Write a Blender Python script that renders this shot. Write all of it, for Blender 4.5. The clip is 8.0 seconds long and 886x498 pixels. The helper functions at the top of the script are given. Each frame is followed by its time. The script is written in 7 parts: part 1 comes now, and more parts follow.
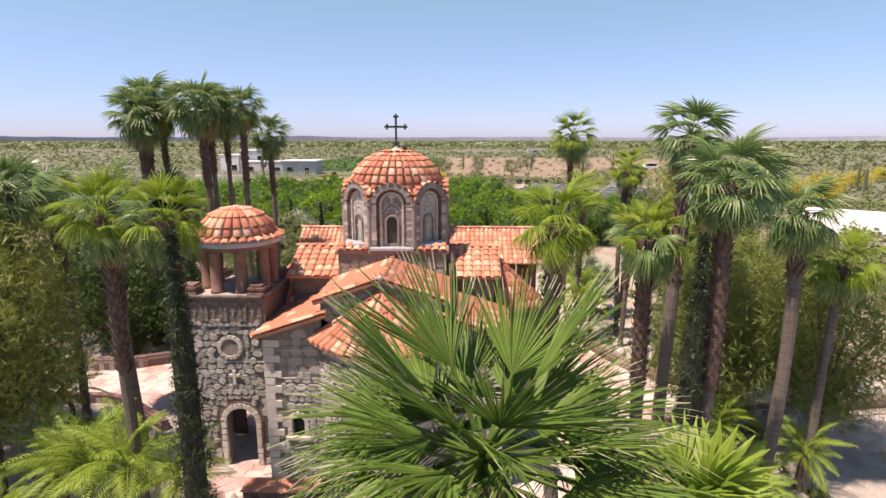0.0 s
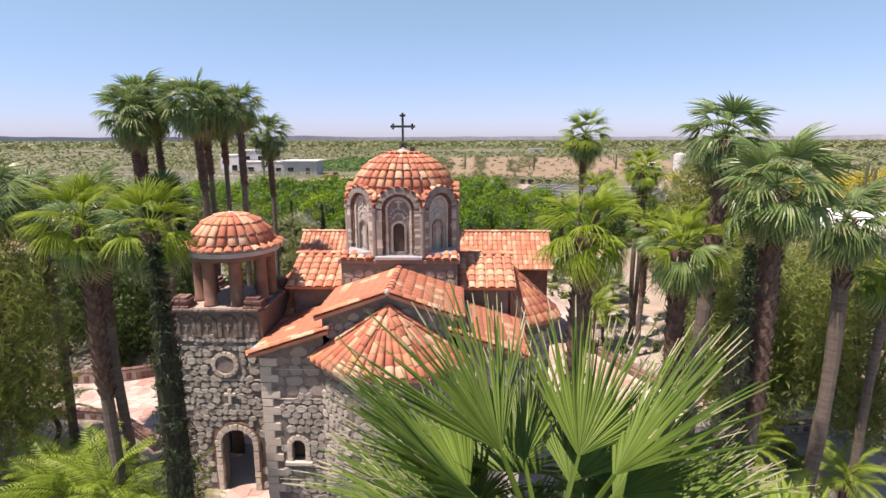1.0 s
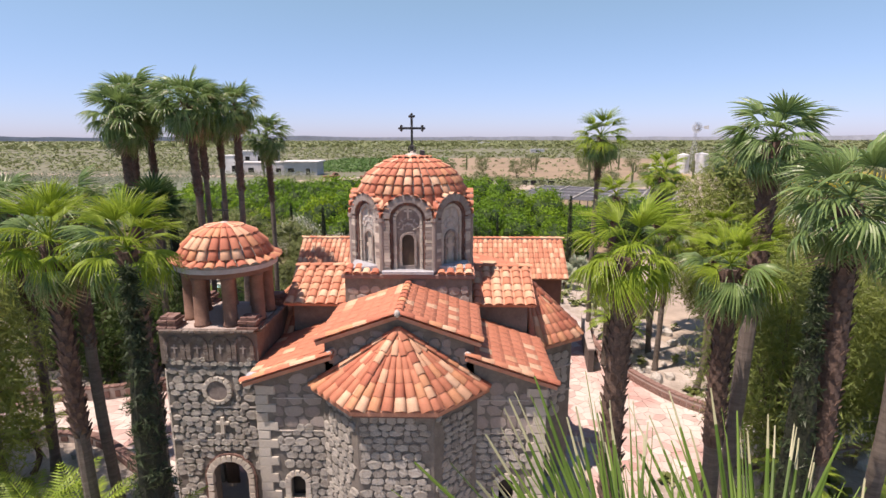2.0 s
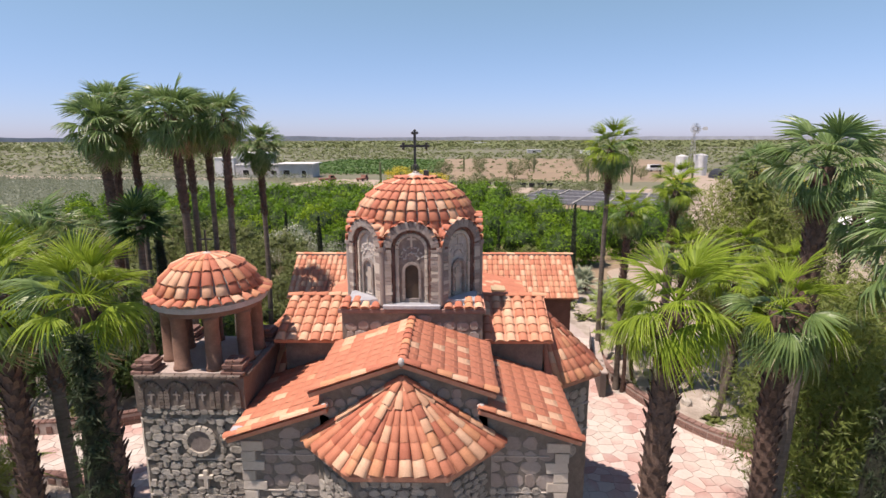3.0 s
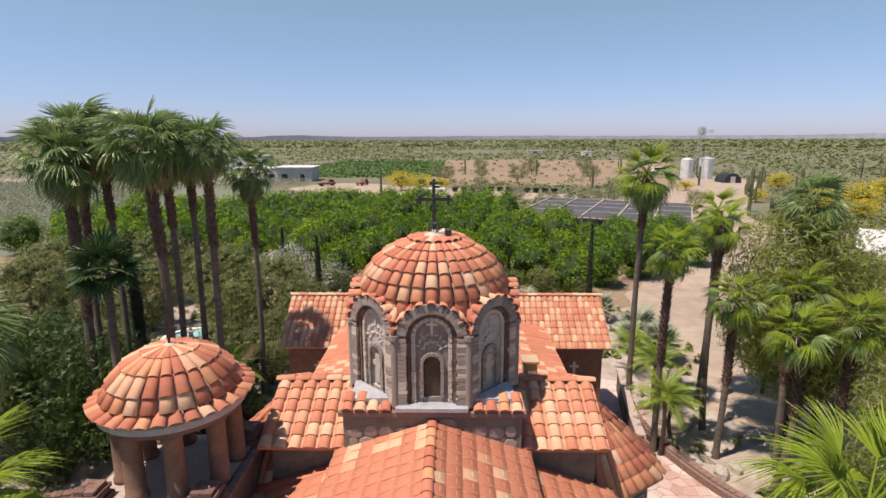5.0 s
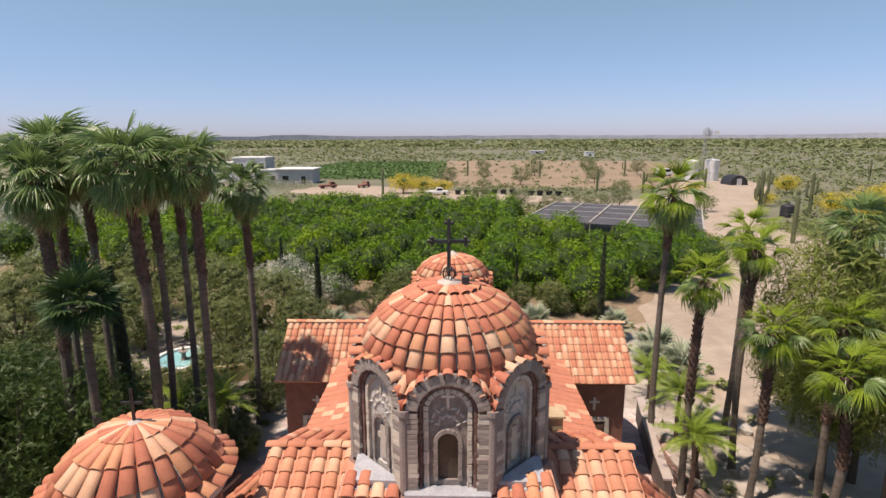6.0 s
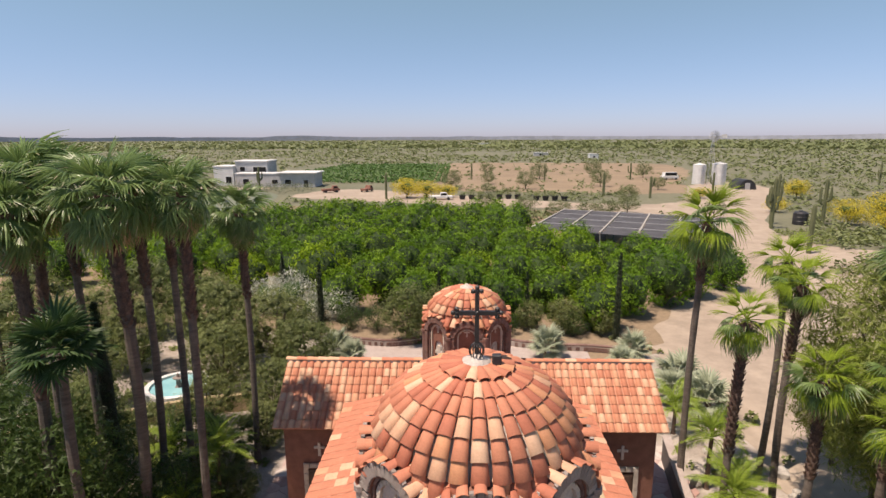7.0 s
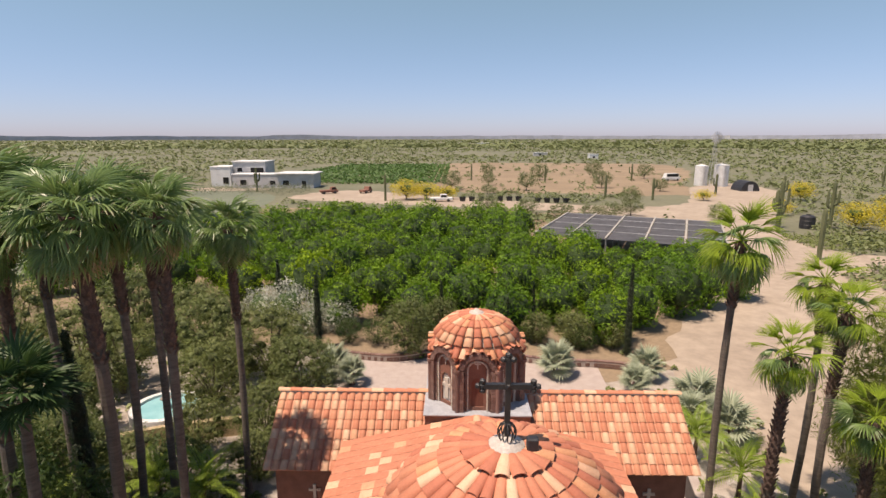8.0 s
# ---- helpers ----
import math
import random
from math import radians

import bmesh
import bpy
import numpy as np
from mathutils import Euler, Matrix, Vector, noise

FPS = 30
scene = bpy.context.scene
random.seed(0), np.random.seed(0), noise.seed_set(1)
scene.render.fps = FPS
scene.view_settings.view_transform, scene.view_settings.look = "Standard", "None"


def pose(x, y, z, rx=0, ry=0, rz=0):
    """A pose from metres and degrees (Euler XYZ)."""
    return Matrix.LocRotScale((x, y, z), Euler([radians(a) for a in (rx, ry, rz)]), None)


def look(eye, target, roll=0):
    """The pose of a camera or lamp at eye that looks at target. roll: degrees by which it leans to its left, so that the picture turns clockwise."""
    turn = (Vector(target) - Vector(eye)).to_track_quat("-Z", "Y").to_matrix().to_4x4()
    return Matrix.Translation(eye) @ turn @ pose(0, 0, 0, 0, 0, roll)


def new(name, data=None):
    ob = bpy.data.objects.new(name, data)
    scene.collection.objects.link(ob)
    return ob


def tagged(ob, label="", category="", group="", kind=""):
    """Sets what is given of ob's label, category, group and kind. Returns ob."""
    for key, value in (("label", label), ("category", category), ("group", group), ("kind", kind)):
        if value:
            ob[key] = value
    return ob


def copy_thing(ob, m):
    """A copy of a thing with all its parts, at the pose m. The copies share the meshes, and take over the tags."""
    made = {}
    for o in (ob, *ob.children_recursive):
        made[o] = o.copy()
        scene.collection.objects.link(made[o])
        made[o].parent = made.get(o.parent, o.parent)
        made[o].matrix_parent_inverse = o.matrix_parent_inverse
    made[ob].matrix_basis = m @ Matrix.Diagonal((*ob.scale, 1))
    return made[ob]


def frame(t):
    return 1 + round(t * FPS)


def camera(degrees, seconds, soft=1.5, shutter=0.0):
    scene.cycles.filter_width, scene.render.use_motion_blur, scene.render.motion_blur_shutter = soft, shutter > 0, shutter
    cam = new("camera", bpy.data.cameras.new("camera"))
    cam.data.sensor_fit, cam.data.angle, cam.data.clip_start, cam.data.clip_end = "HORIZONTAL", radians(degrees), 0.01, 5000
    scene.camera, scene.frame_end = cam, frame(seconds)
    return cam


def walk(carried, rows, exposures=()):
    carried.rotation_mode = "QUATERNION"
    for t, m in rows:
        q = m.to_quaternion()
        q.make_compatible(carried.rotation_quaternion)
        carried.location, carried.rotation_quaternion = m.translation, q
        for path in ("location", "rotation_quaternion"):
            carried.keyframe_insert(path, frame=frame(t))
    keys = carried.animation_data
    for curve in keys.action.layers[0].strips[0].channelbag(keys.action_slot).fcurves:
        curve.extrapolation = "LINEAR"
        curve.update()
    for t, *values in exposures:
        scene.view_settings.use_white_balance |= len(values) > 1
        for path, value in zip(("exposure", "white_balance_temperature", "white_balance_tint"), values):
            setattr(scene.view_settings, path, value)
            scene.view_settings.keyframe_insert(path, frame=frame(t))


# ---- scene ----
cam = camera(79.5, 8.0)
PATH = [
    (0, (2.305, -20.796, 11.579), (2.269, -19.328, 11.276), 0.0),
    (0.5, (2.176, -20.146, 11.579), (2.136, -18.678, 11.275), -0.1),
    (1, (1.946, -19.429, 11.612), (1.907, -17.962, 11.308), -0.1),
    (1.5, (1.699, -18.648, 11.611), (1.658, -17.179, 11.307), -0.1),
    (3, (1.159, -16.141, 12.245), (1.129, -14.672, 11.941), -0.2),
    (3.5, (0.979, -15.284, 12.594), (0.954, -13.816, 12.289), -0.3),
    (4, (0.79, -14.41, 12.928), (0.763, -12.942, 12.622), -0.2),
    (4.5, (0.605, -13.561, 13.206), (0.578, -12.092, 12.9), -0.2),
    (6, (0.112, -10.651, 14.112), (0.08, -9.183, 13.804), -0.2),
    (6.5, (-0.139, -9.577, 14.528), (-0.173, -8.109, 14.22), -0.2),
    (7, (-0.344, -8.608, 14.935), (-0.383, -7.14, 14.629), -0.2),
    (7.5, (-0.553, -7.659, 15.321), (-0.591, -6.191, 15.013), -0.1),
    (8, (-0.717, -6.68, 15.33), (-0.752, -5.212, 15.022), -0.1),
]
walk(cam, [(t, look(eye, target, roll)) for t, eye, target, roll in PATH],
     [(0, 0.66, 7080, 25), (1.5, 0.62, 6980, 25), (3.0, 0.42, 6790, 22), (4.5, 0.30, 7000, 21), (6.0, 0.29, 7050, 20), (8.0, 0.33, 7450, 20)])

# ---- world, sun, exposure ----
SUN_FROM = Vector((-0.35, -0.20, 1.0)).normalized()
world = bpy.data.worlds.new("world")
scene.world = world
world.use_nodes = True
wn, wl = world.node_tree.nodes, world.node_tree.links
sky = wn.new("ShaderNodeTexSky")
sky.sky_type = "NISHITA"
sky.sun_disc = False
sky.sun_elevation = math.asin(SUN_FROM.z)
sky.sun_rotation = math.atan2(SUN_FROM.x, SUN_FROM.y)
sky.altitude, sky.air_density, sky.dust_density, sky.ozone_density = 450, 0.85, 0.4, 3.2
tint = wn.new("ShaderNodeMix")
tint.data_type, tint.blend_type = "RGBA", "MULTIPLY"
tint.inputs[0].default_value = 1.0
# a dusty, slightly mauve haze low over the desert, clearer blue above
way = wn.new("ShaderNodeTexCoord")
axes = wn.new("ShaderNodeSeparateXYZ")
haze = wn.new("ShaderNodeValToRGB")
for e, (p, c) in zip([haze.color_ramp.elements[0], haze.color_ramp.elements[1], haze.color_ramp.elements.new(0.6)],
                     ((0.0, (0.61, 0.645, 0.93, 1)), (0.09, (0.845, 0.86, 0.95, 1)), (0.25, (1.06, 1.15, 0.955, 1)))):
    e.position, e.color = p, c
wl.new(way.outputs["Generated"], axes.inputs[0])
wl.new(axes.outputs[2], haze.inputs[0])
wl.new(haze.outputs[0], tint.inputs[7])
wl.new(sky.outputs[0], tint.inputs[6])
wl.new(tint.outputs[2], wn["Background"].inputs[0])
wn["Background"].inputs[1].default_value = 0.112
sun = new("sun", bpy.data.lights.new("sun", "SUN"))
sun.data.energy, sun.data.angle, sun.data.color = 5.0, radians(0.55), (1.0, 0.92, 0.80)
sun.matrix_world = look(SUN_FROM * 100, (0, 0, 0))


# ---- materials ----
def ramp(nt, fac, stops, mode="LINEAR"):
    r = nt.nodes.new("ShaderNodeValToRGB")
    r.color_ramp.interpolation = mode
    el = r.color_ramp.elements
    while len(el) < len(stops):
        el.new(0.5)
    for e, (p, c) in zip(el, stops):
        e.position, e.color = p, (*c, 1)
    nt.links.new(fac, r.inputs[0])
    return r.outputs[0]


def noise_of(nt, scale, detail=4, rough=0.6, stretch=None, space="Object"):
    co = nt.nodes.new("ShaderNodeTexCoord")
    n = nt.nodes.new("ShaderNodeTexNoise")
    n.inputs["Scale"].default_value, n.inputs["Detail"].default_value = scale, detail
    n.inputs["Roughness"].default_value = rough
    out = co.outputs[space]
    if stretch:
        m = nt.nodes.new("ShaderNodeMapping")
        m.inputs["Scale"].default_value = stretch
        nt.links.new(out, m.inputs[0])
        out = m.outputs[0]
    nt.links.new(out, n.inputs["Vector"])
    return n.outputs["Fac"]


def mix(nt, fac, a, b, kind="MIX"):
    m = nt.nodes.new("ShaderNodeMix")
    m.data_type, m.blend_type = "RGBA", kind
    for sock, v in ((m.inputs[0], fac), (m.inputs[6], a), (m.inputs[7], b)):
        if hasattr(v, "links"):
            nt.links.new(v, sock)
        else:
            sock.default_value = v if isinstance(v, float) else (*v, 1)
    return m.outputs[2]


def finish(nt, colour, rough=0.85, height=None, strength=0.3, distance=0.02, metal=0.0):
    p = nt.nodes["Principled BSDF"]
    if hasattr(colour, "links"):
        nt.links.new(colour, p.inputs["Base Color"])
    else:
        p.inputs["Base Color"].default_value = (*colour, 1)
    p.inputs["Roughness"].default_value, p.inputs["Metallic"].default_value = rough, metal
    if height is not None:
        b = nt.nodes.new("ShaderNodeBump")
        b.inputs["Strength"].default_value, b.inputs["Distance"].default_value = strength, distance
        nt.links.new(height, b.inputs["Height"])
        nt.links.new(b.outputs[0], p.inputs["Normal"])


def material(name):
    m = bpy.data.materials.new(name)
    m.use_nodes = True
    return m


def rough_mat(name, dark, light, scale=3.0, fine=25.0, rough=0.85, strength=0.4, distance=0.02, stretch=None, spread=None, space="Object"):
    """Two tones by a coarse noise, dulled by a fine one. spread: stops for a random tone piece by piece."""
    m = material(name)
    nt = m.node_tree
    a, b = noise_of(nt, scale, 5, 0.65, stretch, space), noise_of(nt, fine, 4, 0.7, stretch, space)
    col = ramp(nt, a, [(0.3, dark), (0.7, light)])
    if spread:
        info = nt.nodes.new("ShaderNodeObjectInfo")
        col = mix(nt, 0.5, ramp(nt, info.outputs["Random"], spread), col, "MIX")
    col = mix(nt, 0.35, col, ramp(nt, b, [(0.35, (0.35, 0.35, 0.35)), (0.65, (1.0, 1.0, 1.0))]), "MULTIPLY")
    finish(nt, col, rough, b, strength, distance)
    return m


def tile_mat(name, kind="ShaderNodeObjectInfo", socket="Random", tones=None):
    m = material(name)
    nt = m.node_tree
    info = nt.nodes.new(kind)
    base = ramp(nt, info.outputs[socket], tones or [(0.0, (0.48, 0.165, 0.098)), (0.2, (0.54, 0.205, 0.12)), (0.45, (0.585, 0.24, 0.14)),
                                                     (0.66, (0.65, 0.31, 0.165)), (0.80, (0.69, 0.41, 0.26)), (0.92, (0.73, 0.47, 0.31))], "CONSTANT")
    a, b = noise_of(nt, 2.2, 4), noise_of(nt, 14, 5, 0.7)
    col = mix(nt, 0.42, base, ramp(nt, a, [(0.3, (0.6, 0.52, 0.5)), (0.75, (1.0, 1.0, 1.0))]), "MULTIPLY")
    col = mix(nt, 0.3, col, ramp(nt, b, [(0.35, (0.5, 0.45, 0.42)), (0.6, (1.0, 1.0, 1.0))]), "MULTIPLY")
    finish(nt, col, 0.82, b, 0.25, 0.01)
    return m


def leaf_mat(name, dark, light, scale=1.3, lucent=0.35, rough=0.5, gloss=0.35, vary=None):
    m = material(name)
    nt = m.node_tree
    geo = nt.nodes.new("ShaderNodeNewGeometry")
    n = noise_of(nt, scale, 3)
    col = mix(nt, 0.5, ramp(nt, geo.outputs["Random Per Island"], [(0.0, dark), (1.0, light)]), ramp(nt, n, [(0.3, dark), (0.7, light)]))
    if vary:
        info = nt.nodes.new("ShaderNodeObjectInfo")
        col = mix(nt, 1.0, col, ramp(nt, info.outputs["Random"], vary), "MULTIPLY")
    finish(nt, col, rough)
    p = nt.nodes["Principled BSDF"]
    p.inputs["Specular IOR Level"].default_value = gloss
    tr = nt.nodes.new("ShaderNodeBsdfTranslucent")
    nt.links.new(col, tr.inputs[0])
    ms = nt.nodes.new("ShaderNodeMixShader")
    ms.inputs[0].default_value = lucent
    nt.links.new(p.outputs[0], ms.inputs[1])
    nt.links.new(tr.outputs[0], ms.inputs[2])
    nt.links.new(ms.outputs[0], nt.nodes["Material Output"].inputs[0])
    return m


TILE = tile_mat("terracotta_tile")
TILE_JOINED = tile_mat("terracotta_tile_joined", "ShaderNodeNewGeometry", "Random Per Island")
NAVE_TONES = [(0.0, (0.545, 0.208, 0.122)), (0.3, (0.558, 0.215, 0.127)), (0.6, (0.572, 0.224, 0.132)), (0.86, (0.66, 0.34, 0.20)), (0.90, (0.71, 0.44, 0.285))]
TILE_NAVE = tile_mat("terracotta_tile_even", tones=NAVE_TONES)
TILE_NAVE_JOINED = tile_mat("terracotta_tile_even_joined", "ShaderNodeNewGeometry", "Random Per Island", NAVE_TONES)
PAN = rough_mat("terracotta_pan", (0.50, 0.20, 0.12), (0.66, 0.33, 0.215), 4, 30)
MORTAR = rough_mat("mortar", (0.48, 0.42, 0.37), (0.66, 0.60, 0.54), 5, 40, strength=0.8)
JOINT = rough_mat("wall_joint", (0.15, 0.133, 0.114), (0.25, 0.222, 0.192), 4, 30, strength=0.6)
STONE = rough_mat("field_stone", (0.30, 0.28, 0.245), (0.66, 0.62, 0.56), 7, 16, strength=1.0, distance=0.05,
                  spread=[(0.0, (0.30, 0.27, 0.235)), (0.35, (0.48, 0.44, 0.39)), (0.7, (0.62, 0.575, 0.51)), (1.0, (0.74, 0.69, 0.62))])
DRUMSTONE = rough_mat("weathered_and_shade_stone", (0.27, 0.225, 0.20), (0.40, 0.345, 0.31), 4, 30, strength=0.6,
                      spread=[(0.0, (0.24, 0.195, 0.175)), (0.6, (0.35, 0.30, 0.27)), (1.0, (0.46, 0.41, 0.37))])
QUOIN = rough_mat("cut_stone", (0.54, 0.48, 0.40), (0.72, 0.66, 0.58), 4, 30, strength=0.5,
                  spread=[(0.0, (0.40, 0.34, 0.28)), (0.6, (0.55, 0.49, 0.41)), (1.0, (0.66, 0.60, 0.52))])
BRICK = rough_mat("old_brick", (0.15, 0.085, 0.07), (0.26, 0.15, 0.125), 4, 30, strength=0.6,
                  spread=[(0.0, (0.13, 0.07, 0.058)), (0.6, (0.22, 0.125, 0.10)), (1.0, (0.34, 0.22, 0.185))])
BRICKWALL = rough_mat("brick_wall", (0.19, 0.085, 0.06), (0.29, 0.135, 0.095), 2.5, 30, strength=0.5)
PANEL = rough_mat("niche_plaster", (0.20, 0.16, 0.145), (0.34, 0.29, 0.26), 6, 40, strength=0.8)
# tone raised so that the drum's diagonal faces look sunlit
CARVED = rough_mat("carved_plaster", (0.42, 0.385, 0.35), (0.62, 0.58, 0.54), 6, 40, strength=0.8)
COLUMN = rough_mat("clay_column", (0.18, 0.098, 0.07), (0.28, 0.165, 0.12), 2.5, 25)
RING = rough_mat("painted_ring", (0.38, 0.39, 0.41), (0.50, 0.51, 0.53), 3, 30)
FLASH = rough_mat("metal_flashing", (0.30, 0.31, 0.34), (0.48, 0.49, 0.52), 3, 20, 0.45)
IRON = rough_mat("black_iron", (0.012, 0.012, 0.014), (0.03, 0.03, 0.032), 6, 40, 0.45)
WOOD = rough_mat("dark_wood", (0.055, 0.03, 0.02), (0.12, 0.07, 0.045), 3, 30, 0.6, stretch=(1, 1, 0.15))
GLASS = material("dark_glass")
finish(GLASS.node_tree, (0.012, 0.011, 0.011), 0.35)
GLASS.node_tree.nodes["Principled BSDF"].inputs["Specular IOR Level"].default_value = 0.25
EARTH = rough_mat("desert_ground", (0.125, 0.132, 0.08), (0.19, 0.183, 0.118), 0.03, 0.7, 0.95, 0.5, 0.05)
DIRT = rough_mat("road_dirt", (0.33, 0.265, 0.205), (0.42, 0.345, 0.27), 0.12, 0.7, 0.95, 0.04, 0.02)
TANSOIL = rough_mat("bare_soil", (0.225, 0.165, 0.105), (0.32, 0.24, 0.158), 0.06, 2.0, 0.95, 0.35, 0.04)
GRAVEL = rough_mat("gravel", (0.27, 0.225, 0.185), (0.52, 0.46, 0.40), 0.9, 12, 0.95, 0.8, 0.05)


def flag_mat(name, kind, socket):
    """Crazy paving: cream and rose flags, one or the other ruling in drifts a few metres wide."""
    m = material(name)
    nt = m.node_tree
    geo = nt.nodes.new("ShaderNodeNewGeometry")
    drift = nt.nodes.new("ShaderNodeTexNoise")
    drift.inputs["Scale"].default_value, drift.inputs["Detail"].default_value = 0.30, 2
    nt.links.new(geo.outputs["Position"], drift.inputs["Vector"])
    info = geo if kind is None else nt.nodes.new(kind)
    rose = ramp(nt, info.outputs[socket], [(0.0, (0.39, 0.235, 0.205)), (0.35, (0.465, 0.31, 0.275)), (0.7, (0.51, 0.385, 0.345)), (1.0, (0.54, 0.475, 0.425))])
    cream = ramp(nt, info.outputs[socket], [(0.0, (0.44, 0.33, 0.295)), (0.25, (0.50, 0.44, 0.39)), (1.0, (0.55, 0.51, 0.465))])
    col = mix(nt, ramp(nt, drift.outputs["Fac"], [(0.44, (0, 0, 0)), (0.56, (1, 1, 1))]), rose, cream)
    fine = noise_of(nt, 9, 5, 0.7)
    col = mix(nt, 0.3, col, ramp(nt, fine, [(0.35, (0.6, 0.56, 0.53)), (0.65, (1.0, 1.0, 1.0))]), "MULTIPLY")
    finish(nt, col, 0.85, fine, 0.3, 0.01)
    return m


FLAG = flag_mat("flagstone", "ShaderNodeObjectInfo", "Random")
FLAG2 = flag_mat("flagstone_joined", None, "Random Per Island")
GROUT = rough_mat("paving_bed", (0.38, 0.31, 0.28), (0.46, 0.39, 0.35), 2, 25)
WHITE = rough_mat("white_paint", (0.62, 0.62, 0.61), (0.78, 0.78, 0.77), 0.6, 6, 0.6, 0.1)
GREYWALL = rough_mat("grey_render", (0.40, 0.40, 0.41), (0.54, 0.54, 0.54), 0.5, 6)
BLACKP = rough_mat("black_plastic", (0.015, 0.015, 0.018), (0.04, 0.04, 0.045), 1.0, 10, 0.5)
SHADE = rough_mat("shade_cloth", (0.045, 0.045, 0.05), (0.10, 0.10, 0.11), 0.5, 8, 0.9)
STEEL = rough_mat("galvanised_steel", (0.40, 0.41, 0.42), (0.58, 0.58, 0.58), 1.0, 10, 0.5)
POOL = material("pool_water")
finish(POOL.node_tree, ramp(POOL.node_tree, noise_of(POOL.node_tree, 0.8), [(0.3, (0.18, 0.42, 0.47)), (0.7, (0.30, 0.55, 0.58))]), 0.08,
       noise_of(POOL.node_tree, 5), 0.15)
TIMBER = rough_mat("grey_timber", (0.30, 0.28, 0.25), (0.46, 0.43, 0.39), 1.0, 10)
BUFF = rough_mat("buff_wall", (0.42, 0.31, 0.18), (0.54, 0.42, 0.27), 1.5, 15)
TRUNK = rough_mat("palm_trunk", (0.105, 0.085, 0.07), (0.20, 0.168, 0.142), 2.0, 18, 0.95, 0.8, 0.03, (1, 1, 6))
BOOT = rough_mat("palm_boot", (0.08, 0.05, 0.038), (0.19, 0.125, 0.095), 5.0, 20, 0.95, 0.8, 0.03)
BARK = rough_mat("bark", (0.075, 0.055, 0.04), (0.16, 0.125, 0.095), 4, 25, 0.95, 0.9, 0.03, (1, 1, 0.3))
FROND = leaf_mat("fan_frond", (0.060, 0.120, 0.032), (0.27, 0.385, 0.13), 0.7, 0.36, 0.38, 0.5)
FROND_NEAR = leaf_mat("near_frond", (0.035, 0.085, 0.012), (0.205, 0.31, 0.06), 1.5, 0.35, 0.5, 0.22)
FROND_PALE = leaf_mat("grey_frond", (0.25, 0.29, 0.19), (0.45, 0.49, 0.36), 0.9, 0.25)
FROND_DARK = leaf_mat("dark_frond", (0.026, 0.065, 0.019), (0.072, 0.130, 0.039), 0.9, 0.25)
FEATHER = leaf_mat("feather_frond", (0.15, 0.25, 0.025), (0.36, 0.46, 0.075), 0.9, 0.4)
DEADF = leaf_mat("dry_frond", (0.264, 0.192, 0.108), (0.456, 0.360, 0.216), 0.9, 0.2)
CITRUS = leaf_mat("citrus_leaf", (0.04, 0.112, 0.008), (0.215, 0.365, 0.02), 0.5, 0.28, 0.55, 0.2,
                  [(0.0, (0.70, 0.78, 0.9)), (0.5, (0.92, 0.95, 0.95)), (0.85, (1.15, 1.08, 0.9)), (1.0, (1.5, 1.25, 0.8))])
OLIVE = leaf_mat("olive_leaf", (0.105, 0.135, 0.04), (0.25, 0.285, 0.105), 0.6, 0.35, 0.5, 0.3, [(0.0, (0.8, 0.85, 0.8)), (1.0, (1.1, 1.08, 1.0))])
FINE = leaf_mat("feathery_leaf", (0.12, 0.16, 0.036), (0.27, 0.32, 0.085), 0.5, 0.42, 0.5, 0.3, [(0.0, (0.78, 0.82, 0.8)), (1.0, (1.12, 1.1, 1.0))])
SHADELEAF = leaf_mat("shade_leaf", (0.018, 0.045, 0.010), (0.085, 0.135, 0.03), 0.6, 0.3, 0.5, 0.3)
CYPRESS = leaf_mat("cypress_leaf", (0.012, 0.024, 0.010), (0.050, 0.075, 0.026), 0.9, 0.2)
YELLOWL = leaf_mat("yellow_bloom", (0.42, 0.36, 0.03), (0.72, 0.58, 0.06), 0.8, 0.3)
BLOOM = leaf_mat("white_bloom", (0.05, 0.10, 0.02), (0.85, 0.84, 0.76), 1.0, 0.3)
SCRUB = leaf_mat("scrub_leaf", (0.115, 0.142, 0.058), (0.21, 0.24, 0.105), 0.05, 0.25)
CROP = leaf_mat("crop_leaf", (0.05, 0.115, 0.028), (0.11, 0.20, 0.05), 0.1, 0.3)
GREYFIELD = leaf_mat("young_olive_leaf", (0.16, 0.185, 0.13), (0.195, 0.22, 0.155), 0.1, 0.45, 0.8, 0.1)
CACTUS = rough_mat("cactus", (0.085, 0.10, 0.045), (0.17, 0.18, 0.09), 2, 14, 0.9, 0.6, 0.03, (1, 1, 0.2))
# fillings inside the crowns: the shade between leaves put into dark colours
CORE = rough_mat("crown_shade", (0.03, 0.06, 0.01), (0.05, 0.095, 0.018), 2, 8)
CYPCORE = rough_mat("cypress_inner_shade", (0.010, 0.014, 0.007), (0.03, 0.036, 0.016), 3, 12, 0.9, 1.0, 0.06)
FROND_SUN = leaf_mat("yellow_frond", (0.105, 0.185, 0.014), (0.36, 0.47, 0.055), 0.9, 0.4, 0.5, 0.2)
DRYTIP = leaf_mat("dry_tip", (0.26, 0.26, 0.14), (0.42, 0.40, 0.25), 0.9, 0.2)
OLIVEMASS = rough_mat("olive_inner_shade", (0.055, 0.072, 0.02), (0.125, 0.145, 0.048), 3, 14, 0.9, 1.0, 0.1)
CITCORE = rough_mat("citrus_inner_shade", (0.012, 0.035, 0.004), (0.035, 0.075, 0.008), 1.6, 7, 0.8, 1.0, 0.15)


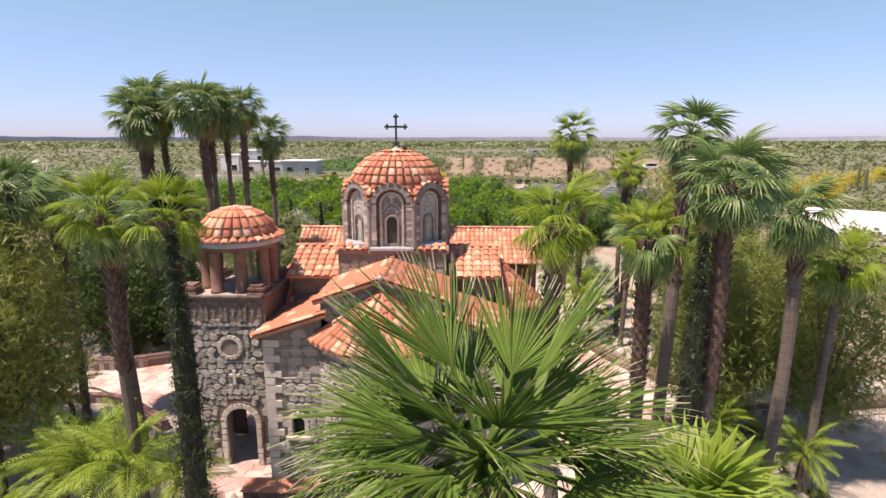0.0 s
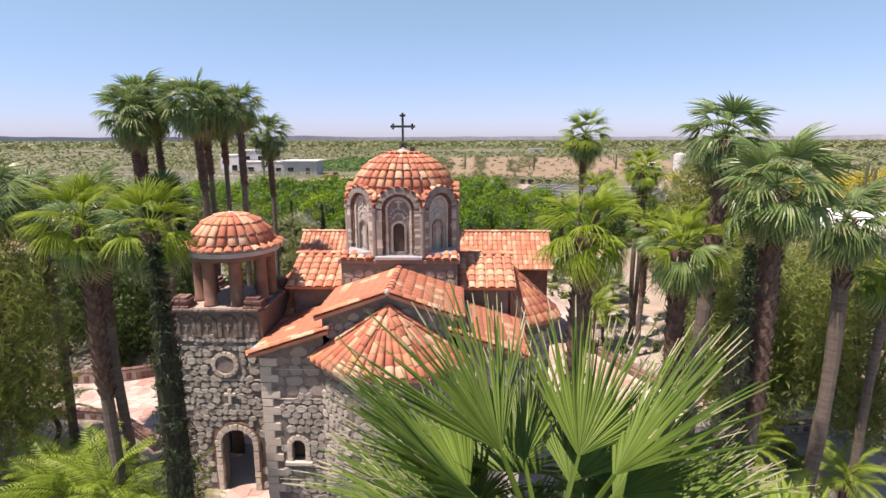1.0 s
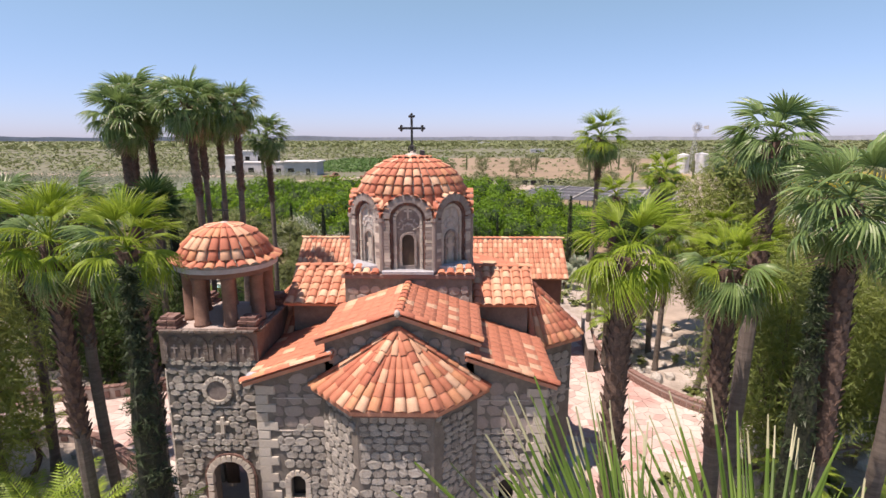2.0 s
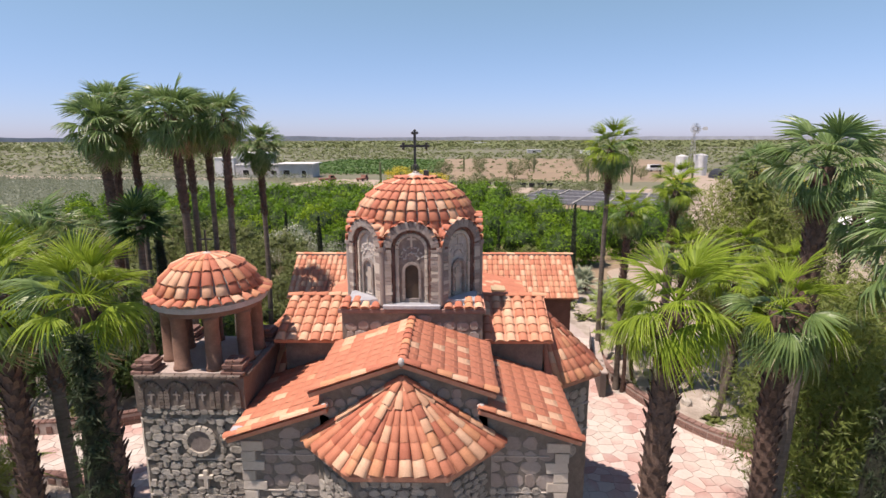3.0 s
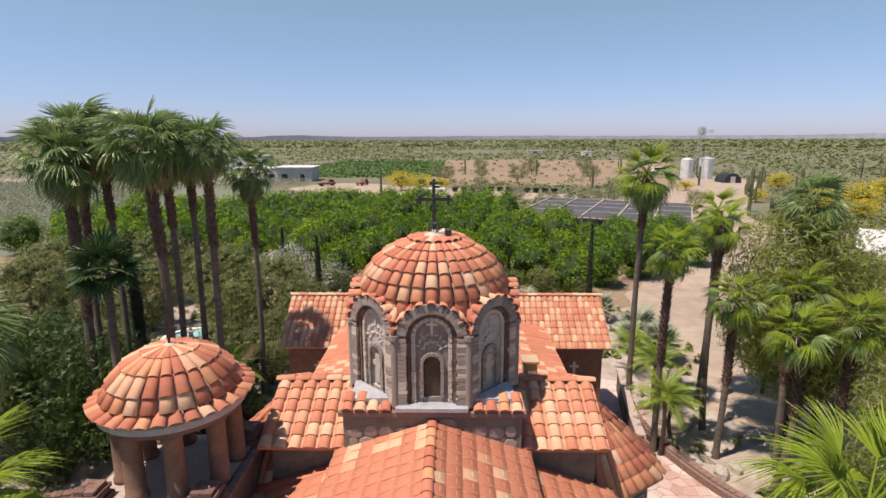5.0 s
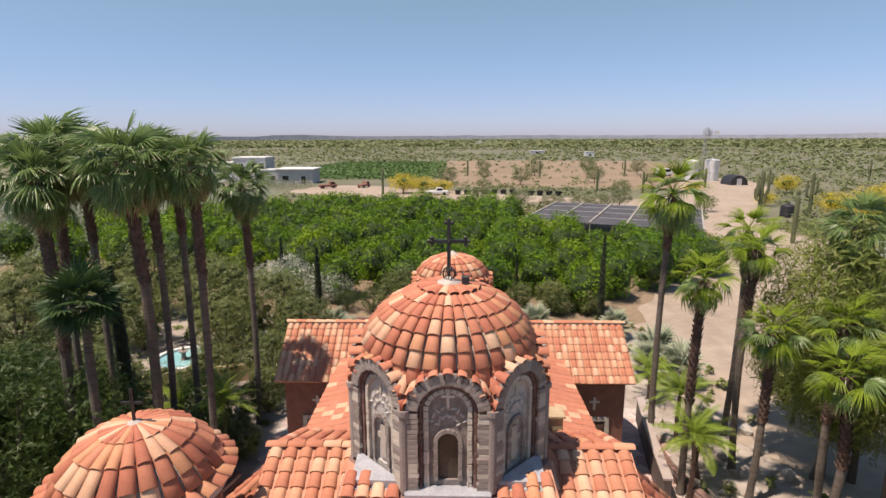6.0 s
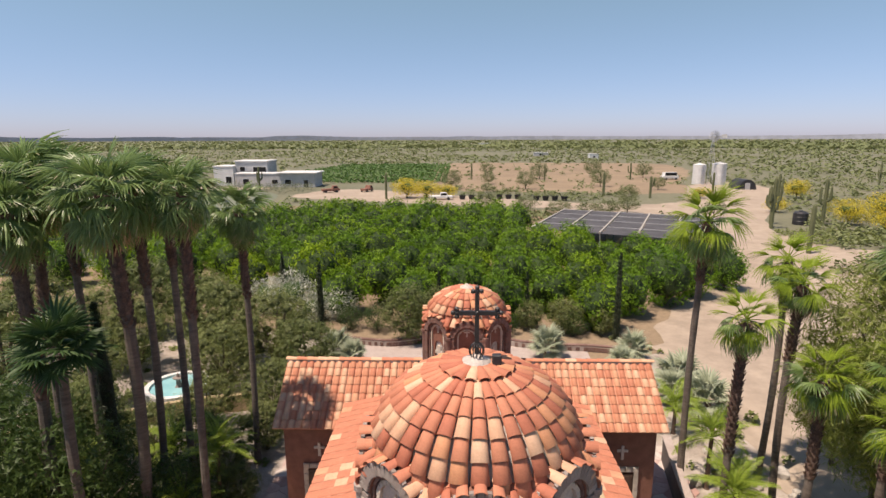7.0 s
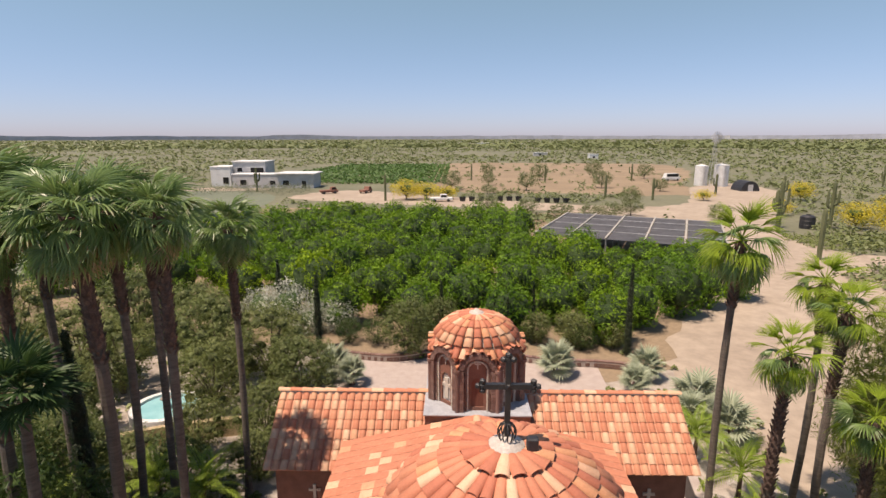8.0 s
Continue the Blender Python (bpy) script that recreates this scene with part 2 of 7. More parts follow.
# ---- mesh helpers ----
def thing(name, label, category, at=(0, 0, 0), group="", kind=""):
    ob = new(name)
    ob.location = at
    ob.empty_display_size = 0.3
    return tagged(ob, label, category, group, kind)


def mesh_of(bm, mat, smooth=False):
    me = bpy.data.meshes.new("mesh")
    bmesh.ops.recalc_face_normals(bm, faces=bm.faces)
    bm.to_mesh(me)
    bm.free()
    if smooth:
        me.polygons.foreach_set("use_smooth", [True] * len(me.polygons))
    me.materials.append(mat)
    return me


def part(name, bm, mat, parent, label="", smooth=False):
    ob = new(name, mesh_of(bm, mat, smooth))
    ob.parent = parent
    return tagged(ob, label)


def piece(name, me, parent, m):
    """A piece on shared mesh data, at the matrix m."""
    ob = bpy.data.objects.new(name, me)
    scene.collection.objects.link(ob)
    ob.parent = parent
    ob.matrix_basis = m
    return ob


def single(name, bm, mat, label, category, at=(0, 0, 0), group="", kind="", smooth=False):
    ob = new(name, mesh_of(bm, mat, smooth))
    ob.location = at
    return tagged(ob, label, category, group, kind)


def box(bm, x0, x1, y0, y1, z0, z1, m=None, bevel=0.0):
    vs = [Vector((x, y, z)) for x in (x0, x1) for y in (y0, y1) for z in (z0, z1)]
    if m:
        vs = [m @ v for v in vs]
    v = [bm.verts.new(p) for p in vs]
    fs = [bm.faces.new([v[i] for i in q]) for q in ((0, 1, 3, 2), (4, 6, 7, 5), (0, 4, 5, 1), (2, 3, 7, 6), (0, 2, 6, 4), (1, 5, 7, 3))]
    if bevel:
        bmesh.ops.bevel(bm, geom=list({e for f in fs for e in f.edges}), offset=bevel, segments=1, affect="EDGES")


def prism(bm, pts, z0, z1, m=None):
    """Extrudes an outline of (x, y) from z0 to z1; z0 and z1 may be lists, a height for each corner."""
    n = len(pts)
    lo = z0 if hasattr(z0, "__len__") else [z0] * n
    hi = z1 if hasattr(z1, "__len__") else [z1] * n
    f = (lambda v: m @ v) if m else (lambda v: v)
    a = [bm.verts.new(f(Vector((x, y, z)))) for (x, y), z in zip(pts, lo)]
    b = [bm.verts.new(f(Vector((x, y, z)))) for (x, y), z in zip(pts, hi)]
    bm.faces.new(a[::-1])
    bm.faces.new(b)
    for i in range(n):
        j = (i + 1) % n
        bm.faces.new((a[i], a[j], b[j], b[i]))


def lathe(bm, profile, segs=16, m=None, a0=0.0, a1=math.tau, wob=0.0, cap=True):
    full = a1 - a0 > math.tau - 0.01
    n = segs if full else segs + 1
    rings = []
    for r, z in profile:
        ring = []
        for i in range(n):
            a = a0 + (a1 - a0) * i / segs
            k = r * (1 + wob * random.uniform(-1, 1))
            p = Vector((k * math.cos(a), k * math.sin(a), z))
            ring.append(bm.verts.new(m @ p if m else p))
        rings.append(ring)
    for lo, hi in zip(rings, rings[1:]):
        for i in range(segs):
            j = (i + 1) % n
            bm.faces.new((lo[i], lo[j], hi[j], hi[i]))
    if cap and full:
        bm.faces.new(rings[0][::-1])
        bm.faces.new(rings[-1])


def tube(bm, pts, radii, segs=7):
    """A tapered limb along points."""
    rings = []
    for i, p in enumerate(pts):
        d = (pts[min(i + 1, len(pts) - 1)] - pts[max(i - 1, 0)]).normalized()
        s = d.orthogonal().normalized()
        u = d.cross(s)
        rings.append([bm.verts.new(p + radii[i] * (s * math.cos(math.tau * k / segs) + u * math.sin(math.tau * k / segs))) for k in range(segs)])
    for lo, hi in zip(rings, rings[1:]):
        # start each ring at the corner nearest to the last one's first
        off = min(range(segs), key=lambda k: (hi[k].co - lo[0].co).length)
        hi[:] = hi[off:] + hi[:off]
        for i in range(segs):
            j = (i + 1) % segs
            bm.faces.new((lo[i], lo[j], hi[j], hi[i]))
    bm.faces.new(rings[0][::-1])
    bm.faces.new(rings[-1])


def frame_at(o, x, y, z):
    """A matrix with the given axes (each may be scaled) and origin."""
    return Matrix(((x[0], y[0], z[0], o[0]), (x[1], y[1], z[1], o[1]), (x[2], y[2], z[2], o[2]), (0, 0, 0, 1)))


def arch_panel(bm, x0, x1, z0, z1, cx, half, spring, base, y0, y1, m=None, n=10):
    """A wall panel in the x-z plane, y0 to y1 thick, with one round-headed opening through it."""
    f = (lambda v: m @ v) if m else (lambda v: v)
    arc = [(cx - half * math.cos(math.pi * i / n), spring + half * math.sin(math.pi * i / n)) for i in range(n + 1)]
    quads = [[(x0, z0), (cx - half, z0), (cx - half, z1), (x0, z1)], [(cx + half, z0), (x1, z0), (x1, z1), (cx + half, z1)]]
    if base > z0 + 1e-4:
        quads.append([(cx - half, z0), (cx + half, z0), (cx + half, base), (cx - half, base)])
    for (ax, az), (bx, bz) in zip(arc, arc[1:]):
        quads.append([(ax, az), (bx, bz), (bx, z1), (ax, z1)])
    for q in quads:
        for y in (y0, y1):
            bm.faces.new([bm.verts.new(f(Vector((x, y, z)))) for x, z in q])
    rim = [(cx - half, base)] + arc + [(cx + half, base)]
    for (ax, az), (bx, bz) in zip(rim, rim[1:] + rim[:1]):
        bm.faces.new([bm.verts.new(f(Vector(p))) for p in ((ax, y0, az), (ax, y1, az), (bx, y1, bz), (bx, y0, bz))])
    for (ax, az), (bx, bz) in (((x0, z0), (x0, z1)), ((x1, z0), (x1, z1)), ((x0, z1), (x1, z1))):
        bm.faces.new([bm.verts.new(f(Vector(p))) for p in ((ax, y0, az), (ax, y1, az), (bx, y1, bz), (bx, y0, bz))])


# ---- shared pieces: a roof tile, blocks, stones ----
def tile_mesh(lip=0.10, mat=None, arch=1.0):
    """A barrel tile: 1 wide at its lower end, 1 long up its slope (y), arched up in z."""
    bm = bmesh.new()
    n = 6
    rows = []
    for y, w, h, t in ((0.0, 0.5, 0.42, 0.0), (1.06, 0.40, 0.33, 0.0), (0.0, 0.43, 0.35, 1), (0.35, 0.41, 0.33, 1)):
        rows.append([bm.verts.new((w * -math.cos(math.pi * i / n), y, arch * h * math.sin(math.pi * i / n) + (lip if y < 0.5 else 0.0))) for i in range(n + 1)])
    for i in range(n):
        bm.faces.new((rows[0][i], rows[0][i + 1], rows[1][i + 1], rows[1][i]))
        bm.faces.new((rows[2][i], rows[2][i + 1], rows[0][i + 1], rows[0][i]))
        bm.faces.new((rows[3][i], rows[3][i + 1], rows[2][i + 1], rows[2][i]))
    return mesh_of(bm, mat or TILE, True)


TILE_ME = tile_mesh()
TILE_ME.polygons.foreach_set("use_smooth", [i % 3 == 0 for i in range(len(TILE_ME.polygons))])


NAVE_ME = tile_mesh(0.05, TILE_NAVE, 0.22)
LAID = {"mesh": TILE_ME, "joined": TILE_JOINED, "cover": 0.86}


def block_mesh(mat, jitter=0.06):
    """A unit block standing on y = 0 and proud towards -y, its edges chipped off."""
    bm = bmesh.new()
    box(bm, -0.5, 0.5, -1.0, 0.3, -0.5, 0.5)
    bmesh.ops.bevel(bm, geom=[e for e in bm.edges if all(v.co.y < -0.9 for v in e.verts)], offset=0.09, segments=1, affect="EDGES")
    for v in bm.verts:
        v.co += Vector((random.uniform(-jitter, jitter), random.uniform(-jitter, jitter), random.uniform(-jitter, jitter)))
    return mesh_of(bm, mat)


def stone_mesh(mat):
    """An uneven field stone, about 1 across in x and z, proud towards -y."""
    bm = bmesh.new()
    n = random.randint(6, 9)
    rim = []
    for i in range(n):
        t = math.tau * (i + random.uniform(-0.22, 0.22)) / n + 0.3
        c, s = math.cos(t), math.sin(t)
        k = 0.5 / (abs(c) ** 3.2 + abs(s) ** 3.2) ** (1 / 3.2) * random.uniform(0.90, 1.06)
        rim.append((k * c, k * s))
    a = [bm.verts.new((x, 0.2, z)) for x, z in rim]
    b = [bm.verts.new((x, -0.6, z)) for x, z in rim]
    c = [bm.verts.new((x * 0.84, -1.0 + random.uniform(-0.2, 0.2), z * 0.84)) for x, z in rim]
    for i in range(n):
        j = (i + 1) % n
        bm.faces.new((a[i], a[j], b[j], b[i]))
        bm.faces.new((b[i], b[j], c[j], c[i]))
    bm.faces.new(c)
    return mesh_of(bm, mat)


QBLOCKS = [block_mesh(QUOIN) for _ in range(5)]
DBLOCKS = [block_mesh(DRUMSTONE) for _ in range(4)]
STAINED = rough_mat("stained_brick", (0.13, 0.105, 0.09), (0.27, 0.225, 0.19), 4, 30, strength=0.7,
                    spread=[(0.0, (0.12, 0.085, 0.07)), (0.6, (0.22, 0.175, 0.15)), (1.0, (0.36, 0.31, 0.27))])
WINBOARD = rough_mat("brown_window", (0.035, 0.025, 0.018), (0.085, 0.062, 0.042), 3, 20, 0.5)
REDDOOR = rough_mat("red_brown_board", (0.15, 0.05, 0.032), (0.24, 0.085, 0.055), 2, 25, stretch=(6, 6, 0.4))
ABLOCKS = [block_mesh(STAINED) for _ in range(3)]
BBLOCKS = [block_mesh(BRICK) for _ in range(4)]
STONES = [stone_mesh(STONE) for _ in range(9)]
# darker stones; on the aisle fronts and gable they carry the eave shade
DIMSTONES = [stone_mesh(DRUMSTONE) for _ in range(5)]


def lay_tile(parent, low, up, side, width, length, jitter=0.0035):
    """One tile: its lower end's middle, the unit way up the slope and the unit way across."""
    nrm = side.cross(up).normalized()
    if nrm.z < 0:
        side, nrm = -side, -nrm
    up = (up + side * random.uniform(-0.02, 0.02)).normalized()
    o = low + nrm * random.uniform(0, jitter) * 2 + up * random.uniform(-jitter, jitter) * 2
    w = width * random.uniform(0.97, 1.04)
    m = frame_at(o, side * w, up * length, nrm * width * 0.72)
    if isinstance(parent, list):
        parent.append(m)
        return None
    return piece("tile", LAID["mesh"], parent, m)


def joined_tiles(parent, mats):
    """The tiles of a slope that faces away, as one mesh."""
    co, faces = [], []
    base = [v.co.copy() for v in LAID["mesh"].vertices]
    polys = [tuple(p.vertices) for p in LAID["mesh"].polygons]
    for m in mats:
        n = len(co)
        co += [m @ v for v in base]
        faces += [tuple(n + i for i in p) for p in polys]
    me = bpy.data.meshes.new("mesh")
    me.from_pydata(co, [], faces)
    me.materials.append(LAID["joined"])
    ob = new("tiles", me)
    ob.parent = parent
    return tagged(ob, "curved clay tiles", kind="stuff")


def tiled_slope(parent, low, along, up, width, rise, spacing=0.31, course=0.345, keep=None):
    """A plane of barrel tiles from the eave's corner low. along, up: unit directions; width, rise: metres."""
    cols, rows = max(1, round(width / spacing)), max(1, round(rise / course))
    s, c = width / cols, rise / rows
    for i in range(cols):
        for j in range(rows):
            p = low + along * (s * (i + 0.5)) + up * (c * j)
            if keep is None or keep(p):
                lay_tile(parent, p, up, along, s * LAID["cover"], c * 1.10)


def ridge_tiles(parent, a, b, width=0.26, course=0.38, nrm=Vector((0, 0, 1))):
    d = b - a
    n = max(1, round(d.length / course))
    u = d.normalized()
    side = u.cross(nrm).normalized()
    for i in range(n):
        lay_tile(parent, a + d * (i / n), u, side, width, d.length / n * 1.10)


def slope_deck(bm, corners, thick=0.10):
    """A sloping slab below the tiles, from four corners of its top."""
    top = [bm.verts.new(c) for c in corners]
    nrm = (corners[1] - corners[0]).cross(corners[3] - corners[0]).normalized()
    if nrm.z < 0:
        nrm = -nrm
    low = [bm.verts.new(c - nrm * thick) for c in corners]
    bm.faces.new(top)
    bm.faces.new(low[::-1])
    for i in range(4):
        j = (i + 1) % 4
        bm.faces.new((top[i], top[j], low[j], low[i]))


def roof_plane(parent, name, low, along, up, width, rise, spacing=0.31, course=0.345, keep=None, away=False):
    bm = bmesh.new()
    a, b = low, low + along * width
    slope_deck(bm, [a, b, b + up * rise, a + up * rise])
    roof = part(name, bm, PAN, parent)
    laid = [] if away else roof
    tiled_slope(laid, low - up * 0.05, along, up, width, rise + 0.05, spacing, course, keep)
    if away:
        joined_tiles(roof, laid)
    return roof


def radial_tiles(parent, eave, apex, count, rows, curve, drop=0.55, rear=False, lift=0.0):
    laid = []
    fan_of_tiles(parent, laid if rear else parent, eave, apex, count, rows, curve, drop, lift=lift)
    if rear:
        joined_tiles(parent, laid)


def fan_of_tiles(parent, behind, eave, apex, count, rows, curve, drop=0.55, a0=0.0, a1=1.0, lift=0.0):
    """Columns of tiles from eave(k), k in 0..1, to the apex; curve(s) gives (part of the way in, height) for s in 0..1."""
    for i in range(count):
        k = a0 + (a1 - a0) * (i + 0.5) / count
        e, e2 = eave(k), eave(k + 0.004)
        for j in range(rows):
            s0, s1 = j / rows, (j + 1) / rows
            if s0 > drop and i % 2:
                continue
            (f0, z0), (f1, z1) = curve(s0), curve(s1)
            lo = Vector((e.x + (apex.x - e.x) * f0, e.y + (apex.y - e.y) * f0, z0))
            hi = Vector((e.x + (apex.x - e.x) * f1, e.y + (apex.y - e.y) * f1, z1))
            up = (hi - lo).normalized()
            side = Vector((e2.x - e.x, e2.y - e.y, 0)).normalized()
            side = (side - up * side.dot(up)).normalized()
            if side.cross(up).z < 0:
                side = -side
            gap = (eave(k + 0.5 * (a1 - a0) / count) - eave(k - 0.5 * (a1 - a0) / count)).length * (1 - f0)
            w = gap * (1.8 if s0 > drop else 0.92)
            tip = side.cross(up) * lift
            up = (hi - lo - tip).normalized()
            lo = lo + tip
            lay_tile(behind if e.y > apex.y + 0.35 else parent, lo + side.cross(up) * 0.01, up, side, min(w, 0.36), (hi - lo).length * 1.12)


def arch_blocks(parent, meshes, m, half, spring, base, wide, proud, n_jamb, n_arc, name="block", a0=0.0, arc=None):
    """Jamb blocks and wedge stones round an arch, in the plane y = 0 of m; half: the arch's inner half width."""
    h = (spring - base) / n_jamb if n_jamb else 0
    for side in (-1, 1):
        for i in range(n_jamb):
            w = wide * random.uniform(0.9, 1.12)
            o = Vector((side * (half + wide / 2), 0, base + h * (i + 0.5)))
            piece(name, random.choice(meshes), parent, m @ Matrix.Translation(o) @ Matrix.Diagonal((w, proud, h * 0.93, 1)))
    r = half + wide / 2
    for i in range(n_arc):
        a = a0 + (math.pi - 2 * a0) * (i + 0.5) / n_arc
        o = Vector((r * math.cos(a), 0, spring + r * math.sin(a)))
        piece(name, random.choice(arc or meshes), parent, m @ Matrix.Translation(o) @ Matrix.Rotation(math.pi / 2 - a, 4, "Y")
              @ Matrix.Diagonal(((math.pi - 2 * a0) * r / n_arc * 0.93, proud, wide, 1)))


def stone_field(parent, m, x0, x1, z0, z1, size=0.24, proud=0.05, free=None, kinds=None):
    """Field stones laid close in wavering courses over the plane y = 0 of m. free(x, z): where none may lie."""
    z = z0
    while z < z1:
        h = size * random.uniform(0.75, 1.2)
        x = x0 + random.uniform(-0.1, 0.05)
        while x < x1:
            w = size * random.uniform(0.8, 1.75)
            cx, cz = x + w / 2, z + h / 2 + random.uniform(-0.03, 0.03)
            if x0 <= cx - w * 0.4 and cx + w * 0.4 <= x1 and cz + h * 0.4 <= z1 and not (free and free(cx, cz)):
                piece("stone", random.choice(kinds or STONES), parent, m @ Matrix.Translation((cx, 0, cz))
                      @ Matrix.Rotation(random.uniform(-0.14, 0.14), 4, "Y") @ Matrix.Diagonal((w * 1.0, proud * random.uniform(0.5, 1.1), h * 1.02, 1)))
            x += w
        z += h


def quoins(parent, m, x, z0, z1, turn=1, h=0.26, proud=0.045):
    """Cut stones up a corner at x, long and short by turns, reaching inwards (turn = 1: to +x)."""
    n = round((z1 - z0) / h)
    for i in range(n):
        w = (0.52 if i % 2 else 0.32) * random.uniform(0.93, 1.05)
        piece("quoin", random.choice(QBLOCKS), parent, m @ Matrix.Translation((x + turn * w / 2, 0, z0 + h * (i + 0.5))) @ Matrix.Diagonal((w, proud, h * 0.94, 1)))


def relief_cross(bm, m, size, proud=0.04, t=0.16):
    box(bm, -t / 2 * size, t / 2 * size, -proud, 0.02, -0.5 * size, 0.5 * size, m)
    box(bm, -0.36 * size, -t / 2 * size, -proud, 0.02, 0.06 * size, 0.22 * size, m)
    box(bm, t / 2 * size, 0.36 * size, -proud, 0.02, 0.06 * size, 0.22 * size, m)

from mathutils.geometry import tessellate_polygon

X, Y, Z = Vector((1, 0, 0)), Vector((0, 1, 0)), Vector((0, 0, 1))
V = Vector

# ---- ground ----
def sheet(bm, pts, z):
    bm.faces.new([bm.verts.new((x, y, z)) for x, y in pts])


def rounded(pts, wob=0.0, steps=6):
    """A closed smooth outline through corner points, with a wavering edge."""
    out, n = [], len(pts)
    for i in range(n):
        p0, p1, p2, p3 = (V((*pts[(i + k - 1) % n], 0)) for k in range(4))
        for s in range(steps):
            t = s / steps
            q = 0.5 * ((2 * p1) + (p2 - p0) * t + (2 * p0 - 5 * p1 + 4 * p2 - p3) * t * t + (3 * p1 - p0 - 3 * p2 + p3) * t ** 3)
            w = wob * noise.noise(V((q.x * 0.35, q.y * 0.35, 3.1)))
            out.append((q.x + w, q.y + wob * noise.noise(V((q.x * 0.35, q.y * 0.35, 9.7)))))
    return out


def fill(bm, outline, z):
    """Flat triangles inside an outline that may be hollow."""
    pts = [V((x, y, z)) for x, y in outline]
    vs = [bm.verts.new(p) for p in pts]
    for tri in tessellate_polygon([pts]):
        bm.faces.new([vs[i] for i in tri])


def patch(name, pts, z, mat, label, category, wob=0.0, kind="structure"):
    bm = bmesh.new()
    outline = rounded(pts, wob, 16 if wob > 1.2 else 6)
    fill(bm, outline, z)
    return single(name, bm, mat, label, category, kind=kind)


bm = bmesh.new()
radii = [0, 40, 90, 160, 260, 420, 700, 1200, 2200, 4600]
rings = [[bm.verts.new((0, 60, 0))]]
for r in radii[1:]:
    rings.append([bm.verts.new((r * math.cos(math.tau * i / 64), 60 + r * math.sin(math.tau * i / 64),
                                (0 if r < 300 else noise.noise(V((i * 0.4, r * 0.01, 0))) * min(3.0, r * 0.002)))) for i in range(64)])
for i in range(64):
    bm.faces.new((rings[0][0], rings[1][i], rings[1][(i + 1) % 64]))
for lo, hi in zip(rings[1:], rings[2:]):
    for i in range(64):
        bm.faces.new((lo[i], hi[i], hi[(i + 1) % 64], lo[(i + 1) % 64]))
single("ground", bm, EARTH, "dry sandy desert ground reaching to the horizon", "ground", kind="structure")

patch("bed", [(-30, -30), (30, -30), (32, 0), (18, 24), (0, 30), (-20, 30), (-34, 10)], 0.010, GRAVEL, "pale gravel planting bed round the church", "gravel bed", 1.0)
patch("road", [(16, 4), (24, 4), (42, 8), (54, 34), (70, 52), (66, 61), (53, 64), (52, 80), (70, 112), (92, 150), (90, 175), (72, 160), (52, 118), (30, 116), (-4, 134), (-30, 150), (-42, 140), (-42, 128),
               (-14, 116), (8, 110), (30, 100), (40, 84), (36, 62), (27, 48), (14, 28)], 0.030, DIRT, "pale dusty dirt road with a wide yard", "dirt road", 1.5)
patch("bare_field", [(-6, 160), (30, 142), (62, 138), (74, 170), (105, 240), (112, 300), (50, 320), (-8, 304)], 0.020, TANSOIL, "bare tan soil of an empty field", "bare soil", 4.5)
patch("field_strip", [(-260, 190), (-150, 158), (-88, 148), (-60, 150), (-62, 157), (-100, 160), (-160, 172), (-260, 205)], 0.025, DIRT, "pale dirt track beside a field", "dirt track", 1.0)
patch("orchard_soil", [(-62, 40), (-10, 30), (12, 26), (32, 50), (40, 66), (36, 84), (22, 102), (-40, 110), (-66, 84)], 0.018, TANSOIL, "dry brown orchard soil under citrus trees", "orchard soil", 1.0)
# paving beds round the church, their flags are laid last
TERRACE = [(-19, 1.1), (-15.5, 1.0), (-12.5, 0.9), (-8.6, -1.6), (-8.6, -8), (7.2, -8), (8.2, -1.2), (15.4, 0.9), (22, 2.2), (22, 3.6), (15.2, 3.2), (13.0, 3.0), (11.1, 4.9), (9.7, 8.6),
                                                        (9.9, 14.5), (8.6, 20), (9, 28.5), (-9, 28.5), (-8.4, 20), (-8.6, 9), (-9.5, 6.1), (-12.4, 5.0), (-14.4, 4.2), (-19, 3.8)]
bm = bmesh.new()
fill(bm, TERRACE, 0.045)
pavement = single("pavement", bm, GROUT, "pinkish flagstone paving round the church", "paving", kind="structure")

# ---- church: body ----
church = thing("church", "small stone Byzantine church with red tile roofs", "church")


def wall_boxes(name, boxes, mat=JOINT, label=""):
    b = bmesh.new()
    for q in boxes:
        box(b, *q)
    return part(name, b, mat, church, label)


FRONT = Matrix.Translation((0, -4.85, 0))
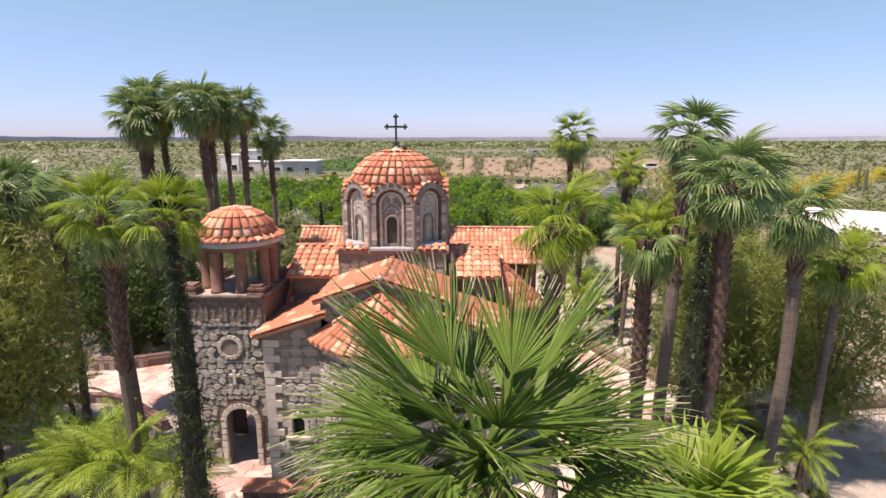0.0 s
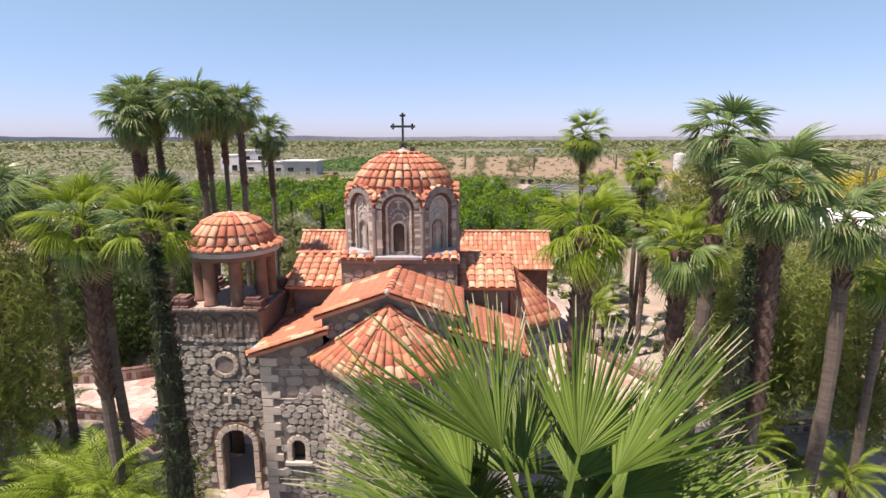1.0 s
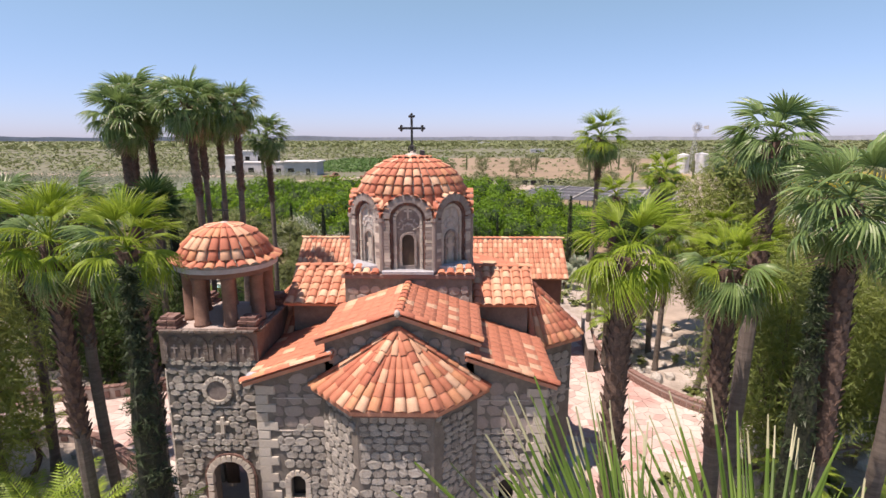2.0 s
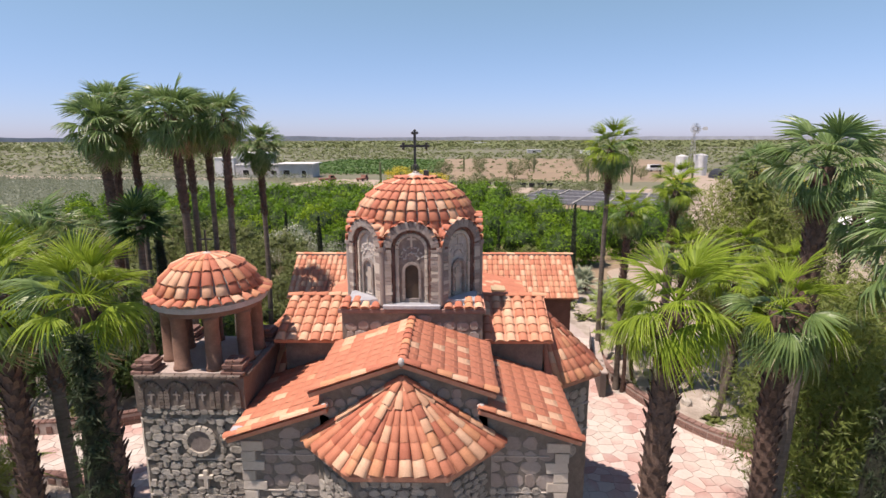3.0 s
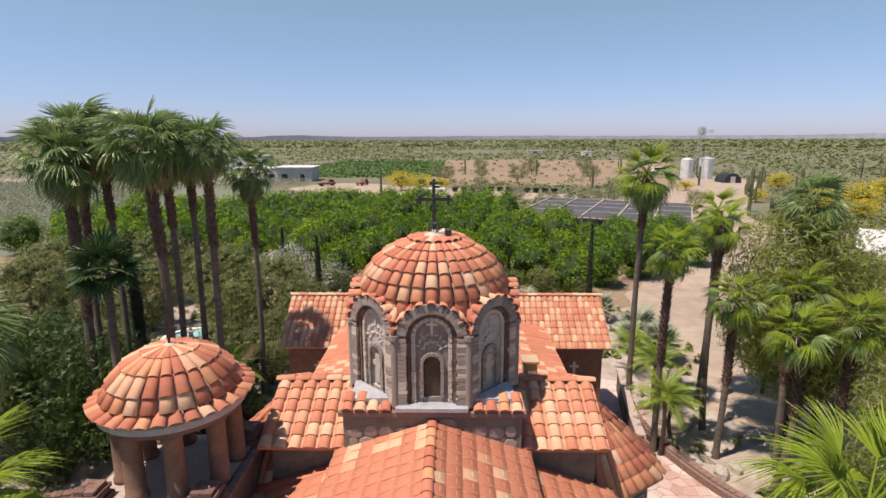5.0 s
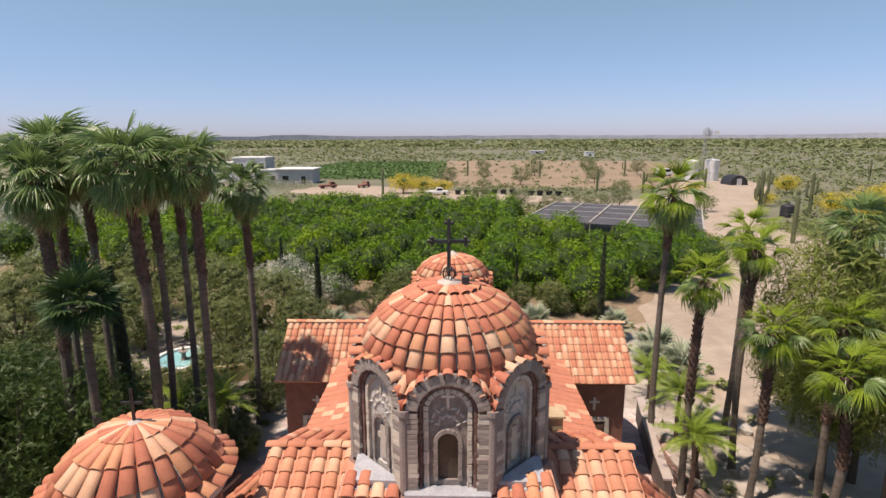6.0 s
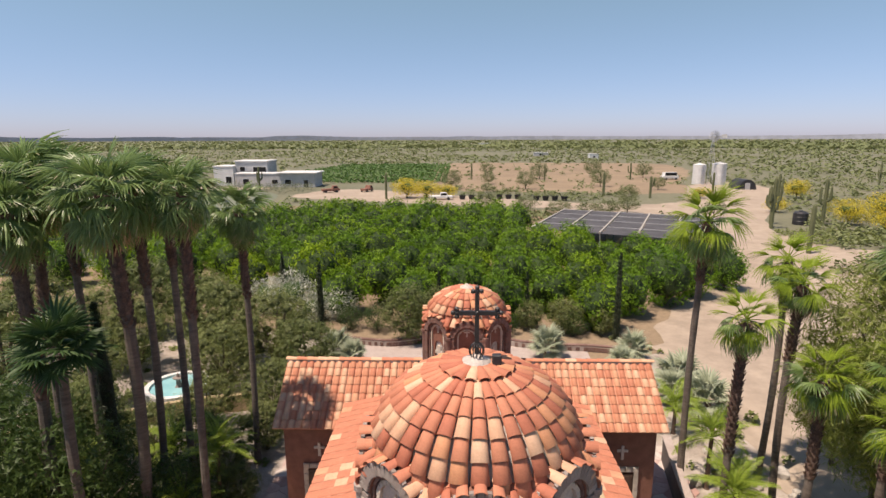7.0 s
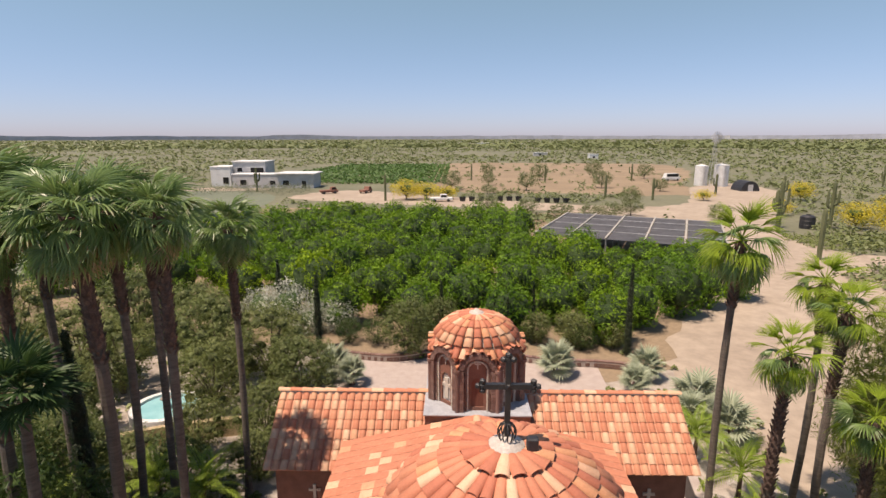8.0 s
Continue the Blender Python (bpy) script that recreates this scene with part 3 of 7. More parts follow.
# front walls of the aisles, each with one arched window
for sx in (-1, 1):
    bm = bmesh.new()
    cx = sx * 2.85
    xs = sorted((sx * 1.75, sx * 3.85))
    arch_panel(bm, xs[0], xs[1], 0, 4.3, cx, 0.20, 2.45, 1.95, -4.85, -4.5)
    zt = lambda x: 6.20 - (abs(x) - 1.75) * 0.33
    prism(bm, [(xs[0], 4.3), (xs[1], 4.3), (xs[1], zt(xs[1])), (xs[0], zt(xs[0]))], 4.5, 4.85, Matrix(((1, 0, 0, 0), (0, 0, -1, 0), (0, 1, 0, 0), (0, 0, 0, 1))))
    wall = part("wall", bm, JOINT, church, "grey field stone wall with raised joints")
    stone_field(wall, FRONT, xs[0] + (0.45 if sx < 0 else 0), xs[1] - (0.45 if sx > 0 else 0), 0.1, 5.4,
                0.21, 0.05, lambda x, z, cx=cx: (abs(x - cx) < 0.42 and 1.7 < z < 3.0) or z > 4.1)
    # above 4.1 m the shade below the eave is painted by darker stones
    stone_field(wall, FRONT, xs[0] + 0.1, xs[1] - 0.1, 4.1, 5.7, 0.32, 0.02, lambda x, z: z > zt(x) - 0.25 or abs(x) > 3.35, DIMSTONES)
    quoins(wall, FRONT, sx * 3.86, 0.1, 5.35, -sx)
    win = bmesh.new()
    box(win, cx - 0.2, cx + 0.2, -4.66, -4.63, 1.95, 2.66)
    w = part("window", win, GLASS, church, "small arched window with dark glass")
    arch_blocks(w, QBLOCKS, FRONT @ Matrix.Translation((cx, 0, 0)), 0.20, 2.45, 1.95, 0.16, 0.06, 3, 7, "surround_stone")
    sill = bmesh.new()
    box(sill, cx - 0.42, cx + 0.42, -4.98, -4.78, 1.83, 1.95, bevel=0.015)
    part("sill", sill, QUOIN, w)
    # side walls of the aisles
    s = bmesh.new()
    xo = sorted((sx * 3.45, sx * 3.85))
    box(s, xo[0], xo[1], -4.5, -1.6, 0, 5.42)
    part("wall", s, JOINT, church, "grey field stone side wall")
# nave: front gable wall above the apse, clerestory sides
bm = bmesh.new()
prism(bm, [(-1.95, 5.3), (1.95, 5.3), (1.95, 6.52), (0, 7.18), (-1.95, 6.52)], 4.5, 4.85, Matrix(((1, 0, 0, 0), (0, 0, -1, 0), (0, 1, 0, 0), (0, 0, 0, 1))))
box(bm, -1.95, -1.65, -4.5, -1.9, 5.3, 6.52)
box(bm, 1.65, 1.95, -4.5, -1.9, 5.3, 6.52)
gable = part("gable_wall", bm, JOINT, church, "stone gable above the apse, eave shade in its stone colour")
# gable stones in the darker tone too, as painted shade
stone_field(gable, FRONT, -1.85, 1.85, 5.5, 7.1, 0.24, 0.04, lambda x, z: z > 7.0 - abs(x) * 0.34, DIMSTONES)
# apse: three faces
APSE = [(-2.05, -4.86), (-0.95, -5.95), (0.95, -5.95), (2.05, -4.86)]
bm = bmesh.new()
prism(bm, APSE, 0, 5.25)
apse = part("apse_wall", bm, JOINT, church, "three-sided apse of grey field stone")
for (ax, ay), (bx, by) in zip(APSE, APSE[1:]):
    d = V((bx - ax, by - ay, 0))
    u = d.normalized()
    m = frame_at(V((ax, ay, 0)), u, V((-u.y, u.x, 0)), Z)
    stone_field(apse, m, 0.04, d.length - 0.04, 0.1, 5.1, 0.215, 0.05)
bm = bmesh.new()
for (ax, ay), (bx, by) in zip(APSE, APSE[1:]):
    d = V((bx - ax, by - ay, 0))
    u = d.normalized()
    box(bm, -0.06, d.length + 0.06, -0.12, 0.05, 5.08, 5.22, frame_at(V((ax, ay, 0)), u, V((-u.y, u.x, 0)), Z))
part("cornice", bm, BRICK, church, "projecting brick cornice under the apse eave")
# transept arms and the square base of the dome
for xs in ((-3.75, -1.95), (1.95, 3.75)):
    wall_boxes("transept_wall", [(*xs, -1.55, 1.55, 0, 6.6)], JOINT, "dark stone walls of a cross arm")
bm = bmesh.new()
for sx in (-1, 1):
    prism(bm, [(-1.55, 6.6), (1.55, 6.6), (0, 7.25)], sx * 3.4, sx * 3.75, Matrix(((0, 0, 1, 0), (1, 0, 0, 0), (0, 1, 0, 0), (0, 0, 0, 1))))
part("gable_wall", bm, JOINT, church, "stone gables of the cross arms")
base = wall_boxes("dome_base", [(-1.97, 1.97, -1.97, 1.97, 0, 7.50)], JOINT, "square stone base under the dome drum")
stone_field(base, Matrix.Translation((0, -1.97, 0)), -1.9, 1.9, 6.7, 7.42, 0.26, 0.03, None, DIMSTONES)
bm = bmesh.new()
for q in ((-2.06, 2.06, -2.06, -1.86), (-2.06, 2.06, 1.86, 2.06), (-2.06, -1.86, -1.86, 1.86), (1.86, 2.06, -1.86, 1.86)):
    box(bm, *q, 7.50, 7.62, bevel=0.012)
part("cornice", bm, BRICK, church, "red brick cornice round the dome base")
bm = bmesh.new()
box(bm, -1.86, 1.86, -1.86, 1.86, 7.50, 7.68)
part("flashing", bm, FLASH, church, "grey sheet-metal flashing on the dome base")
# sills in front of the drum's four main faces
bm = bmesh.new()
box(bm, -0.80, 0.80, -2.10, -1.80, 7.625, 7.75, bevel=0.02)
part("sill", bm, FLASH, church, "grey stone sill at the foot of the drum")

# ---- church: west body and narthex ----
wall_boxes("wall", [(-4.1, 4.1, 1.55, 9.2, 0, 5.35)], BRICKWALL, "reddish brown brick wall of the nave")
wall_boxes("narthex_wall", [(-6.75, 6.95, 9.2, 13.0, 0, 4.62)], BRICKWALL, "reddish brown brick walls of the narthex")
bm = bmesh.new()
for x0, x1 in ((-6.75, -6.45), (6.65, 6.95)):
    prism(bm, [(9.2, 4.62), (13.0, 4.62), (11.1, 6.08)], x0, x1, Matrix(((0, 0, 1, 0), (1, 0, 0, 0), (0, 1, 0, 0), (0, 0, 0, 1))))
part("gable_wall", bm, BRICKWALL, church, "brick gable ends of the narthex")
NAR = Matrix.Translation((0, 9.2, 0))
for cx in (-5.45, 5.75):
    bm = bmesh.new()
    relief_cross(bm, NAR @ Matrix.Translation((cx, 0, 3.6)), 0.55, 0.05, 0.18)
    part("wall_cross", bm, QUOIN, church, "pale stone cross set in the brick wall")
    bm = bmesh.new()
    box(bm, cx - 0.45, cx + 0.45, 9.14, 9.19, 0.1, 2.75)
    for k in range(3):
        box(bm, cx - 0.40 + k * 0.27, cx - 0.16 + k * 0.27, 9.12, 9.139, 0.2, 2.65, bevel=0.008)
    d = part("door", bm, WOOD, church, "brown plank door in the narthex")
    for sx in (-1, 1):
        for i in range(11):
            piece("surround_stone", random.choice(QBLOCKS), d, NAR @ Matrix.Translation((cx + sx * 0.54, 0, 0.1 + 0.25 * (i + 0.5))) @ Matrix.Diagonal((0.17, 0.09, 0.235, 1)))
    for i in range(5):
        piece("surround_stone", random.choice(QBLOCKS), d, NAR @ Matrix.Translation((cx - 0.5 + 0.25 * i, 0, 2.93)) @ Matrix.Diagonal((0.235, 0.09, 0.17, 1)))

# ---- church: roofs ----
def unit(v):
    return v.normalized()


# nave over the apse: ridge along y, falling to both sides
PALE_TONES = [(0.0, (0.54, 0.215, 0.125)), (0.28, (0.58, 0.255, 0.148)), (0.52, (0.635, 0.335, 0.20)), (0.70, (0.68, 0.42, 0.27)), (0.90, (0.72, 0.47, 0.31))]
PALE_ME = tile_mesh(0.10, tile_mat("terracotta_tile_pale", tones=PALE_TONES))
PALE = {"mesh": PALE_ME, "joined": TILE_JOINED, "cover": 0.86}
EVEN, MIXED = {"mesh": NAVE_ME, "joined": TILE_NAVE_JOINED, "cover": 0.985}, dict(LAID)
for sx in (-1, 1):
    LAID.update(EVEN)
    up = unit(V((-sx * 2.13, 0, 0.74)))
    rise = math.hypot(2.13, 0.74)
    roof = roof_plane(church, "roof", V((sx * 2.13, -5.1, 6.62)), Y, up, 3.25, rise, 0.36)
    LAID.update(MIXED)
    ridge_tiles(roof, V((sx * 2.16, -5.06, 6.68)), V((sx * 0.06, -5.06, 7.41)), 0.24, 0.36)
    # aisle, a shed roof against the nave wall
    up = unit(V((-sx * 2.35, 0, 0.78)))
    rise = math.hypot(2.35, 0.78)
    LAID.update(EVEN)
    roof = roof_plane(church, "roof", V((sx * 4.10, -5.1, 5.46)), Y, up, 3.55, rise, 0.36)
    LAID.update(MIXED)
    ridge_tiles(roof, V((sx * 4.13, -5.06, 5.52)), V((sx * 1.76, -5.06, 6.31)), 0.24, 0.36)
    bm = bmesh.new()
    bmesh.ops.create_icosphere(bm, subdivisions=2, radius=0.085, matrix=Matrix.Translation((sx * 1.78, -5.05, 6.33)) @ Matrix.Diagonal((1.1, 0.9, 0.8, 1)))
    part("verge_end", bm, CARVED, church, "grey mortar plug at the upper end of the verge", smooth=True)
    bm = bmesh.new()
    xs = sorted((sx * 2.1, sx * 3.4))
    for z in (4.0, 4.95):
        box(bm, xs[0], xs[1], -4.885, -4.85, z - 0.011, z + 0.011)
    part("band", bm, MORTAR, church, "thin pale mortar bands on the aisle front")
    # cross arm: ridge along x
    LAID.update(PALE)
    for sy in (-1, 1):
        up = unit(V((0, -sy * 1.85, 0.78)))
        low = V((1.97 if sx > 0 else -3.98, sy * 1.85, 6.62))
        roof = roof_plane(church, "roof", low, X, up, 2.01, math.hypot(1.85, 0.78), 0.335, 0.34, away=sy > 0)
    ridge_tiles(roof, V((sx * 1.97, 0, 7.43)), V((sx * 4.0, 0, 7.43)), 0.26)
    # west body
    LAID.update(EVEN)
    up = unit(V((-sx * 4.35, 0, 1.02)))
    roof_plane(church, "roof", V((sx * 4.40, 1.80, 5.36)), Y, up, 7.6, math.hypot(4.35, 1.02), 0.36, 0.39, away=True)
    LAID.update(MIXED)
ridge = bmesh.new()
box(ridge, -0.10, 0.10, -5.08, -1.95, 7.26, 7.36, bevel=0.02)
ridge = part("ridge", ridge, MORTAR, church, "mortared ridge with clay ridge tiles")
ridge_tiles(ridge, V((0, -5.14, 7.37)), V((0, -1.98, 7.37)), 0.24, 0.36)
nave_ridge = bmesh.new()
box(nave_ridge, -0.12, 0.12, 1.95, 8.9, 6.34, 6.43)
nave_ridge = part("ridge", nave_ridge, MORTAR, church, "mortared ridge of the west roof")
ridge_tiles(nave_ridge, V((0, 1.98, 6.43)), V((0, 9.1, 6.43)), 0.28, 0.38)
bm = bmesh.new()
bmesh.ops.create_icosphere(bm, subdivisions=2, radius=0.085, matrix=Matrix.Translation((0, -5.14, 7.41)) @ Matrix.Diagonal((0.9, 0.8, 1.3, 1)))
part("ridge_end", bm, CARVED, church, "white mortar plug at the ridge end", smooth=True)
bm = bmesh.new()
box(bm, -4.02, -3.72, -5.06, -4.84, 5.50, 5.70, bevel=0.05)
part("verge_end", bm, RING, church, "white mortar lump at the end of the verge")
# narthex: ridge along x
LAID.update(PALE)
for sy in (-1, 1):
    up = unit(V((0, -sy * 2.25, 1.66)))
    for x0, wide in ((-7.05, 5.25), (-1.80, 3.65), (1.85, 5.40)):
        roof_plane(church, "roof", V((x0, 11.1 + sy * 2.25, 4.64)), X, up, wide, math.hypot(2.25, 1.66), 0.275, 0.35, away=sy > 0)
nr = bmesh.new()
box(nr, -7.05, 7.25, 11.02, 11.18, 6.25, 6.34)
nr = part("ridge", nr, MORTAR, church, "mortared ridge of the narthex")
ridge_tiles(nr, V((-7.1, 11.1, 6.35)), V((7.3, 11.1, 6.35)), 0.25, 0.42)
LAID.update(MIXED)
# apse: a faceted half cone
EAVE = [V((-2.36, -4.88, 0)), V((-1.06, -6.22, 0)), V((1.06, -6.22, 0)), V((2.36, -4.88, 0))]
LEN = [(b - a).length for a, b in zip(EAVE, EAVE[1:])]


def apse_eave(k):
    s = min(max(k, 0), 1) * sum(LEN)
    for a, b, n in zip(EAVE, EAVE[1:], LEN):
        if s <= n + 1e-6:
            return a + (b - a) * (s / n)
        s -= n
    return EAVE[-1]


APEX = V((0, -4.9, 6.92))
bm = bmesh.new()
top = bm.verts.new(APEX - Z * 0.05)
ev = [bm.verts.new((p.x, p.y, 5.30)) for p in EAVE]
for a, b in zip(ev, ev[1:]):
    bm.faces.new((a, b, top))
lowv = [bm.verts.new((p.x, p.y, 5.20)) for p in EAVE]
for i in range(3):
    bm.faces.new((ev[i], lowv[i], lowv[i + 1], ev[i + 1]))
bm.faces.new(lowv)
cone = part("roof", bm, PAN, church, "fan-shaped clay tile roof of the apse")
radial_tiles(cone, apse_eave, APEX, 18, 6, lambda s: (s * 0.97, 5.32 + 1.60 * s), 0.6)
for i in (1, 2):
    p = EAVE[i]
    ridge_tiles(cone, V((p.x, p.y, 5.38)), V((p.x * 0.05, -4.97, 6.92)), 0.24, 0.34)
for sx in (-1, 1):
    ridge_tiles(cone, V((sx * 2.36, -4.94, 5.36)), V((sx * 0.08, -4.98, 6.92)), 0.22, 0.34)
# side apses at the ends of the cross arms: three facets under a steep hipped half cone
for sx in (-1, 1):
    rim = [V((sx * 3.80, -1.95, 0)), V((sx * 5.75, -0.62, 0)), V((sx * 5.75, 0.62, 0)), V((sx * 3.80, 1.95, 0))]
    spans = [(b - a).length for a, b in zip(rim, rim[1:])]
    tip = V((sx * 3.85, 0, 6.98))

    def rim_at(k, rim=rim, spans=spans):
        q = min(max(k, 0), 1) * sum(spans)
        for a, b, n in zip(rim, rim[1:], spans):
            if q <= n + 1e-6:
                return a + (b - a) * (q / n)
            q -= n
        return rim[-1]
    bm = bmesh.new()
    top = bm.verts.new(tip - Z * 0.05)
    ev = [bm.verts.new((p.x, p.y, 5.12)) for p in rim]
    lo = [bm.verts.new((p.x, p.y, 5.02)) for p in rim]
    for i in range(3):
        bm.faces.new((ev[i], ev[i + 1], top))
        bm.faces.new((lo[i], lo[i + 1], ev[i + 1], ev[i]))
    bm.faces.new(lo)
    r = part("roof", bm, PAN, church, "hipped clay tile roof of a side apse")
    radial_tiles(r, rim_at, tip.copy(), 18, 7, lambda s: (s * 0.97, 5.14 + 1.84 * s), 0.58)
    for p in rim[1:3]:
        ridge_tiles(r, V((p.x, p.y, 5.20)), V((tip.x + sx * 0.08, p.y * 0.05, 6.98)), 0.24, 0.36)
    bm = bmesh.new()
    foot = [(sx * 3.70, -1.72), (sx * 5.42, -0.52), (sx * 5.42, 0.52), (sx * 3.70, 1.72)]
    prism(bm, foot, 0, 5.03)
    w = part("apse_wall", bm, JOINT, church, "three-sided side apse of grey field stone")
    if sx > 0:
        a, b = V((*foot[0], 0)), V((*foot[1], 0))
        u = (b - a).normalized()
        m = frame_at(a, u, V((-u.y, u.x, 0)), Z)
        stone_field(w, m, 0.05, (b - a).length, 2.4, 4.85, 0.34, 0.04)
        bm = bmesh.new()
        for z in (3.2, 4.1):
            box(bm, 0.02, (b - a).length, -0.05, 0.0, z - 0.02, z + 0.02, m)
        part("band", bm, MORTAR, w, "thin pale mortar bands")


# ---- domes ----
def drum_dome(parent, centre, inr, z0, spring, crown, detail, mats, count, rows, dome_r, dome_z, dome_h):
    """An eight-sided drum with an arch on every face, tile-covered arches and a tiled dome.
    inr: the distance from the axis to a face; spring, crown: where the outer arch starts and its top."""
    side = 2 * inr * math.tan(math.pi / 8)
    half = side / 2
    R = crown - spring
    stone_a, stone_b = mats
    for k in range(8):
        a = k * math.pi / 4 - math.pi / 2
        nrm = V((math.cos(a), math.sin(a), 0))
        tan = V((-nrm.y, nrm.x, 0))
        m = frame_at(centre + nrm * inr, tan, -nrm, Z)
        # face: a deep outer arch, the panel behind it with the window
        bm = bmesh.new()
        ri = half * 0.68
        n = 12
        rim = [(-ri, z0)] + [(-ri * math.cos(math.pi * i / n), spring + ri * math.sin(math.pi * i / n)) for i in range(n + 1)] + [(ri, z0)]
        out = [(-half, z0), (-half, spring + 0.06)] + [(-R * math.cos(math.pi * (i - 1) / (n - 2)) * half / R * 0.99, max(spring + 0.06, spring + R * math.sin(math.pi * (i - 1) / (n - 2)))) for i in range(1, n)] + [(half, spring + 0.06), (half, z0)]
        for y in (0.0, 0.2):
            for i in range(len(rim) - 1):
                bm.faces.new([bm.verts.new(m @ V((p[0], y, p[1]))) for p in (rim[i], rim[i + 1], out[i + 1], out[i])])
        for i in range(len(rim) - 1):
            for ln in (rim, out):
                bm.faces.new([bm.verts.new(m @ V(p)) for p in ((ln[i][0], 0, ln[i][1]), (ln[i][0], 0.2, ln[i][1]), (ln[i + 1][0], 0.2, ln[i + 1][1]), (ln[i + 1][0], 0, ln[i + 1][1]))])
        face = part("drum_face", bm, BRICKWALL, parent, "arched face of the drum, banded brick and stone")
        bm = bmesh.new()
        wr, wb, ws = (half * 0.235, z0 + 0.16, z0 + (spring - z0) * 0.60) if detail > 1 else (half * 0.31, z0 + 0.12, z0 + (spring - z0) * 0.66)
        arch_panel(bm, -ri - 0.04, ri + 0.04, z0, spring + ri + 0.03, 0, wr, ws, wb, 0.12, 0.17, m)
        # diagonal faces get the lighter plaster: sunlight put into the colour
        part("niche_panel", bm, (CARVED if k % 2 else PANEL) if detail > 1 else BRICKWALL, face, "grey plaster niche with a carved cross")
        bm = bmesh.new()
        box(bm, -wr - 0.01, wr + 0.01, 0.17, 0.20, wb - 0.01, ws + wr + 0.01, m)
        part("window", bm, (WINBOARD if detail > 1 else REDDOOR) if k % 2 == 0 else CARVED, face, ("narrow arched window" if detail > 1 else "red-brown arched board") if k % 2 == 0 else "carved stone panel")
        if k % 2:
            bm = bmesh.new()
            relief_cross(bm, m @ Matrix.Translation((0, 0.17, (wb + ws) / 2 + 0.05)), (ws - wb) * 0.9, 0.04, 0.22)
            part("relief", bm, QUOIN, face, "carved cross relief")
        bm = bmesh.new()
        relief_cross(bm, m @ Matrix.Translation((0, 0.12, spring + ri * 0.42)), ri * 0.62, 0.03, 0.16)
        part("relief", bm, QUOIN, face, "small carved cross")
        if detail > 1 and k in (0, 1, 7):
            bm = bmesh.new()
            for q in range(9):
                b = math.pi * (0.12 + 0.76 * q / 8)
                for rad in (0.36, 0.58):
                    c = m @ V((-ri * rad * 1.05 * math.cos(b), 0.12, ws + (spring - ws) * 0.4 + ri * 1.35 * rad * math.sin(b)))
                    bmesh.ops.create_icosphere(bm, subdivisions=1, radius=0.045, matrix=Matrix.Translation(c) @ Matrix.Rotation(q * 1.9, 4, "Y") @ Matrix.Diagonal((1.5, 0.7, 0.6, 1)))
            tagged(part("carving", bm, CARVED, face, "carved leaf scrolls in low relief"), kind="stuff")
        if k in (0, 1, 7) or detail > 1 and k in (2, 6):
            nj = 12 if detail > 1 else 9
            # more pale jamb stones on diagonal faces, again as painted sunlight
            arch_blocks(face, stone_a + ((stone_b if k % 2 else stone_b[:2]) if detail > 1 else []), m, ri, spring, z0, half - ri - 0.03, 0.055, nj + 4, 19, "arch_stone", 0.1, stone_a)
            if k in (0, 1, 7):
                arch_blocks(face, BBLOCKS, m @ Matrix.Translation((0, 0.08, 0)), ri - 0.075, spring, z0, 0.06, 0.05, 14, 16, "arch_brick")
            arch_blocks(face, stone_b, m @ Matrix.Translation((0, 0.12, 0)), ri - (0.19 if detail > 1 else 0.15), spring, z0, 0.09 if detail > 1 else 0.055, 0.07, nj, 11, "arch_stone")
            if detail > 1:
                arch_blocks(face, stone_a, m @ Matrix.Translation((0, 0.12, 0)), wr, ws, wb, 0.075, 0.06, 7, 9, "window_stone")
        # tiles over the arch
        nt = 9 if detail > 1 else 8
        for i in range(nt):
            b = math.pi * (0.05 + 0.90 * i / (nt - 1))
            o = centre + nrm * (inr + 0.09) + tan * (-half * 0.95 * math.cos(b)) + Z * (spring + 0.03 + R * math.sin(b))
            rad = (tan * -math.cos(b) + Z * math.sin(b)).normalized()
            upv = (-nrm + Z * 0.06).normalized()
            sd = upv.cross(rad).normalized()
            rr = sd.cross(upv)
            for j in range(2):
                piece("tile", TILE_ME, face, frame_at(o + upv * (0.30 * j), sd * half * 0.25, upv * 0.36, rr * 0.13))
    # dome
    prof = [(dome_r * math.cos(math.radians(t)), dome_z + dome_h * math.sin(math.radians(t))) for t in (0, 5, 18, 30, 42, 54, 66, 76, 84, 90)]
    bm = bmesh.new()
    lathe(bm, [(max(r - 0.03, 0.01), z - 0.03) for r, z in prof], 32, Matrix.Translation(centre))
    dome = part("dome", bm, MORTAR, parent, "round dome covered with curved clay tiles", smooth=True)
    t0, t1 = math.radians(2), math.radians(80)

    def curve(s):
        t = t0 + (t1 - t0) * s
        return 1 - math.cos(t), dome_z + dome_h * math.sin(t)
    eave = lambda k: centre + V((dome_r * math.cos(math.tau * k), dome_r * math.sin(math.tau * k), 0))
    radial_tiles(dome, eave, centre.copy(), count, rows, curve, 0.80, True, 0.028)
    # tiles running down into the corners between the arches
    for k in range(8):
        a = k * math.pi / 4 - math.pi / 8
        d = V((math.cos(a), math.sin(a), 0))
        tn = V((-d.y, d.x, 0))
        lo_r, hi_r = inr / math.cos(math.pi / 8) + 0.08, dome_r * 0.97
        up = (d * (hi_r - lo_r) + Z * (dome_z + 0.10 - spring - 0.10)).normalized()
        for off in (-0.13, 0.13):
            for j in range(1):
                lay_tile(dome, centre + d * (lo_r - abs(off) * 0.35) + tn * off + Z * (spring + (0.20 if detail > 1 else 0.30) + abs(off) * 0.4) + up * 0.10, up, tn, 0.24, 0.34)
    bm = bmesh.new()
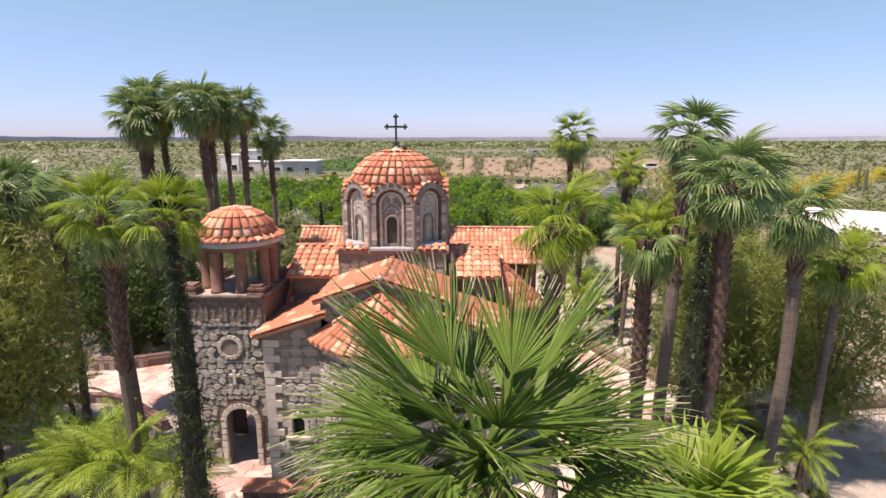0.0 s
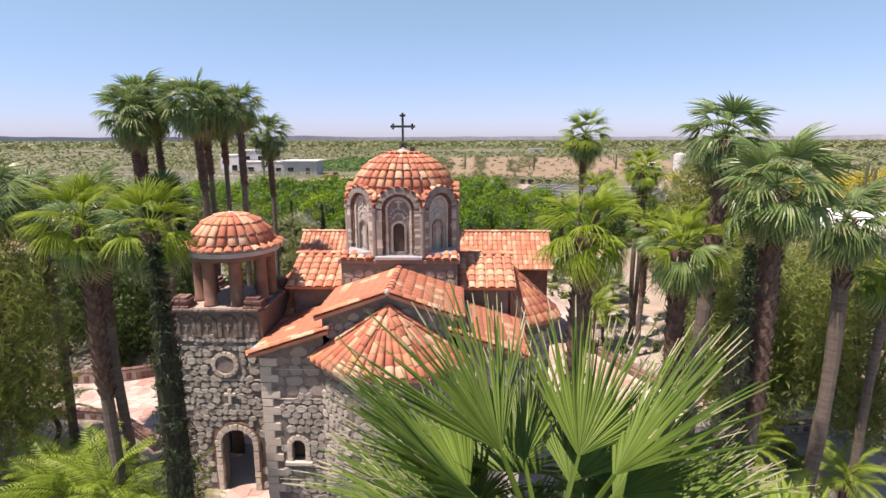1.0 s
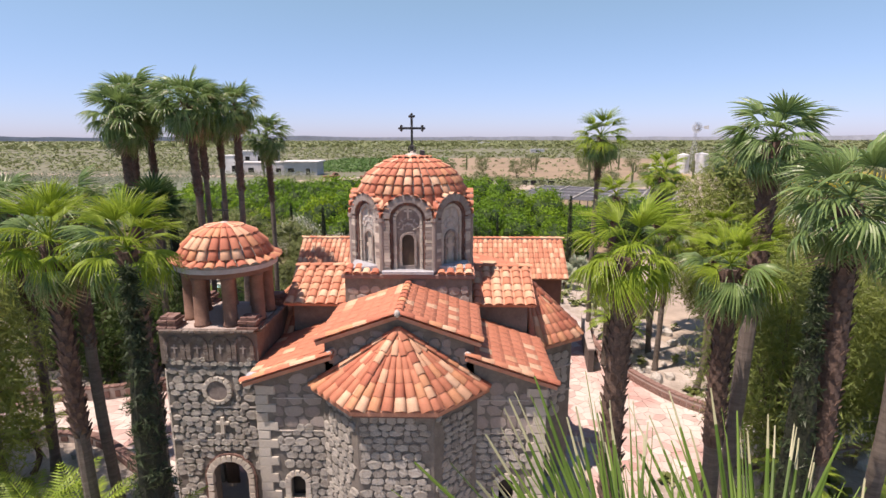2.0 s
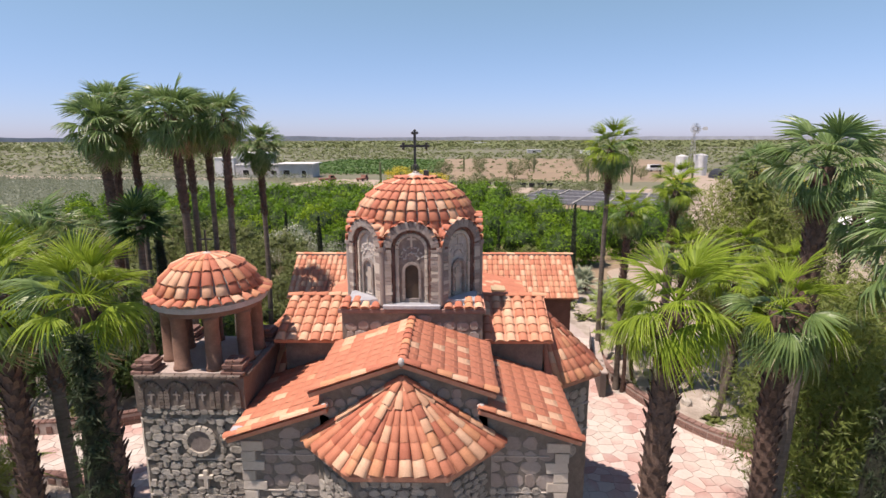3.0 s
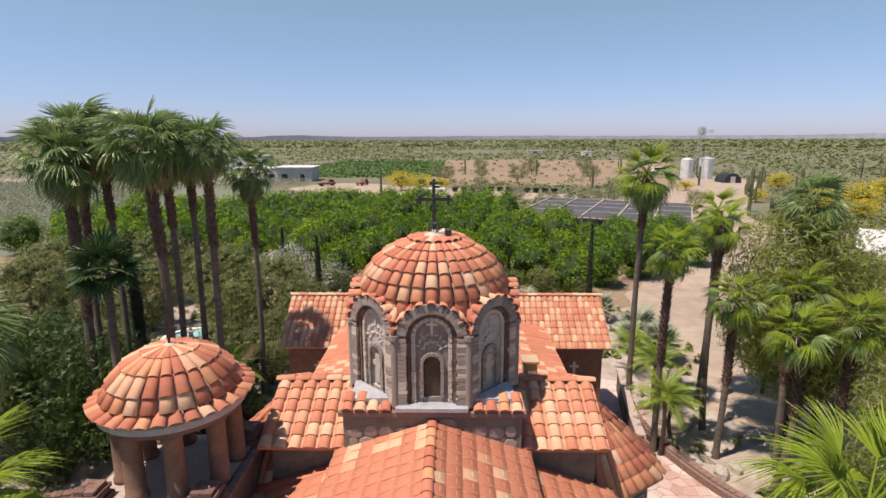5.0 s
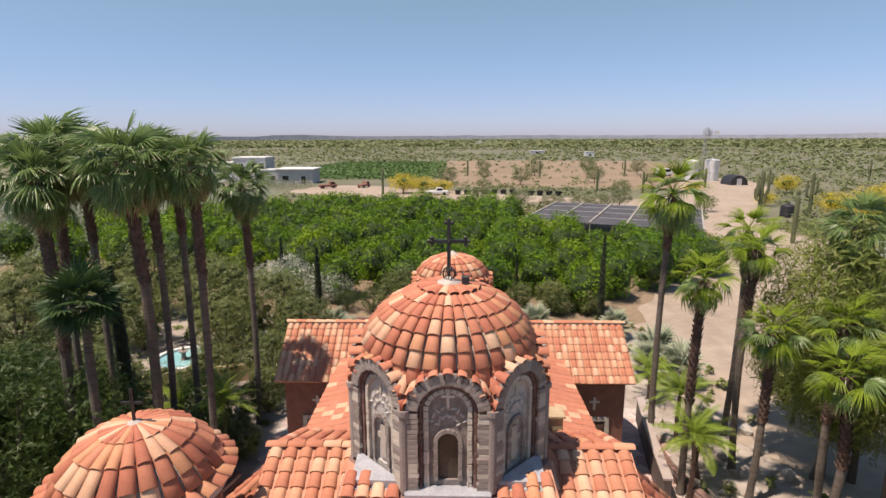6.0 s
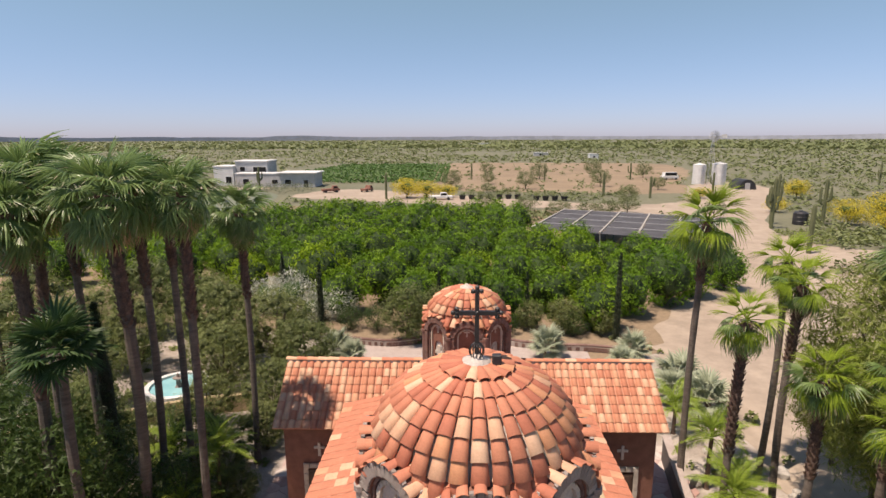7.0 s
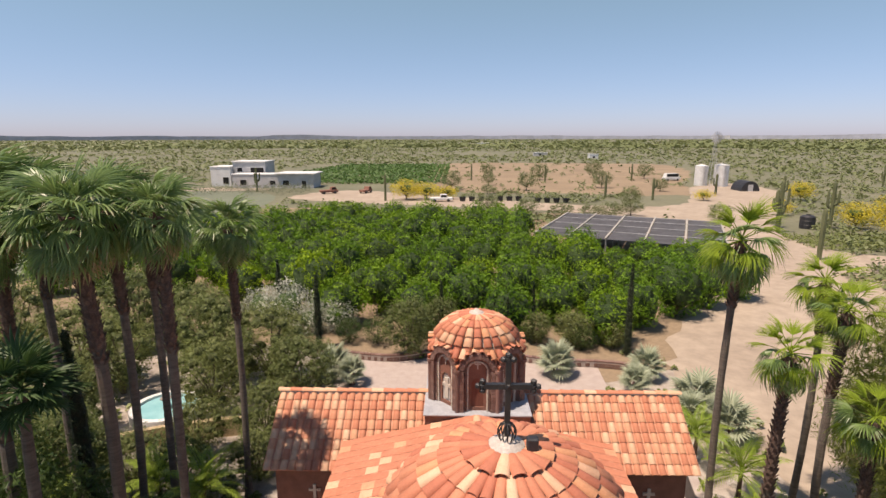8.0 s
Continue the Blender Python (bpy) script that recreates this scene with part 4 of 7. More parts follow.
    lathe(bm, [(0.30, 0), (0.26, 0.07), (0.12, 0.13), (0.05, 0.20)], 12, Matrix.Translation(centre + Z * (dome_z + dome_h - 0.03)), wob=0.06)
    part("dome_cap", bm, MORTAR, parent, "rough pale mortar cap on the dome", smooth=True)
    # solid core so that no light passes under the tiles
    bm = bmesh.new()
    lathe(bm, [(inr * 0.93, z0), (inr * 0.93, spring + 0.15)], 8, Matrix.Translation(centre) @ Matrix.Rotation(math.pi / 8, 4, "Z"))
    part("drum_core", bm, BRICKWALL, parent)
    for k in range(8):
        a = k * math.pi / 4 - math.pi / 8 - math.pi / 2
        bm = bmesh.new()
        rr = inr / math.cos(math.pi / 8)
        lathe(bm, [(0.085, z0), (0.085, spring - 0.05), (0.12, spring - 0.03), (0.12, spring + 0.07)], 10,
              Matrix.Translation(centre + V((rr * math.cos(a), rr * math.sin(a), 0))))
        part("corner_shaft", bm, DRUMSTONE if detail > 1 else BRICK, parent, "slim shaft at the drum corner")


drum_dome(church, V((0, 0, 0)), 1.93, 7.70, 9.28, 10.0, 2, (DBLOCKS, QBLOCKS), 34, 7, 1.76, 9.66, 1.48)
# tiles on the four corners of the dome base
for sx in (-1, 1):
    for sy in (-1, 1):
        c = bmesh.new()
        prism(c, [(sx * 0.95, sy * 2.03), (sx * 2.03, sy * 2.03), (sx * 2.03, sy * 0.95)], 7.61, [7.68, 7.65, 7.68])
        c = part("corner_roof", c, PAN, church, "small tiled corner of the dome base")
        up = unit(V((0, -sy, 0.28)))
        for i in range(4):
            for j in range(2 if i > 1 else 1):
                lay_tile(c, V((sx * (1.02 + 0.28 * i), sy * 2.10, 7.64)) + up * 0.27 * j, up, X if sy < 0 else -X, 0.25, 0.32)
        bm = bmesh.new()
        prism(bm, [(sx * 0.86, sy * 1.86), (sx * 1.84, sy * 1.70), (sx * 1.84, sy * 0.88)], 7.67, [7.86, 7.76, 7.86])
        part("flashing", bm, FLASH, church, "grey sheet-metal flashing against the drum")
bm = bmesh.new()
box(bm, -1.72, 1.78, 9.45, 12.9, 5.2, 6.30)
part("small_dome_base", bm, BRICKWALL, church, "square brick base of the small dome")
bm = bmesh.new()
box(bm, -1.77, 1.83, 9.40, 12.95, 6.30, 6.36, bevel=0.015)
box(bm, -1.78, 1.84, 9.24, 9.44, 5.42, 5.50)
part("flashing", bm, FLASH, church, "pale grey sheet-metal flashing round the small dome base")
drum_dome(church, V((0.03, 11.2, 0)), 1.60, 6.36, 7.80, 8.46, 1, (BBLOCKS, QBLOCKS), 26, 5, 1.47, 8.20, 1.08)


# ---- crosses ----
def bud_cross(parent, base, height, name="dome_cross", thick=0.037):
    bm = bmesh.new()
    s = height
    mz = base.z + s * 0.66
    box(bm, base.x - thick, base.x + thick, base.y - thick, base.y + thick, base.z, base.z + s * 0.97)
    box(bm, base.x - s * 0.255, base.x - thick, base.y - thick * 0.9, base.y + thick * 0.9, mz - thick, mz + thick)
    box(bm, base.x + thick, base.x + s * 0.255, base.y - thick * 0.9, base.y + thick * 0.9, mz - thick, mz + thick)
    for px, pz, dx, dz in ((-s * 0.27, mz, 1, 0), (s * 0.27, mz, 1, 0), (0, base.z + s * 0.96, 0, 1)):
        for ox, oz in ((0, 0), (0, 1), (0, -1)) if dx else ((0, 0), (1, 0), (-1, 0)):
            bmesh.ops.create_icosphere(bm, subdivisions=1, radius=thick * 1.35, matrix=Matrix.Translation((base.x + px + ox * thick * 1.8, base.y, pz + oz * thick * 1.8)))
        k = 1 if px > 0 else -1
        bmesh.ops.create_icosphere(bm, subdivisions=1, radius=thick * 1.3, matrix=Matrix.Translation((base.x + px + (k * thick * 1.7 if dx else 0), base.y, pz + (thick * 1.7 if dz else 0))))
    bmesh.ops.create_icosphere(bm, subdivisions=1, radius=thick * 1.7, matrix=Matrix.Translation((base.x, base.y, mz)))
    # round cage at the foot
    for k in range(6):
        a = math.pi * k / 6
        pts = [V((base.x + 0.13 * math.sin(b) * math.cos(a), base.y + 0.13 * math.sin(b) * math.sin(a), base.z + 0.16 - 0.15 * math.cos(b))) for b in [math.tau * i / 14 for i in range(15)]]
        tube(bm, pts, [0.010] * 15, 5)
    return part(name, bm, IRON, parent, "black wrought iron cross with budded ends")


bud_cross(church, V((0, 0, 11.2)), 1.27)
bm = bmesh.new()
box(bm, 0.26, 0.42, -0.16, -0.04, 11.10, 11.34, bevel=0.02)
box(bm, 0.30, 0.38, -0.10, -0.06, 10.95, 11.10)
part("floodlight", bm, BLACKP, church, "small black floodlight at the foot of the cross")
bm = bmesh.new()
box(bm, 2.55, 2.95, 2.05, 2.5, 5.6, 6.95, bevel=0.02)
box(bm, 2.50, 3.00, 2.0, 2.55, 6.95, 7.03, bevel=0.015)
part("roof_vent", bm, BUFF, church, "small square buff roof vent")

# ---- bell tower ----
tower = thing("bell_tower", "square stone bell tower with an open tiled cupola", "tower", (0, 0, 0))
TX0, TX1, TY0, TY1, TZ = -6.92, -4.22, -3.65, -0.95, 6.25
bm = bmesh.new()
arch_panel(bm, TX0, TX1, 0, TZ, -5.27, 0.53, 1.75, 0.0, TY0, TY0 + 0.4)
wall = part("wall", bm, JOINT, tower, "grey field stone tower front with an arched doorway")
TF = Matrix.Translation((0, TY0, 0))


def tower_free(x, z):
    return math.hypot(x + 5.27, max(z - 1.75, 0)) < 0.86 and z < 2.7 or math.hypot(x + 5.45, z - 4.55) < 0.52 or (abs(x + 5.38) < 0.26 and abs(z - 3.45) < 0.36)


stone_field(wall, TF, TX0 + 0.04, TX1 - 0.35, 0.1, 5.35, 0.205, 0.06, tower_free)
stone_field(wall, TF, TX1 - 0.5, TX1 - 0.02, 0.1, 5.3, 0.26, 0.05, lambda x, z: x < TX1 - 0.37)
arch_blocks(wall, QBLOCKS, TF @ Matrix.Translation((-5.27, 0, 0)), 0.53, 1.75, 0.05, 0.19, 0.10, 7, 13, "arch_stone")
arch_blocks(wall, BBLOCKS, TF @ Matrix.Translation((-5.27, 0, 0)), 0.72, 1.75, 0.05, 0.06, 0.07, 12, 22, "arch_brick")
bm = bmesh.new()
lathe(bm, [(0.30, 0.0), (0.30, 0.05)], 20, TF @ Matrix.Translation((-5.45, 0, 4.55)) @ Matrix.Rotation(math.pi / 2, 4, "X"))
disc = part("round_window", bm, PANEL, tower, "round blind window in a ring of stones")
for i in range(16):
    a = math.tau * i / 16
    piece("ring_stone", random.choice(QBLOCKS), disc, TF @ Matrix.Translation((-5.45 + 0.37 * math.cos(a), 0, 4.55 + 0.37 * math.sin(a))) @ Matrix.Rotation(math.pi / 2 - a, 4, "Y") @ Matrix.Diagonal((0.13, 0.09, 0.13, 1)))
bm = bmesh.new()
relief_cross(bm, TF @ Matrix.Translation((-5.38, 0, 3.45)), 0.52, 0.09, 0.2)
part("wall_cross", bm, QUOIN, tower, "pale stone cross set into the tower wall")
bm = bmesh.new()
for z in (2.95, 4.02, 5.15):
    box(bm, TX0 - 0.01, TX1 + 0.01, TY0 - 0.035, TY0, z - 0.02, z + 0.02)
part("band", bm, MORTAR, tower, "thin pale mortar bands across the stonework")
bm = bmesh.new()
arch_panel(bm, TX0, TX1, 0, TZ, -5.42, 0.95, 1.95, 0.0, TY1 - 0.4, TY1)
TLm = frame_at(V((TX0, TY1, 0)), V((0, -1, 0)), V((1, 0, 0)), Z)
arch_panel(bm, 0.4, 2.3, 0, TZ, 1.35, 0.72, 1.75, 0.0, 0.0, 0.4, TLm)
box(bm, TX1 - 0.4, TX1, TY0 + 0.4, TY1 - 0.4, 0, TZ)
box(bm, TX0 + 0.4, TX1 - 0.4, TY0 + 0.4, TY1 - 0.4, TZ - 0.2, TZ)
wall2 = part("wall", bm, JOINT, tower, "rear and side walls of the tower")
quoins(wall2, TLm, 2.7, 0.1, 5.3, -1, 0.34)
stone_field(wall2, TLm, 0.1, 2.2, 0.1, 5.3, 0.34, 0.05, lambda x, z: math.hypot(x - 1.35, max(z - 1.75, 0)) < 0.85)
bm = bmesh.new()
box(bm, -6.42, -5.98, -1.62, -1.55, 0.05, 2.25, bevel=0.01)
part("door_leaf", bm, WOOD, tower, "dark wooden door leaf standing open")
# corbelled blind arcade and parapet
bm = bmesh.new()
box(bm, TX0 - 0.06, TX1 + 0.06, TY0 - 0.06, TY1 + 0.06, 5.38, TZ + 0.10)
top = part("arcade", bm, STAINED, tower, "dark corbelled band with brick blind arches")
BAND = Matrix.Translation((0, TY0 - 0.06, 0))
for i in range(4):
    cx = TX0 + 0.36 + 0.66 * i
    arch_blocks(top, ABLOCKS, BAND @ Matrix.Translation((cx, 0, 0)), 0.19, 5.92, 5.50, 0.13, 0.045, 5, 11, "arch_brick")
    bm = bmesh.new()
    relief_cross(bm, BAND @ Matrix.Translation((cx, 0, 5.84)), 0.26, 0.03, 0.2)
    part("relief", bm, DRUMSTONE, top, "small stone cross in a blind arch")
stone_field(top, BAND, TX0, TX1, 5.33, 5.58, 0.15, 0.03)
for i in range(16):
    for m in (Matrix.Translation((TX0 + 0.085 + 0.17 * i, TY0 - 0.06, TZ + 0.14)), Matrix.Translation((TX1 + 0.06, TY0 + 0.085 + 0.17 * i, TZ + 0.14)) @ Matrix.Rotation(math.pi / 2, 4, "Z")):
        piece("coping_brick", random.choice(ABLOCKS), top, m @ Matrix.Diagonal((0.16, 0.12, 0.08, 1)))
bm = bmesh.new()
box(bm, TX0 + 0.05, TX1 - 0.05, TY0 + 0.05, TY1 - 0.05, TZ + 0.10, TZ + 0.16)
part("belfry_floor", bm, GROUT, tower, "pale floor of the open belfry")
for cx in (TX0 + 0.2, TX1 - 0.2):
    for cy in (TY0 + 0.2, TY1 - 0.2):
        bm = bmesh.new()
        box(bm, cx - 0.2, cx + 0.2, cy - 0.2, cy + 0.2, TZ + 0.162, TZ + 0.50)
        pin = part("pinnacle", bm, BRICK, tower, "stepped brick block on the tower corner")
        for w, z in ((0.30, 0.04), (0.24, 0.13), (0.27, 0.22), (0.21, 0.31)):
            for q in range(4):
                for e in (-0.5, 0.5):
                    piece("brick", random.choice(BBLOCKS), pin, Matrix.Translation((cx, cy, TZ + 0.162 + z)) @ Matrix.Rotation(q * math.pi / 2, 4, "Z") @ Matrix.Translation((e * w, -w + 0.10, 0)) @ Matrix.Diagonal((w * 0.95, 0.10, 0.083, 1)))
CC = V((-5.46, -2.30, 0))
for k in range(8):
    a = math.tau * (k + 0.5) / 8
    bm = bmesh.new()
    lathe(bm, [(0.23, TZ + 0.16), (0.23, TZ + 0.24), (0.20, TZ + 0.28), (0.185, 7.72), (0.21, 7.76), (0.21, 7.86)], 14, Matrix.Translation(CC + V((1.10 * math.cos(a), 1.10 * math.sin(a), 0))))
    part("column", bm, COLUMN, tower, "round clay-coloured column", smooth=True)
bm = bmesh.new()
lathe(bm, [(0.88, 7.86), (1.32, 7.86), (1.32, 8.02), (0.88, 8.02)], 32, Matrix.Translation(CC), cap=False)
part("lintel", bm, COLUMN, tower, "reddish ring beam on the columns")
bm = bmesh.new()
lathe(bm, [(0.85, 8.02), (1.46, 8.02), (1.49, 8.17), (0.85, 8.19)], 36, Matrix.Translation(CC), cap=False)
part("ring", bm, RING, tower, "pale grey painted ring under the eave")
prof = [(1.50, 8.18), (1.25, 8.30), (1.17, 8.52), (0.98, 8.80), (0.70, 9.03), (0.36, 9.16), (0.06, 9.21)]
bm = bmesh.new()
lathe(bm, prof, 32, Matrix.Translation(CC))
cup = part("cupola_roof", bm, MORTAR, tower, "round tile roof of the cupola with a flared eave", smooth=True)


def cup_curve(s):
    q = 1 + s * 4.6
    i = min(int(q), 5)
    f = q - i
    r = prof[i][0] + (prof[i + 1][0] - prof[i][0]) * f
    return 1 - r / 1.25, prof[i][1] + (prof[i + 1][1] - prof[i][1]) * f + 0.035


radial_tiles(cup, lambda k: CC + V((1.25 * math.cos(math.tau * k), 1.25 * math.sin(math.tau * k), 0)), CC.copy(), 24, 4, cup_curve, 0.8, True, 0.035)
for i in range(32):
    a = math.tau * (i + 0.5) / 32
    d = V((math.cos(a), math.sin(a), 0))
    lay_tile(cup, CC + d * 1.58 + Z * 8.20, unit(-d + Z * 0.38), V((-d.y, d.x, 0)), 0.27, 0.36, 0.006)
bm = bmesh.new()
lathe(bm, [(0.22, 9.15), (0.18, 9.24), (0.06, 9.31)], 10, Matrix.Translation(CC), wob=0.1)
part("cupola_cap", bm, MORTAR, tower, "mortar cap of the cupola", smooth=True)
bm = bmesh.new()
for q in ((-0.02, 0.02, 9.27, 9.90), (-0.19, -0.02, 9.62, 9.66), (0.02, 0.19, 9.62, 9.66)):
    box(bm, CC.x + q[0], CC.x + q[1], CC.y - 0.02, CC.y + 0.02, q[2], q[3])
part("tower_cross", bm, IRON, tower, "thin black iron cross")

# brick plinth with a tiled top at the foot of the aisle's corner
plinth = thing("brick_plinth", "low red brick plinth with a tiled top by the wall", "plinth", (-3.4, -5.25, 0))
bm = bmesh.new()
box(bm, -1.2, 1.2, -0.32, 0.34, 0.04, 0.34, bevel=0.02)
pb = part("body", bm, BRICKWALL, plinth)
for i in range(9):
    for j in range(2):
        piece("brick", random.choice(BBLOCKS), pb, Matrix.Translation((-1.06 + 0.265 * i, -0.32, 0.12 + 0.13 * j)) @ Matrix.Diagonal((0.25, 0.03, 0.115, 1)))
bm = bmesh.new()
box(bm, -1.26, 1.26, -0.38, 0.36, 0.342, 0.40, bevel=0.015)
part("coping", bm, PAN, plinth, "terracotta coping slabs")


# ---- plants ----
def fan_leaf(mat, droop, petiole=0.75, blade=0.85, segs=22, spread=2.2, seed=1, fuse=0.46, ragged=0.0, slim=1.0, weep=0.0):
    """A fan leaf along +x: a petiole and a pleated blade split into pointed, drooping fingers."""
    rnd = random.Random(seed)
    bm = bmesh.new()
    w = 0.022
    pts = [V((petiole * t, 0, -droop * 0.10 * t * t)) for t in (0, 0.35, 0.7, 1.0)]
    tube(bm, pts, [0.030, 0.022, 0.017, 0.014], 4)
    hub = pts[-1]
    for i in range(segs):
        a = spread * (2 * (i + 0.5) / segs - 1)
        L = blade * (0.78 + 0.22 * math.cos(a * 0.62)) * rnd.uniform(0.94, 1.05)
        d = V((math.cos(a), math.sin(a), 0))
        s = V((-d.y, d.x, 0))
        tip = rnd.uniform(0.6, 1.3)
        swing, lift, roll = rnd.gauss(0, 0.07) * ragged, rnd.gauss(0, 0.10) * ragged, rnd.uniform(-0.9, 0.9) * ragged
        L *= 1 + rnd.uniform(-0.22, 0.06) * ragged
        rows = []
        for r, k in ((0.0, 0.16), (0.40, 1.0), (0.62, 0.80 * slim), (0.84, 0.38 * slim), (1.0, 0.04)):
            half = math.tan(spread / segs) * L * min(r, fuse) * k * 1.02 + 0.003
            drop = -droop * L * (0.30 * r ** 2 + 0.55 * tip * max(0, r - 0.55) ** 1.5) - 0.12 * L * (1 - math.cos(a)) * r - weep * tip * L * max(0, r - 0.45) ** 1.25
            free = max(0.0, r - 0.3) ** 1.2
            c = hub + d * (L * r * (1 - 0.10 * droop * r)) + Z * (drop + lift * L * free) + s * swing * L * free
            sv = s * math.cos(roll * free * 2) + Z * math.sin(roll * free * 2)
            rows.append([bm.verts.new(c - sv * half), bm.verts.new(c + Z * half * 0.75), bm.verts.new(c + sv * half)])
        dry = ragged > 0.5 and rnd.random() < (0.25 if slim == 1 else 0.6)
        for q, (lo, hi) in enumerate(zip(rows, rows[1:])):
            for j in (0, 1):
                f = bm.faces.new((lo[j], lo[j + 1], hi[j + 1], hi[j]))
                f.material_index = 1 if dry and q == 3 else 0
    me = mesh_of(bm, mat)
    me.materials.append(DRYTIP)
    return me


def feather_leaf(mat, length=1.9, pairs=22, droop=0.8, leaflet=0.42, seed=1):
    rnd = random.Random(seed)
    bm = bmesh.new()
    pts = [V((length * t * (1 - 0.18 * droop * t), 0, length * (0.28 * t - 0.75 * droop * t * t))) for t in [i / 8 for i in range(9)]]
    tube(bm, pts, [0.028 - 0.003 * i for i in range(9)], 4)
    for i in range(pairs):
        t = 0.15 + 0.85 * i / pairs
        q = t * 8
        k = min(int(q), 7)
        o = pts[k].lerp(pts[k + 1], q - k)
        ax = (pts[k + 1] - pts[k]).normalized()
        L = leaflet * math.sin(math.pi * (0.18 + 0.78 * t)) * rnd.uniform(0.85, 1.1)
        for sy in (-1, 1):
            d = (ax * 0.65 + Y * sy * 0.9 + Z * 0.10).normalized()
            p = [bm.verts.new(o), bm.verts.new(o + d * L * 0.45 + ax * 0.028), bm.verts.new(o + d * L - Z * L * 0.35), bm.verts.new(o + d * L * 0.45 - ax * 0.028)]
            bm.faces.new(p)
    return mesh_of(bm, mat)


UPRIGHT = [fan_leaf(FROND, 0.15, 0.55, 0.92, 20, 1.05, s, 0.58, 0.6, 1.0, 0.12) for s in (1, 2)]
ARCHED = [fan_leaf(FROND, 0.50, 0.78, 0.95, 22, 1.50, s, 0.58, 0.7, 1.0, 0.50) for s in (3, 4, 5)]
HANGING = [fan_leaf(FROND, 0.85, 0.78, 0.92, 22, 1.70, s, 0.55, 0.8, 1.0, 0.8) for s in (6, 7)]
FINE_UP = [fan_leaf(FROND_NEAR, 0.08, 0.70, 1.12, 44, 0.85, s, 0.56, 0.9, 0.78) for s in (51, 52, 53)]
FINE_ARCH = [fan_leaf(FROND_NEAR, 0.42, 0.85, 1.10, 62, 1.40, s, 0.54, 0.9, 0.78) for s in (54, 55, 56)]
FINE_HANG = [fan_leaf(FROND_NEAR, 0.85, 0.85, 1.02, 56, 1.6, s, 0.50, 1.0, 0.75) for s in (57, 58)]
SUNNY = [fan_leaf(FROND_SUN, d, 0.8, 1.0, 40, sp, sd, 0.48, 0.8, 1.0, 0.5) for d, sp, sd in ((0.15, 0.9, 61), (0.45, 1.35, 62), (0.75, 1.5, 63), (1.25, 1.5, 66))]
DRAPED = [fan_leaf(FROND, 1.30, 0.85, 0.95, 20, 1.6, s, 0.50, 0.9) for s in (64, 65)]
DRY = [fan_leaf(DEADF, 1.1, 0.7, 0.9, 18, 1.3, 8)]
GREY = [fan_leaf(FROND_PALE, 0.25, 0.5, 0.6, 16, seed=s) for s in (9, 10)]
DARK = [fan_leaf(FROND_DARK, 0.35, 0.7, 0.9, 18, seed=11)]
PLUME = [feather_leaf(FEATHER, seed=s) for s in (1, 2)]


def crown_of(parent, heart, size, count, kinds, low=-0.75, high=1.45, name="frond", rnd=random):
    """Leaves round a heart by the golden angle, the young ones upright, the old ones hanging."""
    for i in range(count):
        t = (i + 0.5) / count
        el = high + (low - high) * t ** 0.85 + rnd.uniform(-0.12, 0.12)
        az = 2.39996 * i + rnd.uniform(-0.25, 0.25)
        pool = kinds[min(int(t * len(kinds)), len(kinds) - 1)]
        m = Matrix.Translation(heart + Z * (0.22 * (1 - t)) * size) @ Matrix.Rotation(az, 4, "Z") @ Matrix.Rotation(-el, 4, "Y") @ Matrix.Rotation(rnd.uniform(-0.5, 0.5), 4, "X")
        piece(name, rnd.choice(pool), parent, m @ Matrix.Scale(size * rnd.uniform(0.86, 1.1), 4))


def palm_trunk(bm, foot, heart, r0, r1, rnd):
    n = 14
    pts, rad = [], []
    bend = V((rnd.uniform(-0.25, 0.25), rnd.uniform(-0.25, 0.25), 0))
    for i in range(n + 1):
        t = i / n
        pts.append(foot.lerp(heart, t) + bend * math.sin(math.pi * t))
        rad.append((r0 + (r1 - r0) * t) * (1.35 if i == 0 else 1) * rnd.uniform(0.95, 1.05))
    tube(bm, pts, rad, 10)
    return pts


def boots(bm, pts, r, start, rnd, count):
    """Old leaf bases standing out of the trunk, from the share start of its height to the top."""
    n = len(pts) - 1
    for i in range(count):
        t = start + (1 - start) * i / count
        q = t * n
        k = min(int(q), n - 1)
        c = pts[k].lerp(pts[k + 1], q - k)
        a = 2.39996 * i
        d = V((math.cos(a), math.sin(a), 0))
        s = V((-d.y, d.x, 0))
        w, L = rnd.uniform(0.05, 0.08), rnd.uniform(0.09, 0.17)
        base = c + d * r * 0.9
        tip = base + d * L * 0.75 + Z * L * 1.1
        v = [bm.verts.new(p) for p in (base - s * w - Z * 0.05, base + s * w - Z * 0.05, base + Z * 0.06, tip + s * w * 0.5, tip - s * w * 0.5)]
        for f in ((0, 1, 3, 4), (1, 2, 3), (0, 4, 2), (2, 4, 3)):
            bm.faces.new([v[j] for j in f])


